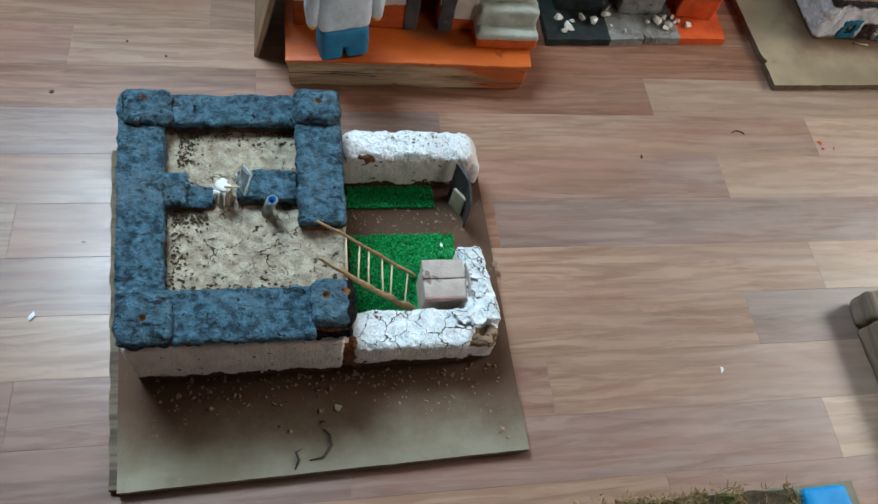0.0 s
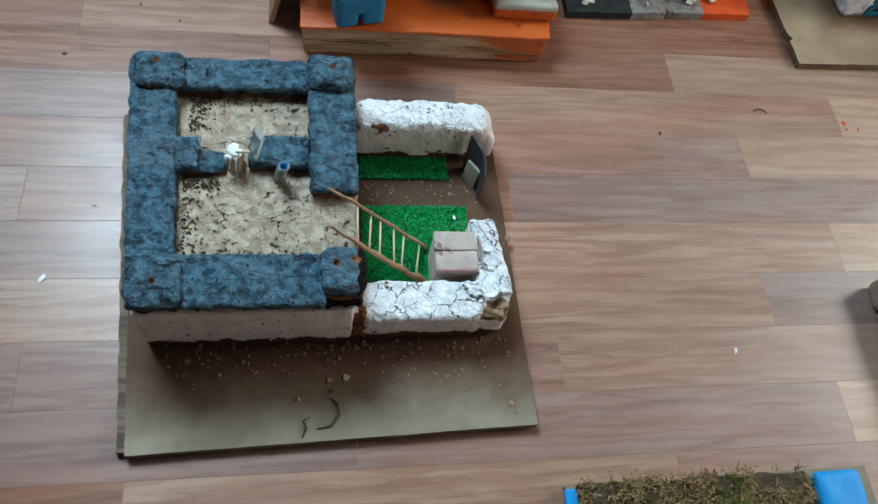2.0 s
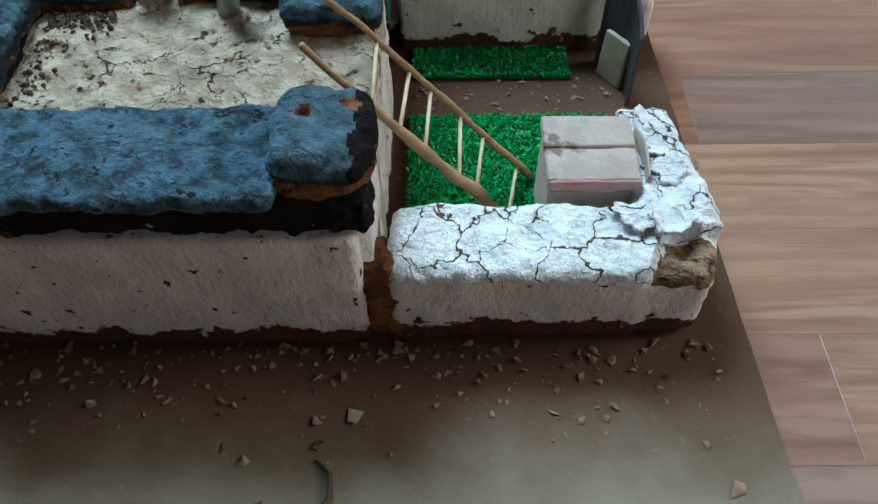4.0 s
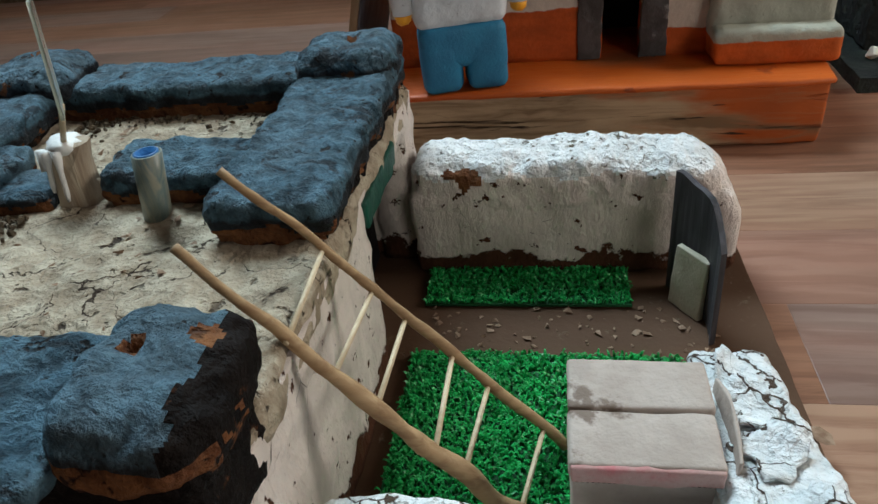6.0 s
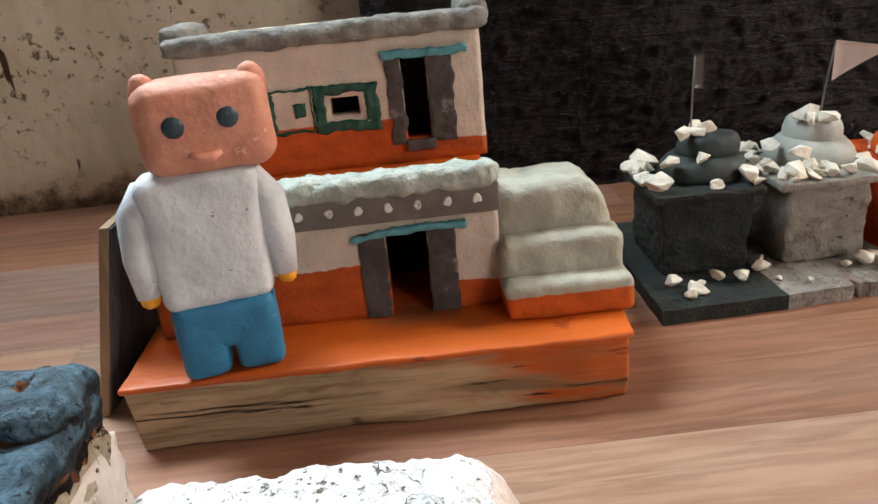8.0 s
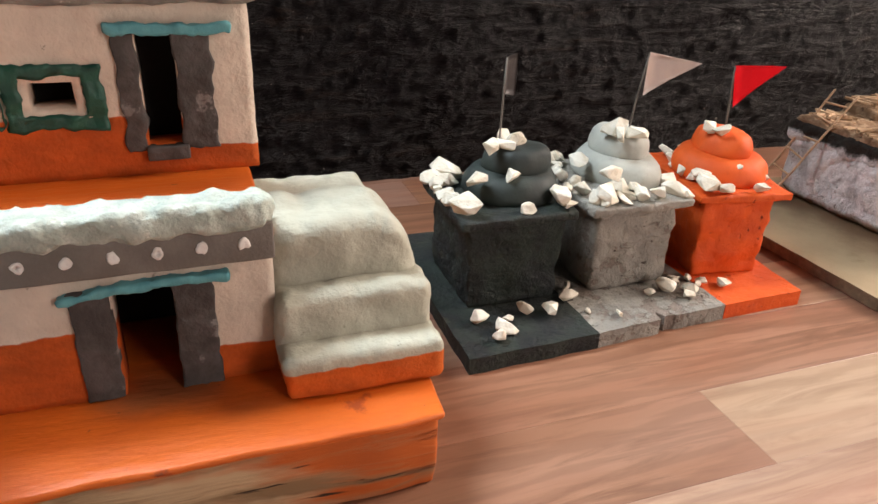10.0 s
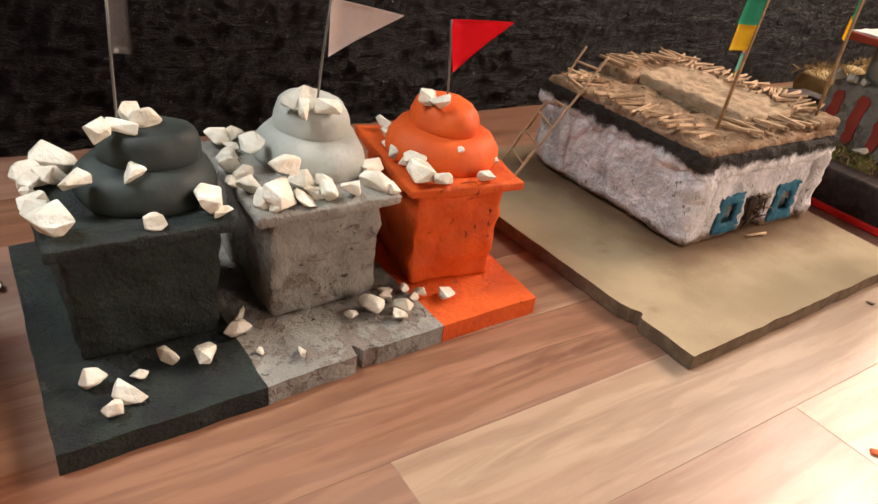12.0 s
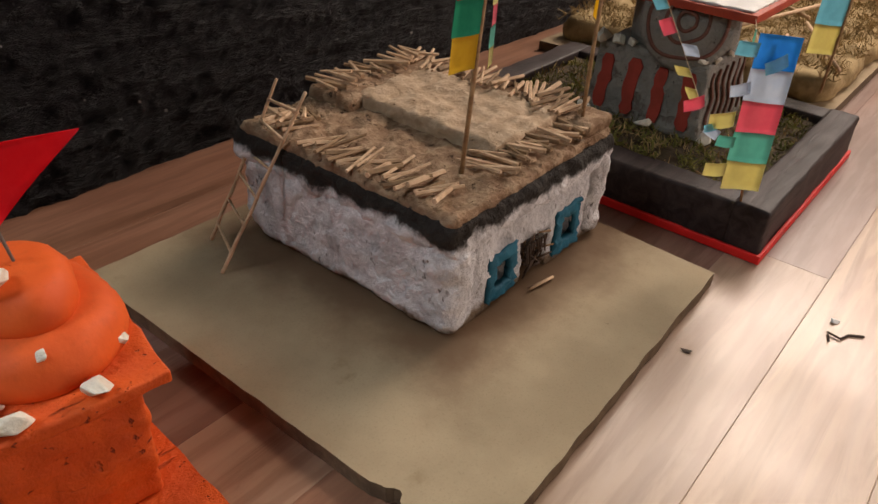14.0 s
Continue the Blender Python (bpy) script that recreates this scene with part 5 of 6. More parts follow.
painted_frame(0.2835, 0.332, 0.161, 0.1965, (0.291, 0.3225, 0.169, 0.190), 0.6642)
painted_frame(0.2335, 0.282, 0.163, 0.1965, (0.2535, 0.2815, 0.165, 0.195), 0.6642)
m = Mesh()
panel(m, 0.268, 0.2765, 0.175, 0.185, 0.6632, 0.666, cell=0.002, amp=0.0012, freq=250)
part("leaf_dab", m, M_GREEN_PAINT, beam_house)

# stairs at the side: three rounded steps rising to the terrace
part("step", rbox(Mesh(), (0.404, 0.535, 0.0485), (0.489, 0.735, 0.0735), 0.005, 0.003, 0.0018, 45), M_STAIR, beam_house, "pale rounded clay step over orange base")
part("step", rbox(Mesh(), (0.404, 0.553, 0.066), (0.488, 0.735, 0.0985), 0.007, 0.003, 0.0022, 45), M_STAIR, beam_house)


def hump(w):
    back = max(0.0, (w.y - 0.605) / 0.05)
    side = max(0.0, (w.x - 0.46) / 0.03)
    lift = max(0.0, (w.z - 0.098) / 0.035)
    dent = 0.0035 * math.exp(-((w.x - 0.428) / 0.006) ** 2) * max(0.0, min(1.0, (w.y - 0.585) / 0.02))
    return Vector((w.x - 0.012 * lift * max(0, side), w.y, w.z - lift * (0.012 * back * back + 0.01 * side * side + dent)))


part("step", rbox(Mesh(), (0.404, 0.57, 0.086), (0.487, 0.64, 0.1305), 0.011, 0.003, 0.0026, 40, warp=hump), M_STAIR, beam_house)


def leaning(w):
    t = w.z / 0.16
    return Vector((w.x + 0.042 * t, w.y + 0.0 * t, w.z))


lean_board = thing("leaning_board", (0.135, 0.63, 0.0), "thin dark-faced wooden board leaning on the painted house", "board")
part("board", rbox(Mesh(), (0.114, 0.556, 0.0), (0.1205, 0.70, 0.138), 0.0008, 0.02, 0.0003, 30, warp=leaning), M_LEAN, lean_board)
part("dark_face", rbox(Mesh(), (0.1207, 0.557, 0.001), (0.1222, 0.70, 0.137), 0.0004, 0.03, 0, 30, warp=leaning), M_GATE, lean_board)


# ---- clay doll standing on the beam ----
def doll():
    m = Mesh()
    y = 0.524
    rbox(m, (0.2025, y - 0.017, 0.176), (0.2765, y + 0.017, 0.2285), 0.012, 0.004, 0.0012, 45, k=0)
    for x, z in ((0.2108, 0.2268), (0.2685, 0.2268)):
        lathe(m, (x, y, z - 0.0045), [(0.0078, -0.008), (0.0082, 0.0), (0.0075, 0.0045), (0.0055, 0.008), (0.0028, 0.0098), (0.0006, 0.0104)], 16, 0.0008, 60, (1.0, 0.8), 0)
    rbox(m, (0.195, y - 0.0145, 0.094), (0.2605, y + 0.0145, 0.178), 0.009, 0.004, 0.0012, 45, (-0.06, 0.0), k=1)
    for s, sx in ((-1, 0.1985), (1, 0.2575)):
        tube(m, [(sx - s * 0.007, y, 0.1725), (sx - s * 0.001, y, 0.1685), (sx + s * 0.008, y - 0.002, 0.155), (sx + s * 0.0108, y - 0.004, 0.13), (sx + s * 0.0108, y - 0.005, 0.107)], [0.004, 0.0095, 0.0105, 0.0095, 0.007], 14, 1, 0.05)
        tube(m, [(sx + s * 0.0108, y - 0.005, 0.1075), (sx + s * 0.0106, y - 0.0055, 0.1025), (sx + s * 0.0102, y - 0.006, 0.1)], [0.0062, 0.0055, 0.003], 12, 2)
    rbox(m, (0.1965, y - 0.0155, 0.066), (0.2585, y + 0.0155, 0.0985), 0.008, 0.004, 0.0008, 45, k=3)
    rbox(m, (0.1965, y - 0.0157, 0.0487), (0.2262, y + 0.0157, 0.088), 0.007, 0.004, 0.0008, 45, k=3)
    rbox(m, (0.2288, y - 0.0157, 0.0487), (0.2585, y + 0.0157, 0.088), 0.007, 0.004, 0.0008, 45, k=3)
    for x, z in ((0.2235, 0.2045), (0.2525, 0.2065)):
        o = len(m.v)
        lathe(m, (0, 0, 0), [(0.0062, 0), (0.0058, 0.0012), (0.003, 0.002), (0.0005, 0.0022)], 18, 0, 60, (1, 1), 4)
        m.v[o:] = [(x + p[0], y - 0.0165 - p[2], z + p[1]) for p in m.v[o:]]
    tube(m, [(0.2285, y - 0.0178, 0.1885), (0.234, y - 0.0182, 0.1864), (0.2405, y - 0.0182, 0.1864), (0.246, y - 0.0178, 0.1885)], [0.0014, 0.0028, 0.0028, 0.0014], 8, 5)
    turn = Matrix.Rotation(radians(13), 3, "Z")
    axle = Vector((0.2275, 0.526, 0))
    m.v = [tuple(turn @ (Vector(p) - axle) + axle) for p in m.v]
    ob = part("clay_doll", m, [M_SKIN, M_SHIRT, M_FINGER, M_TROUSER, M_EYE, M_LIP])
    tagged(ob, "small painted clay doll with white top and blue trousers", "doll")


doll()

# ---- three stupas on one slab ----
stupas = thing("stupa_trio_model", (0.68, 0.68, 0.0), "row of dark, grey and orange clay stupas on one slab", "model stupas")
for q, mt, lab in (([(0.529, 0.594), (0.628, 0.598), (0.625, 0.79), (0.530, 0.79)], M_ST_DARK, "dark painted slab third"),
                   ([(0.628, 0.598), (0.742, 0.606), (0.735, 0.79), (0.625, 0.79)], M_ST_GREY, "grey painted slab third with a broken edge"),
                   ([(0.742, 0.6055), (0.817, 0.6075), (0.826, 0.79), (0.735, 0.79)], M_ST_ORANGE, "orange painted slab third")):
    part("slab", slab(Mesh(), q, 0.0, 0.0125, 60, 0.0012 if mt is not M_ST_GREY else 0.0015, bites=[(0.684, 0.602, -0.001, 0.011, 0.0022), (0.69, 0.602, 0.0, 0.002, 0.006)] if mt is M_ST_GREY else ()), [mt, mt], stupas, lab, smooth=False)


def white_stone(at, size, parent, seed, label=""):
    """A knocked-off chip of quartz: flat, wedge-shaped and broken on every side."""
    r = random.Random(seed)
    ex = Vector((r.uniform(1.0, 1.35), r.uniform(0.75, 1.0), r.uniform(0.58, 0.92)))
    turn_z, tip, roll = r.uniform(0, 6.28), r.uniform(-0.55, 0.55), r.uniform(-0.4, 0.4)
    pts = []
    for i in range(15):
        v = Vector((r.gauss(0, 1), r.gauss(0, 1), r.gauss(0, 1))).normalized() * r.uniform(0.72, 1.0)
        # wedge: thinner towards one end
        v.z *= 1.0 - 0.45 * max(0.0, v.x)
        v = Vector((v.x * ex.x, v.y * ex.y, v.z * ex.z)) * size * 0.92
        pts.append(Matrix.Rotation(turn_z, 3, "Z") @ Matrix.Rotation(tip, 3, "X") @ Matrix.Rotation(roll, 3, "Y") @ v)
    low = min(p.z for p in pts)
    v, f = hull([p + Vector(at) - Vector((0, 0, low)) for p in pts], size * 0.1)
    return part("white_stone", Mesh().add(v, f), M_STONE, parent, label, smooth=False)


def coil(x, y, z, rx, ry, h, mt, ob, name, seed):
    """A fat rounded tier of clay, pressed uneven by hand."""
    rows = [(0.94, 0), (0.99, 0.1), (1.0, 0.25), (0.985, 0.45), (0.94, 0.65), (0.87, 0.82), (0.77, 0.94), (0.62, 1.0), (0.3, 1.02), (0.01, 1.02)]
    m = Mesh()
    lathe(m, (x, y, z), [(rx * a, h * b) for a, b in rows], 52, 0.0026, 34, (1.0, ry / rx))
    return part(name, m, mt, ob)


def stupa(x0, x1, y0, y1, mt, flag_mat, pole, pennant, label, plate, tier, top, ground, seed):
    """Tapered plinth, projecting plate, two tiers, a pennant and white stones."""
    cx, cy = (x0 + x1) / 2, (y0 + y1) / 2
    off, dy, up, uy, wide = ((0.014, 0.006, 0.017, 0.008, 0.42), (0.014, 0.012, 0.017, 0.017, 0.38), (0.003, 0.0, 0.004, 0.003, 0.47))[seed - 1]
    coil_mat = (M_COIL_DARK, M_COIL_GREY, M_COIL_ORANGE)[seed - 1]
    ob = part("stupa", rbox(Mesh(), (x0 + 0.009, y0 + 0.008, 0.012), (x1 - 0.009 - (0.004 if seed == 3 else 0.0), y1 - 0.008, 0.08), 0.003, 0.003, 0.0028, 50, ((-0.08, -0.05), (0.02, 0.0), (-0.08, -0.05))[seed - 1]), mt, stupas, label)
    part("plate", rbox(Mesh(), (x0, y0, 0.078), (x1, y1, 0.0845), 0.0016, 0.004, 0.0016, 40), mt, ob)
    coil(cx + off, cy + dy, 0.0835, (x1 - x0) * wide, (y1 - y0) * 0.39, 0.0205, coil_mat, ob, "lower_tier", seed)
    coil(cx + up, cy + uy, 0.1015, (x1 - x0) * (0.3 if seed == 1 else 0.27), (y1 - y0) * 0.27, 0.0185, coil_mat, ob, "upper_tier", seed)
    part("flag_pole", tube(Mesh(), [Vector((pole[0][0] + 0.007, pole[0][1], 0.112)), Vector(pole[0]) + Vector((0.0065, 0, 0)), Vector(pole[1]) + Vector((0.005, 0, 0)), Vector(pole[2]) + Vector((0.003, 0, 0))], 0.0007, 6), M_GREY, ob)
    m = Mesh()
    hoist = [Vector((0.003, 0, 0)), Vector(), Vector(), Vector((0.0045, 0, 0))]
    sheet(m, [Vector(p) + q for p, q in zip(pennant, hoist)], 0.0004, 0.0015)
    part("flag", m, flag_mat, ob, "paper pennant")
    n = seed * 100
    for rows, z in ((plate, 0.0843), (tier, 0.0975), (top, 0.118), (ground, 0.0125)):
        for x, y, size in rows:
            n += 1
            if rows is plate:
                y = y0 + (y - 0.643) * (y1 - y0) / 0.129
            white_stone((x, y, z), size * (1.7, 2.05, 1.95)[seed - 1], ob, n)
    r = random.Random(seed + 40)
    for x, y, size in plate[::2 if seed == 2 else 3]:
        n += 1
        y = y0 + (y - 0.643) * (y1 - y0) / 0.129
        white_stone((x + r.uniform(-0.007, 0.007), min(y1 - 0.006, max(y0 + 0.006, y + r.choice((-1, 1)) * r.uniform(0.011, 0.015))), 0.0843), r.uniform(0.006, 0.009), ob, n)
    if seed == 3:
        ob.rotation_euler = (0, 0, radians(-9))
    return ob


stupa(0.541, 0.63, 0.647, 0.738, M_ST_DARK, M_FLAG_K, [(0.581, 0.70, 0.12), (0.583, 0.70, 0.15), (0.586, 0.70, 0.184)],
      [(0.586, 0.6995, 0.184), (0.5985, 0.704, 0.186), (0.598, 0.704, 0.156), (0.5845, 0.6995, 0.158)], "dark slate painted stupa with white stones",
      [(0.559, 0.767, 0.009), (0.545, 0.757, 0.0073), (0.544, 0.734, 0.0056), (0.544, 0.706, 0.0062), (0.545, 0.688, 0.0056), (0.549, 0.666, 0.0085), (0.621, 0.66, 0.0078), (0.591, 0.652, 0.0048), (0.620, 0.763, 0.0062), (0.622, 0.742, 0.005), (0.624, 0.712, 0.0055), (0.552, 0.748, 0.006)],
      [(0.562, 0.678, 0.0064), (0.590, 0.675, 0.0064), (0.611, 0.70, 0.0055), (0.6165, 0.722, 0.006)], [(0.576, 0.69, 0.006), (0.589, 0.692, 0.0066), (0.600, 0.699, 0.0058), (0.596, 0.712, 0.005)],
      [(0.551, 0.634, 0.0056), (0.566, 0.619, 0.0061), (0.557, 0.609, 0.0048), (0.573, 0.631, 0.0031), (0.588, 0.637, 0.0048), (0.605, 0.63, 0.0057), (0.629, 0.647, 0.006), (0.634, 0.66, 0.0035)], 1)
stupa(0.642, 0.729, 0.645, 0.757, M_ST_GREY, M_FLAG_W, [(0.691, 0.70, 0.12), (0.694, 0.698, 0.15), (0.698, 0.693, 0.185)],
      [(0.698, 0.693, 0.1855), (0.744, 0.687, 0.177), (0.743, 0.687, 0.1765), (0.6955, 0.692, 0.1535)], "grey clay stupa with white stones and pale pennant",
      [(0.653, 0.760, 0.0069), (0.663, 0.760, 0.005), (0.651, 0.730, 0.0055), (0.649, 0.696, 0.0045), (0.647, 0.677, 0.0044), (0.649, 0.656, 0.0048), (0.657, 0.656, 0.0072), (0.672, 0.652, 0.0048), (0.685, 0.653, 0.0045), (0.701, 0.652, 0.0045), (0.719, 0.657, 0.0063), (0.725, 0.677, 0.005), (0.679, 0.660, 0.0042)],
      [(0.663, 0.664, 0.0060), (0.659, 0.705, 0.0050)], [(0.690, 0.706, 0.0062), (0.688, 0.692, 0.005), (0.701, 0.694, 0.0055)],
      [(0.654, 0.614, 0.0025), (0.634, 0.626, 0.0019), (0.709, 0.634, 0.0062), (0.722, 0.642, 0.0032), (0.694, 0.635, 0.0027), (0.72, 0.622, 0.0037)], 2)
stupa(0.744, 0.823, 0.641, 0.748, M_ST_ORANGE, M_FLAG_R, [(0.783, 0.70, 0.12), (0.781, 0.697, 0.15), (0.779, 0.693, 0.172)],
      [(0.779, 0.693, 0.1725), (0.823, 0.688, 0.173), (0.8225, 0.688, 0.1725), (0.783, 0.693, 0.1395)], "orange painted stupa with white stones and red pennant",
      [(0.765, 0.760, 0.0054), (0.783, 0.763, 0.0055), (0.754, 0.721, 0.0043), (0.752, 0.70, 0.0046), (0.756, 0.678, 0.0062), (0.754, 0.654, 0.0073), (0.766, 0.648, 0.0046), (0.796, 0.646, 0.0048), (0.812, 0.677, 0.0043)],
      [(0.782, 0.664, 0.004), (0.806, 0.688, 0.0034)], [(0.772, 0.696, 0.0052), (0.778, 0.686, 0.0050)],
      [(0.746, 0.640, 0.0035), (0.748, 0.63, 0.0031), (0.733, 0.640, 0.0036), (0.77, 0.628, 0.0042), (0.755, 0.634, 0.003), (0.738, 0.622, 0.0042)], 3)

loose = white_stone((0.517, 0.764, 0.0), 0.0085, None, 77)
tagged(loose, "loose white stone lying on the laminate beside the slab", "stone")

# ---- thatched house on fibreboard ----
hut = thing("thatched_house_model", (1.02, 0.68, 0.0), "whitewashed clay hut with twig roof on a fibreboard sheet", "model house")
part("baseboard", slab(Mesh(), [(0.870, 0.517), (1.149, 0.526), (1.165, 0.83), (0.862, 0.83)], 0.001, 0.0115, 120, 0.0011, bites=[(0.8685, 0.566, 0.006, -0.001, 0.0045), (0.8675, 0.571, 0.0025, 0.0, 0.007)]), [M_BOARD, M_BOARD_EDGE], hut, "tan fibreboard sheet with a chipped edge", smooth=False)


def hut_wall(lo, hi):
    return rbox(Mesh(), lo, hi, 0.012, 0.0025, 0.003, 55)


m = Mesh()
panel(m, 0.977, 1.137, 0.012, 0.079, 0.618, 0.64, holes=[(1.0145, 1.0315, 0.024, 0.042), (1.045, 1.076, 0.0, 0.044), (1.09, 1.108, 0.022, 0.042)], cell=0.003, amp=0.0022, freq=60)
part("front_wall", m, M_WHOUSE, hut, "lumpy whitewashed front wall with openings")
part("side_wall", hut_wall((0.966, 0.612, 0.012), (0.992, 0.80, 0.079)), M_WHOUSE, hut, "lumpy whitewashed wall")
part("side_wall", hut_wall((1.122, 0.612, 0.012), (1.146, 0.80, 0.079)), M_WHOUSE, hut)
part("back_wall", hut_wall((0.972, 0.775, 0.012), (1.14, 0.80, 0.079)), M_WHOUSE, hut)
# near-black fill stands for the shade inside the hut
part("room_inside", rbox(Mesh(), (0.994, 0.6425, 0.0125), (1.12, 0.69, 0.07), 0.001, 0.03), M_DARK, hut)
part("soot_band", rbox(Mesh(), (0.9655, 0.6115, 0.0680), (1.1465, 0.8035, 0.0905), 0.008, 0.0025, 0.0036, 60), M_WHOUSE, hut, "blackened band under the roof edge")
part("roof", rbox(Mesh(), (0.9695, 0.6155, 0.0845), (1.143, 0.8, 0.0945), 0.005, 0.0025, 0.0036, 60), M_ROOF_B, hut, "brown mud roof")
part("roof_plateau", rbox(Mesh(), (1.043, 0.642, 0.091), (1.118, 0.765, 0.1045), 0.003, 0.0025, 0.003, 60), M_ROOF_PALE, hut, "raised pale middle of the mud roof")
part("roof_rim", rbox(Mesh(), (1.03, 0.757, 0.091), (1.142, 0.80, 0.104), 0.004, 0.004, 0.0018, 60), M_ROOF_B, hut, "raised mud rim")
part("roof_rim", rbox(Mesh(), (1.112, 0.618, 0.091), (1.145, 0.80, 0.102), 0.004, 0.004, 0.0018, 60), M_ROOF_B, hut)


def window_surround(x0, x1, z0, z1, hole):
    m = Mesh()
    panel(m, x0, x1, z0, z1, 0.6160, 0.6205, holes=[hole], cell=0.0022, amp=0.0022, freq=190)
    part("window_frame", m, M_CYAN, hut, "deep cyan painted window surround")


window_surround(1.008, 1.037, 0.016, 0.05, (1.0155, 1.0305, 0.025, 0.042))
window_surround(1.084, 1.115, 0.014, 0.05, (1.0915, 1.1075, 0.023, 0.042))

r = random.Random(13)
for i in range(9):
    x = 1.0475 + i * 0.0028
    part("door_fringe", tube(Mesh(), [(x, 0.6155, 0.041), (x + r.uniform(-0.003, 0.003), 0.6145, 0.041 - r.uniform(0.006, 0.017))], [0.0009, 0.0005], 5), M_DEBRIS, hut)
# dry brush in the doorway, kept dark and dense to carry the hole's shade
for i in range(44):
    x, z = r.uniform(1.046, 1.075), r.uniform(0.014, 0.043)
    d = Vector((r.gauss(0, 1), r.uniform(-0.25, 0.25), r.gauss(0, 1))).normalized() * r.uniform(0.004, 0.008)
    c = Vector((min(1.070, max(1.051, x)), r.uniform(0.6155, 0.627), max(0.02, z)))
    part("door_brush", tube(Mesh(), [c - d, c + d], [0.0009, 0.0006], 5), M_DEBRIS if i % 7 else M_TWIG_DARK, hut)
# dark slab behind the brush; doorway shade put in as colour
part("door_brush", rbox(Mesh(), (1.045, 0.633, 0.0122), (1.076, 0.6395, 0.044), 0.002, 0.003, 0.0015, 200), M_DEBRIS, hut, "dark slab behind the brush, standing for matted brush and doorway shade")
part("threshold_twig", tube(Mesh(), [(1.044, 0.608, 0.0135), (1.066, 0.604, 0.0137)], 0.0011, 6), M_TWIG, hut)

# twigs laid side by side along the roof rim
r = random.Random(11)


def twig(x, y, z, ang, tilt, length, rad):
    d = Vector((math.cos(ang) * math.cos(tilt), math.sin(ang) * math.cos(tilt), math.sin(tilt))) * length / 2
    c = Vector((x, y, z))
    v, f = [], []
    m = Mesh()
    tube(m, [c - d, c + d], [rad, rad * r.uniform(0.6, 1.0)], 5)
    return m


twigs = []
for i in range(36):
    u = (i + r.uniform(-0.3, 0.3)) / 35
    if 0.7 < u < 0.8:
        continue
    twigs.append((0.984 + r.uniform(-0.005, 0.007), 0.635 + 0.15 * u, 0.0955, math.radians(-8 + r.uniform(-26, 26)), r.uniform(0.022, 0.038)))
for i in range(36):
    u = (i + r.uniform(-0.3, 0.3)) / 35
    twigs.append((1.128 + r.uniform(-0.006, 0.006), 0.635 + 0.15 * u, 0.105, math.radians(12 + r.uniform(-26, 26)), r.uniform(0.022, 0.038)))
for i in range(30):
    u = (i + r.uniform(-0.3, 0.3)) / 29
    twigs.append((1.02 + 0.11 * u, 0.636 + r.uniform(-0.005, 0.006), 0.0975, math.radians(95 + r.uniform(-28, 28)), r.uniform(0.022, 0.036)))
for i in range(20):
    u = (i + r.uniform(-0.3, 0.3)) / 19
    twigs.append((1.03 + 0.1 * u, 0.785 + r.uniform(-0.006, 0.006), 0.107, math.radians(95 + r.uniform(-28, 28)), r.uniform(0.022, 0.036)))
for i in range(16):
    twigs.append((0.995 + r.uniform(-0.012, 0.012), 0.775 + r.uniform(-0.008, 0.012), 0.0965, math.radians(60 + r.uniform(-40, 40)), r.uniform(0.016, 0.026)))
for x, y, z, a, ln in twigs:
    part("twig", twig(x, y, z + r.uniform(0, 0.0035), a, r.uniform(-0.12, 0.12), ln, r.uniform(0.0010, 0.0019)), M_TWIG if r.random() < 0.7 else M_TWIG_DARK, hut, smooth=False)

ladder("twig_ladder", (0.921, 0.767, 0.0125), (0.984, 0.746, 0.125), (0.941, 0.806, 0.0125), (0.987, 0.776, 0.125), [(0.12, 0.1), (0.28, 0.27), (0.43, 0.44), (0.59, 0.57), (0.75, 0.76), (0.9, 0.88)],
       ((0.0014, 0.001), (0.0014, 0.001)), 0.001, "slender twig ladder leaning on the hut", M_TWIG, M_TWIG, 0.2)


def flag_strip(parent, top, down, across, colours, step, sub_label="paper prayer flags in five colours"):
    """A column of coloured paper squares, one object each."""
    top, down, across = Vector(top), Vector(down), Vector(across)
    for i, c in enumerate(colours):
        p = top + down * step * i
        m = Mesh()
        q = down * (step + 0.001)
        sheet(m, [p, p + across, p + across + q, p + q], 0.0003, 0.0012 * (1 if i % 2 else -1) * 0.6, 5)
        part("flag", m, M_CLOTH[c], parent, c + " paper flag")


pole = part("flag_pole", tube(Mesh(), [(1.0105, 0.6445, 0.088), (1.020, 0.645, 0.17), (1.031, 0.646, 0.256)], 0.0014, 8), M_STICK, hut, "thin twig flag pole")
flag_strip(pole, (1.0305, 0.6455, 0.25), (-0.012, -0.001, -0.095), (-0.022, 0.002, 0.001), ["blue", "white", "red", "green", "yellow"], 0.195)
pole = part("flag_pole", tube(Mesh(), [(1.122, 0.63, 0.088), (1.128, 0.633, 0.17), (1.134, 0.634, 0.25)], 0.0013, 8), M_STICK, hut, "thin twig flag pole")
flag_strip(pole, (1.134, 0.6335, 0.25), (-0.008, -0.001, -0.095), (0.014, 0.010, 0.001), ["blue", "white", "red", "green", "yellow"], 0.185)

# ---- garden tray with a big stupa ----
tray = thing("garden_tray_model", (1.32, 0.66, 0.0), "dark plank tray with moss, striped stupa and paper flags", "model garden")
part("rim_plank", rbox(Mesh(), (1.2, 0.513, 0.001), (1.445, 0.540, 0.042), 0.003, 0.008, 0.0014, 40), M_PLANTER, tray, "dark stained plank rim")
part("rim_plank", rbox(Mesh(), (1.2, 0.538, 0.001), (1.227, 0.80, 0.041), 0.003, 0.008, 0.0014, 40), M_PLANTER, tray)
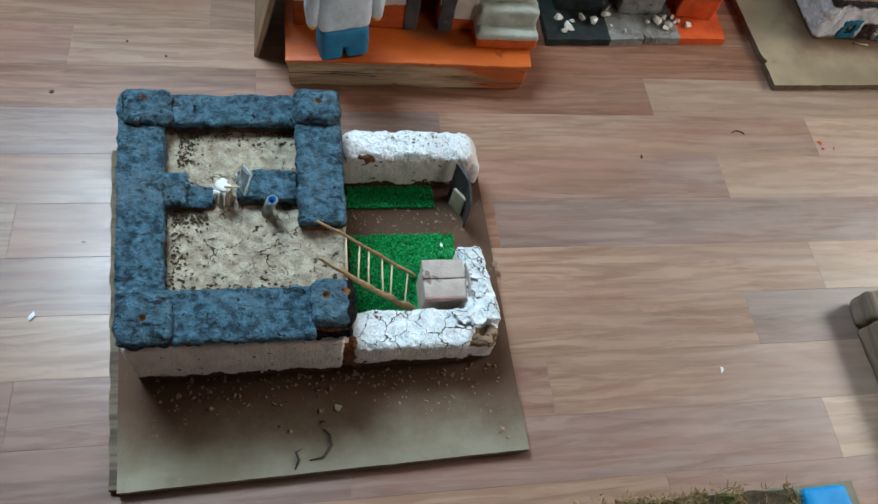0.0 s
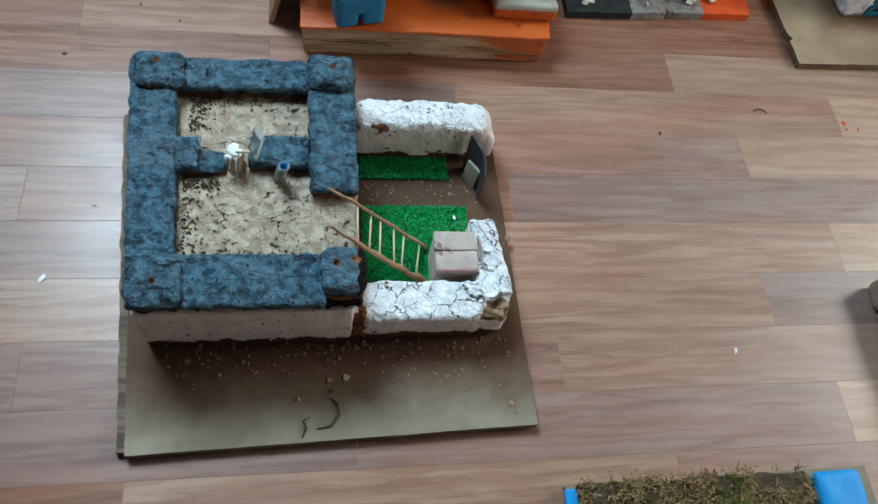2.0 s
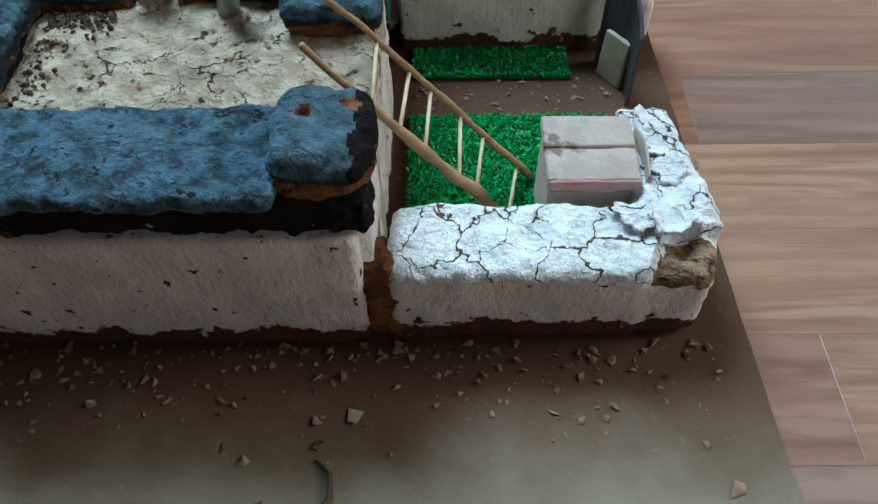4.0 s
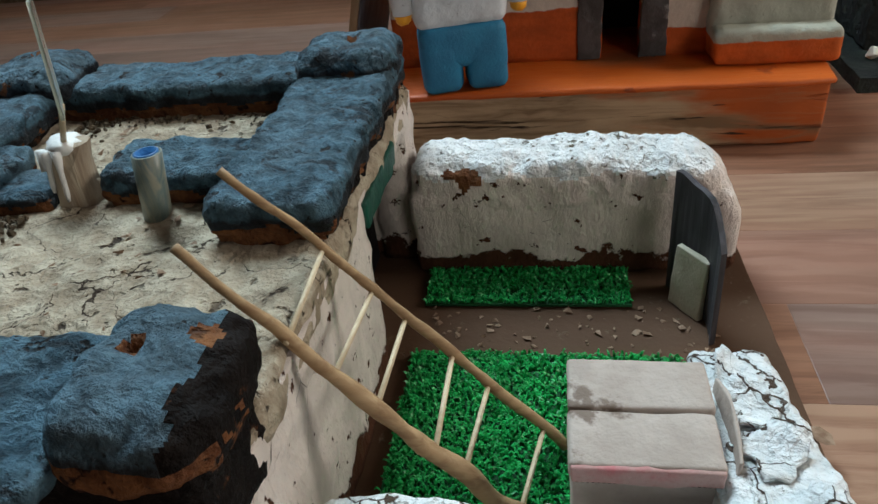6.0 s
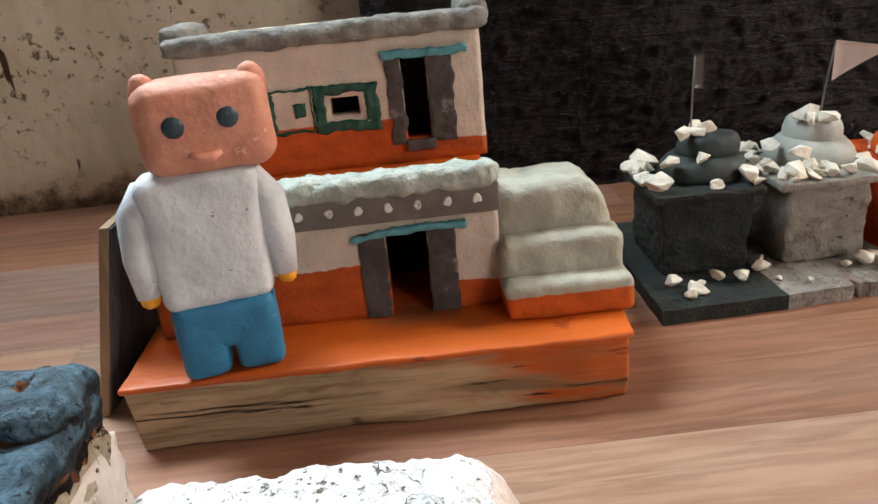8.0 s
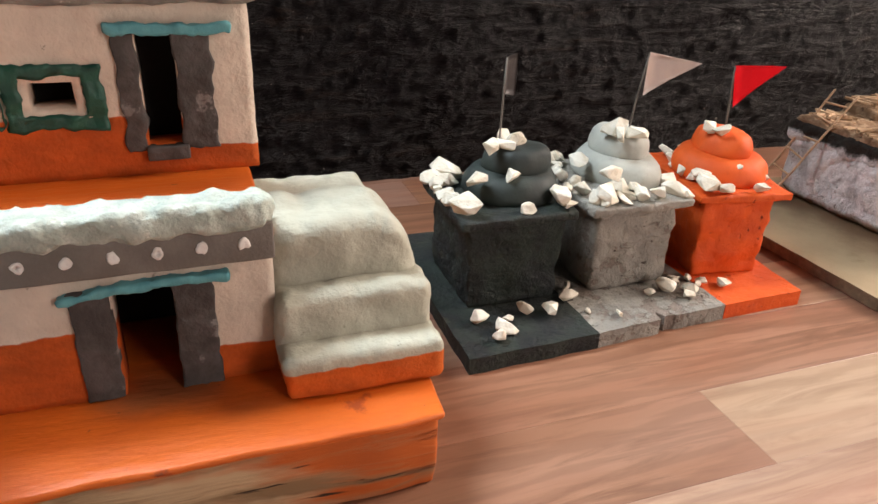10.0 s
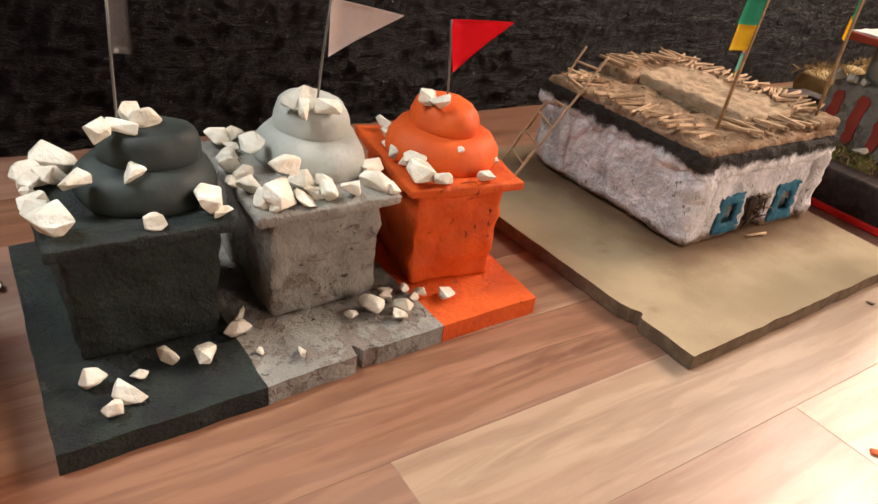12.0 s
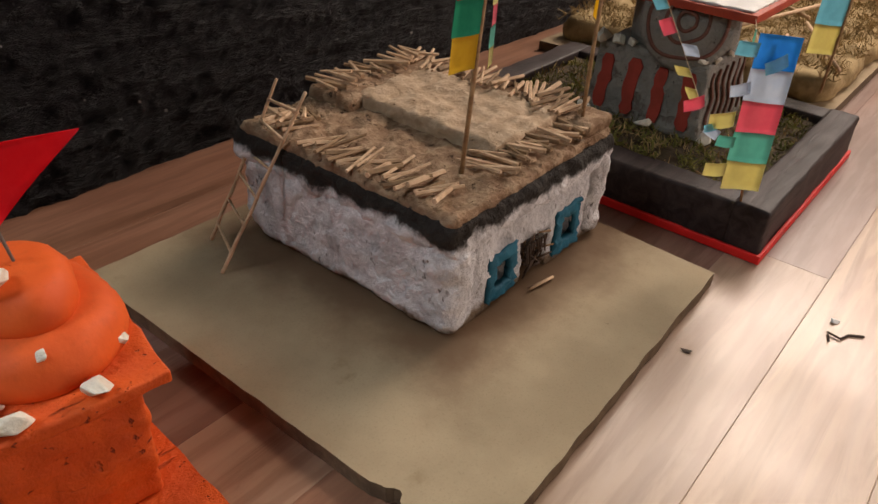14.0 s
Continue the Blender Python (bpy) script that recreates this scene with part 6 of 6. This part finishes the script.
part("rim_plank", rbox(Mesh(), (1.418, 0.538, 0.001), (1.445, 0.80, 0.041), 0.003, 0.008, 0.0014, 40), M_PLANTER, tray)
part("rim_plank", rbox(Mesh(), (1.2, 0.798, 0.001), (1.445, 0.825, 0.041), 0.003, 0.008, 0.0014, 40), M_PLANTER, tray)
part("red_trim", rbox(Mesh(), (1.1972, 0.5102, 0.0006), (1.2002, 0.80, 0.0075), 0.0006, 0.02), M_RED_TRIM, tray, "bright red strip along the foot")
part("red_trim", rbox(Mesh(), (1.2004, 0.5102, 0.0006), (1.445, 0.5132, 0.0075), 0.0006, 0.02), M_RED_TRIM, tray)
part("soil", rbox(Mesh(), (1.226, 0.539, 0.002), (1.419, 0.799, 0.033), 0.004, 0.006, 0.003, 45), M_SOIL, tray, "dark soil bed")


def tufts(parent, x0, y0, x1, y1, z, count, hmax, mt, seed, name="moss"):
    r = random.Random(seed)
    vs, fs = [], []
    for _ in range(count):
        x, y = r.uniform(x0, x1), r.uniform(y0, y1)
        if noise.noise(Vector((x * 45, y * 45, seed))) < -0.12:
            continue
        c = Vector((x, y, z + 0.002 * noise.noise(Vector((x, y, 0)) * 60)))
        d = Vector((r.gauss(0, 1), r.gauss(0, 1), abs(r.gauss(0, 0.9)) + 0.25)).normalized()
        ln = r.uniform(0.3, 1.0) * hmax
        s = d.cross(Vector((r.gauss(0, 1), r.gauss(0, 1), r.gauss(0, 1)))).normalized() * r.uniform(0.0003, 0.0008)
        mid = c + d * ln * 0.5 + Vector((r.gauss(0, 1), r.gauss(0, 1), r.gauss(0, 1))) * ln * 0.15
        end = c + d * ln
        n = len(vs)
        vs += [c - s, c + s, mid + s, mid - s, end]
        fs += [(n, n + 1, n + 2, n + 3), (n + 3, n + 2, n + 4)]
    ob = part(name, Mesh().add(vs, fs), mt, parent, smooth=False)
    return tagged(ob, kind="stuff")


tufts(tray, 1.228, 0.541, 1.417, 0.797, 0.033, 2200, 0.012, M_MOSS, 21)
tufts(tray, 1.228, 0.541, 1.417, 0.797, 0.033, 4800, 0.012, M_MOSS_GREEN, 23)

bx0, bx1, by0, by1 = 1.297, 1.398, 0.608, 0.722
big = part("stupa", rbox(Mesh(), (bx0, by0, 0.031), (bx1, by1, 0.098), 0.004, 0.004, 0.0018, 40, (0.1, 0.1)), M_ST_GREY, tray, "square grey clay stupa with brick-red stripes")


def stripe(p0, p1, width, wob, seed, out, mt=M_STRIPE_RED):
    """A hand-painted stripe standing a little proud of the face."""
    m = Mesh()
    n = 9
    pts = []
    for i in range(n + 1):
        t = i / n
        p = Vector(p0).lerp(Vector(p1), t) + Vector(out) * 0.0004
        side = Vector((out[1], -out[0], 0))
        pts.append(p + side * wob * math.sin(t * 9 + seed))
    vs, fs = [], []
    for i, p in enumerate(pts):
        w = width * (1 + 0.45 * noise.noise(Vector((i * 0.9, seed, 0)))) * (0.6 if i in (0, n) else 1)
        side = Vector((out[1], -out[0], 0)) * w
        vs += [p - side, p + side, p + side - Vector(out) * 0.002, p - side - Vector(out) * 0.002]
    for i in range(n):
        a = 4 * i
        fs += [(a + j, a + (j + 1) % 4, a + 4 + (j + 1) % 4, a + 4 + j) for j in range(4)]
    fs += [(3, 2, 1, 0), (4 * n, 4 * n + 1, 4 * n + 2, 4 * n + 3)]
    return part("stripe", m.add(vs, fs), mt, big, smooth=False)


for i in range(4):
    y = 0.624 + i * 0.0275
    stripe((bx0 - 0.0012, y, 0.039), (bx0 + 0.0036, 0.665 + (y - 0.665) * 0.93, 0.089 - 0.002 * (i % 2)), 0.0058, 0.0007, i * 1.7, (-1, 0, 0))
for i in range(6):
    x = 1.309 + i * 0.0145
    stripe((x, by0 - 0.0012, 0.042), (1.3475 + (x - 1.3475) * 0.92, by0 + 0.0034, 0.09), 0.0014, 0.0034, i * 0.6, (0, -1, 0), M_RING)
part("drum", lathe(Mesh(), (1.352, 0.661, 0.096), [(0.045, 0), (0.0465, 0.01), (0.046, 0.03), (0.044, 0.043), (0.001, 0.043)], 40, 0.0014, 35), M_ST_GREY, big, "round grey drum")
disc_c = Vector((1.306, 0.642, 0.128))
UNDER_LEDGE = 0.1385
turn = Matrix.Rotation(radians(-78), 3, "Z") @ Matrix.Rotation(radians(80), 3, "X")
m = Mesh()
lathe(m, (0, 0, 0), [(0.0395, -0.008), (0.040, 0.0005), (0.036, 0.0035), (0.001, 0.0046)], 44, 0.0016, 60)
m.v = [(q.x, q.y, min(q.z, UNDER_LEDGE)) for q in (turn @ Vector(p) + disc_c for p in m.v)]
part("disc", m, M_ST_GREY, big, "grey round disc with painted rings")
for rr in (0.032, 0.0175, 0.0075):
    m = Mesh()
    loop = [turn @ Vector((math.cos(a) * rr, math.sin(a) * rr * (1 + 0.08 * math.sin(a * 3 + rr * 90)), 0.0042 - rr * 0.02)) + disc_c for a in [2 * math.pi * j / 34 for j in range(35)]]
    tube(m, [(q.x, q.y, min(q.z, UNDER_LEDGE)) for q in loop], 0.0017, 6)
    part("ring", m, M_RING, big)
part("ledge", rbox(Mesh(), (1.300, 0.587, 0.1375), (1.412, 0.725, 0.1445), 0.001, 0.01, 0.0008, 40), M_LEDGE_RED, big, "red painted square ledge")
part("ledge_top", rbox(Mesh(), (1.304, 0.592, 0.144), (1.407, 0.72, 0.1463), 0.0006, 0.004, 0.001, 120), M_WHITE, big, "white crumbled ledge top")
for i, (x, y, z, q) in enumerate(((1.299, 0.712, 0.097, 0.009), (1.301, 0.698, 0.097, 0.008), (1.303, 0.686, 0.097, 0.006), (1.304, 0.622, 0.096, 0.006), (1.315, 0.614, 0.096, 0.006), (1.345, 0.613, 0.096, 0.005), (1.376, 0.613, 0.096, 0.006),
                                  (1.288, 0.655, 0.034, 0.008), (1.292, 0.60, 0.034, 0.008), (1.288, 0.716, 0.034, 0.009))):
    white_stone((x, y, z), q * 1.15, big, 600 + i)

front_post = part("flag_pole", tube(Mesh(), [(1.204, 0.536, 0.038), (1.186, 0.538, 0.1), (1.1695, 0.536, 0.166)], 0.0009, 8), M_STICK, tray, "thin flag pole on the tray corner")
STRIP_TOP, STRIP_DOWN, STRIP_ACROSS = Vector((1.1765, 0.5235, 0.1678)), Vector((0.010, 0.0, -0.108)), Vector((-0.0185, 0.020, 0.0025))
flag_strip(front_post, STRIP_TOP, STRIP_DOWN, STRIP_ACROSS, ["blue", "white", "pink", "teal", "cream"], 0.197)

post = part("flag_pole", tube(Mesh(), [(1.252, 0.802, 0.036), (1.254, 0.801, 0.1), (1.258, 0.8, 0.165)], 0.0013, 8), M_STICK, tray, "thin flag pole at the tray's back")
flag_strip(post, (1.2575, 0.7995, 0.16), (-0.004, 0.0, -0.1), (-0.018, -0.008, 0.001), ["sky", "cream", "pink", "teal", "cream"], 0.19)
for c, u, v, size, tilt in (("sky", 0.95, 0.05, 1.0, 0.1), ("sky", 0.3, 0.09, 0.9, -0.6), ("white", 0.95, 0.27, 0.9, -0.3), ("cream", 1.12, 0.46, 1.2, -0.15), ("sky", 1.5, 0.53, 0.6, -0.5),
                            ("pink", 1.95, 0.38, 0.9, -0.4), ("teal", 0.95, 0.62, 0.9, 0.1), ("cream", 1.0, 0.8, 1.1, 0.0), ("white", 1.35, 0.6, 0.7, 0.7)):
    p = STRIP_TOP + STRIP_DOWN * v + STRIP_ACROSS * u + Vector((-0.0012, -0.0012, 0))
    a, d = Vector((-0.0095, 0.0095, 0.012 * tilt)) * size, Vector((-0.004 * tilt, 0.004 * tilt, -0.0085)) * size
    m = Mesh()
    sheet(m, [p, p + a, p + a + d, p + d], 0.0002, 0.0012, 4)
    part("flag_tab", m, M_CLOTH[c], front_post, "small paper tab")

# strings of tiny paper flags from the poles to the stupa
def flag_string(a, b, sag, n, seed, parent, names=tuple(M_CLOTH)):
    r = random.Random(seed)
    a, b = Vector(a), Vector(b)
    pts = [a.lerp(b, i / 20) - Vector((0, 0, sag * math.sin(math.pi * i / 20))) for i in range(21)]
    s = part("flag_string", tube(Mesh(), pts, 0.0003, 4), M_RUNG, parent, "thread hung with small paper flags")
    steep = abs((b - a).normalized().z) > 0.6
    for i in range(n):
        p = a.lerp(b, (i + 0.5) / n) - Vector((0, 0, sag * math.sin(math.pi * (i + 0.5) / n)))
        e = (b - a).normalized() * 0.007
        d = Vector((r.uniform(-0.004, 0.004), r.uniform(-0.004, 0.004), -0.009))
        if steep:
            d = Vector((-0.0075, 0.0075, 0.0)) * r.choice((-1, 0.8, 1)) + Vector((0, 0, r.uniform(-0.003, 0.003)))
            e *= r.uniform(0.5, 0.95)
        m = Mesh()
        sheet(m, [p - e, p + e, p + e + d, p - e + d], 0.0002, 0.001, 3)
        part("small_flag", m, M_CLOTH[names[(i * 3 + seed) % len(names)]], s)


flag_string((1.1695, 0.536, 0.166), (1.302, 0.589, 0.142), 0.012, 3, 1, tray)
flag_string((1.134, 0.634, 0.247), (1.178, 0.572, 0.110), 0.0, 9, 4, hut, ("cream", "sky", "white", "cream", "pink"))
flag_string((1.134, 0.634, 0.247), (1.22, 0.69, 0.21), 0.02, 8, 2, hut)

# ---- hay-covered model beyond the tray ----
hay = thing("hay_field_model", (1.72, 0.75, 0.0), "board heaped with dry hay beyond the dark tray", "model field")
part("baseboard", slab(Mesh(), [(1.5, 0.55), (1.98, 0.55), (1.98, 0.9), (1.5, 0.9)], 0.0, 0.012), [M_BOARD, M_BOARD_EDGE], hay, smooth=False)
part("hay_bed", rbox(Mesh(), (1.53, 0.56, 0.011), (1.97, 0.89, 0.04), 0.012, 0.01, 0.008, 25), M_HAY, hay, "matted dry hay")
tufts(hay, 1.53, 0.56, 1.97, 0.89, 0.04, 15000, 0.017, M_HAY, 31, "hay")

far_pole = part("flag_pole", tube(Mesh(), [(1.515, 0.566, 0.03), (1.512, 0.566, 0.12), (1.508, 0.566, 0.22)], 0.0014, 8), M_STICK, hay, "thin flag pole")
flag_strip(far_pole, (1.5085, 0.5655, 0.215), (0.006, 0.0, -0.145), (-0.02, 0.022, 0.002), ["blue", "white", "pink", "sky", "cream"], 0.2)
for i, (x, y, a, ln) in enumerate(((1.62, 0.60, 0.5, 0.16), (1.70, 0.68, -0.3, 0.2), (1.56, 0.63, 0.15, 0.12), (1.8, 0.72, 0.9, 0.18))):
    d = Vector((math.cos(a), math.sin(a), 0.04)) * ln / 2
    part("twig", tube(Mesh(), [Vector((x, y, 0.05)) - d, Vector((x, y, 0.05)) + d], 0.0022, 6), M_TWIG, hay)

# ---- moss model and old wooden model close to the camera's side ----
moss = thing("moss_garden_model", (0.6, -0.12, 0.0), "board of dry moss with a sky-blue painted block", "model garden")
part("baseboard", slab(Mesh(), [(0.415, -0.32), (0.76, -0.32), (0.757, -0.047), (0.42, -0.05)], 0.0, 0.01), [M_PLY, M_PLY_EDGE], moss, smooth=False)
part("soil", rbox(Mesh(), (0.43, -0.31, 0.009), (0.682, -0.05, 0.018), 0.004, 0.008, 0.004, 40), M_SOIL, moss)
tufts(moss, 0.43, -0.2, 0.682, -0.046, 0.017, 15000, 0.013, M_MOSS, 41)
tufts(moss, 0.43, -0.2, 0.682, -0.05, 0.017, 900, 0.012, M_MOSS_GREEN, 43)
tufts(moss, 0.57, -0.09, 0.61, -0.045, 0.018, 260, 0.022, M_MOSS_GREEN, 44)
part("blue_block", rbox(Mesh(), (0.686, -0.12, 0.0105), (0.738, -0.052, 0.026), 0.006, 0.006, 0.001, 50), M_SKYBLUE, moss, "sky-blue painted block")

part("blue_corner", rbox(Mesh(), (0.417, -0.082, 0.0102), (0.430, -0.054, 0.0155), 0.002, 0.004, 0.0008, 60), M_SKYBLUE, moss, "sky-blue painted corner")

old = thing("old_wood_model", (0.93, 0.05, 0.0), "weathered grey wooden block model with a split end", "model base")
part("rail_block", rbox(Mesh(), (0.845, -0.15, 0.0), (0.885, 0.128, 0.036), 0.005, 0.006, 0.0015, 45), M_OLD_WOOD, old)
part("end_block", rbox(Mesh(), (0.846, 0.130, 0.0), (0.889, 0.168, 0.039), 0.009, 0.004, 0.0018, 55), M_OLD_WOOD, old, "split rounded end of the block")
part("plaster_fill", rbox(Mesh(), (0.885, -0.15, 0.0), (1.05, 0.155, 0.03), 0.004, 0.008, 0.002, 45), M_LIME_TOP, old, "dusty whitish fill")

# ---- scraps on the floor and boards ----
def scrap(name, at, size, mt, label, seed):
    r = random.Random(seed)
    v, f = hull([Vector(at) + Vector((r.gauss(0, 1), r.gauss(0, 1), abs(r.gauss(0, 0.35)))) * size * 0.6 for _ in range(9)])
    lift = Vector((0, 0, Vector(at).z - min(p.z for p in v)))
    ob = part(name, Mesh().add([p + lift for p in v], f), mt, smooth=False)
    return tagged(ob, label, "scrap", group=name.replace("_", " ") + "s")


def curl(pts, rad, mt, label):
    ob = part("dried_curl", tube(Mesh(), pts, rad, 6), mt)
    return tagged(ob, label, "scrap")


for i, (x, y, q) in enumerate(((-0.126, 0.49, 0.004), (-0.047, 0.578, 0.0025), (0.003, 0.553, 0.0025), (-0.065, 0.276, 0.0025), (0.628, 0.393, 0.0028), (1.072, 0.509, 0.0035))):
    scrap("floor_speck", (x, y, 0.0002), q, M_DEBRIS, "tiny dark speck of dirt on the laminate", 900 + i)
for i, (x, y, q) in enumerate(((-0.105, 0.19, 0.0045), (0.65, 0.091, 0.004), (1.165, 0.449, 0.005))):
    scrap("paint_crumb", (x, y, 0.0002), q, M_WHITE, "pale crumb of paint on the laminate", 930 + i)
for i, (x, y, q) in enumerate(((0.913, 0.419, 0.0055), (0.933, 0.41, 0.0035), (0.915, 0.408, 0.0025))):
    scrap("orange_crumb", (x, y, 0.0002), q, M_ST_ORANGE, "orange crumb of clay on the laminate", 950 + i)
curl([(0.778, 0.436, 0.001), (0.785, 0.4395, 0.0015), (0.793, 0.438, 0.0012), (0.797, 0.433, 0.001)], 0.0007, M_DEBRIS, "thin dark curl lying on the laminate")
curl([(1.143, 0.446, 0.001), (1.151, 0.449, 0.0016), (1.15, 0.441, 0.0012), (1.158, 0.438, 0.001), (1.163, 0.43, 0.001)], 0.0008, M_DEBRIS, "thin black squiggle lying on the laminate")
curl([(0.176, 0.017, 0.0128), (0.189, 0.019, 0.0135), (0.198, 0.03, 0.014), (0.197, 0.041, 0.0135), (0.19, 0.047, 0.0128)], [0.0006, 0.0013, 0.0014, 0.001, 0.0005], M_DEBRIS, "dry brown curl lying on the plywood")
curl([(0.162, 0.009, 0.0128), (0.166, 0.018, 0.0138), (0.163, 0.026, 0.0128), (0.169, 0.029, 0.0125)], [0.0006, 0.0014, 0.0012, 0.0005], M_DEBRIS, "dry dark curl lying on the plywood")
for i, (x, y, q) in enumerate(((0.206, 0.071, 0.0042), (0.157, 0.046, 0.0025), (0.054, 0.007, 0.002), (0.373, 0.034, 0.004), (0.379, 0.026, 0.0025), (0.395, 0.228, 0.004), (0.1945, 0.085, 0.002))):
    scrap("mud_chip", (x, y, 0.0122), q, M_CRUMB if i else M_CHIP, "small chip of mud lying on the plywood", 970 + i)
scrap("paint_chip", (0.332, 0.253, 0.018), 0.005, M_WHITE, "white chip lying on the green mat", 990)

# ---- floor strips, laid row by row ----
strip_mesh = {}
TONES = ["tan", "pink", "grey", "red", "tan", "pink"]
# row number from the seam at SEAM: a joint and the tones before and after it
KNOWN = {6: (0.435, "tan", "red"), 5: (0.667, "red", "light"), 4: (0.905, "tan", "light"), 3: (0.741, "pink", "light"), 2: (0.41, "red", "grey"), 1: (0.83, "tan", "light"),
         0: (0.712, "tan", "grey"), -1: (0.44, "pink", "tan"), -2: (0.766, "grey", "light"), -3: (0.55, "tan", "pink")}


def strip(x0, x1, row, tone):
    ln = round(x1 - x0, 3)
    key = (ln, tone)
    if key not in strip_mesh:
        m = Mesh()
        a, b, g, t = ln / 2 - 0.00005, STRIP / 2 - 0.00006, 0.00028, 0.004
        m.add([(-a, -b, -t), (a, -b, -t), (a, b, -t), (-a, b, -t), (-a, -b, -g * 0.5), (a, -b, -g * 0.5), (a, b, -g * 0.5), (-a, b, -g * 0.5),
               (-a + g, -b + g, 0), (a - g, -b + g, 0), (a - g, b - g, 0), (-a + g, b - g, 0)],
              [(8, 9, 10, 11), (4, 5, 9, 8), (5, 6, 10, 9), (6, 7, 11, 10), (7, 4, 8, 11), (0, 1, 5, 4), (1, 2, 6, 5), (2, 3, 7, 6), (3, 0, 4, 7)])
        me = bpy.data.meshes.new("strip")
        me.from_pydata(m.v, [], m.f)
        me.materials.append(M_FLOOR[tone])
        strip_mesh[key] = me
    ob = new("strip", strip_mesh[key])
    ob.parent = sub
    ob.location = Vector(((x0 + x1) / 2, SEAM + (row + 0.5) * STRIP, 0)) - ORIGIN[sub]
    return ob


r = random.Random(77)
LEN = [0.55]
for row in range(-29, 15):
    # rows near the back wall are toned darker for the shade there
    if row >= 9:
        TONES = ["red", "red", "grey"]
    joint, left, right = KNOWN.get(row, (r.uniform(0.2, 0.8), r.choice(TONES), r.choice(TONES)))
    x, tone = joint, right
    while x < X1:
        ln = r.choice(LEN)
        strip(x, min(x + ln, X1), row, tone)
        x, tone = x + ln, r.choice(TONES)
    x, tone = joint, left
    while x > X0:
        ln = r.choice(LEN)
        strip(max(x - ln, X0), x, row, tone)
        x, tone = x - ln, r.choice(TONES)
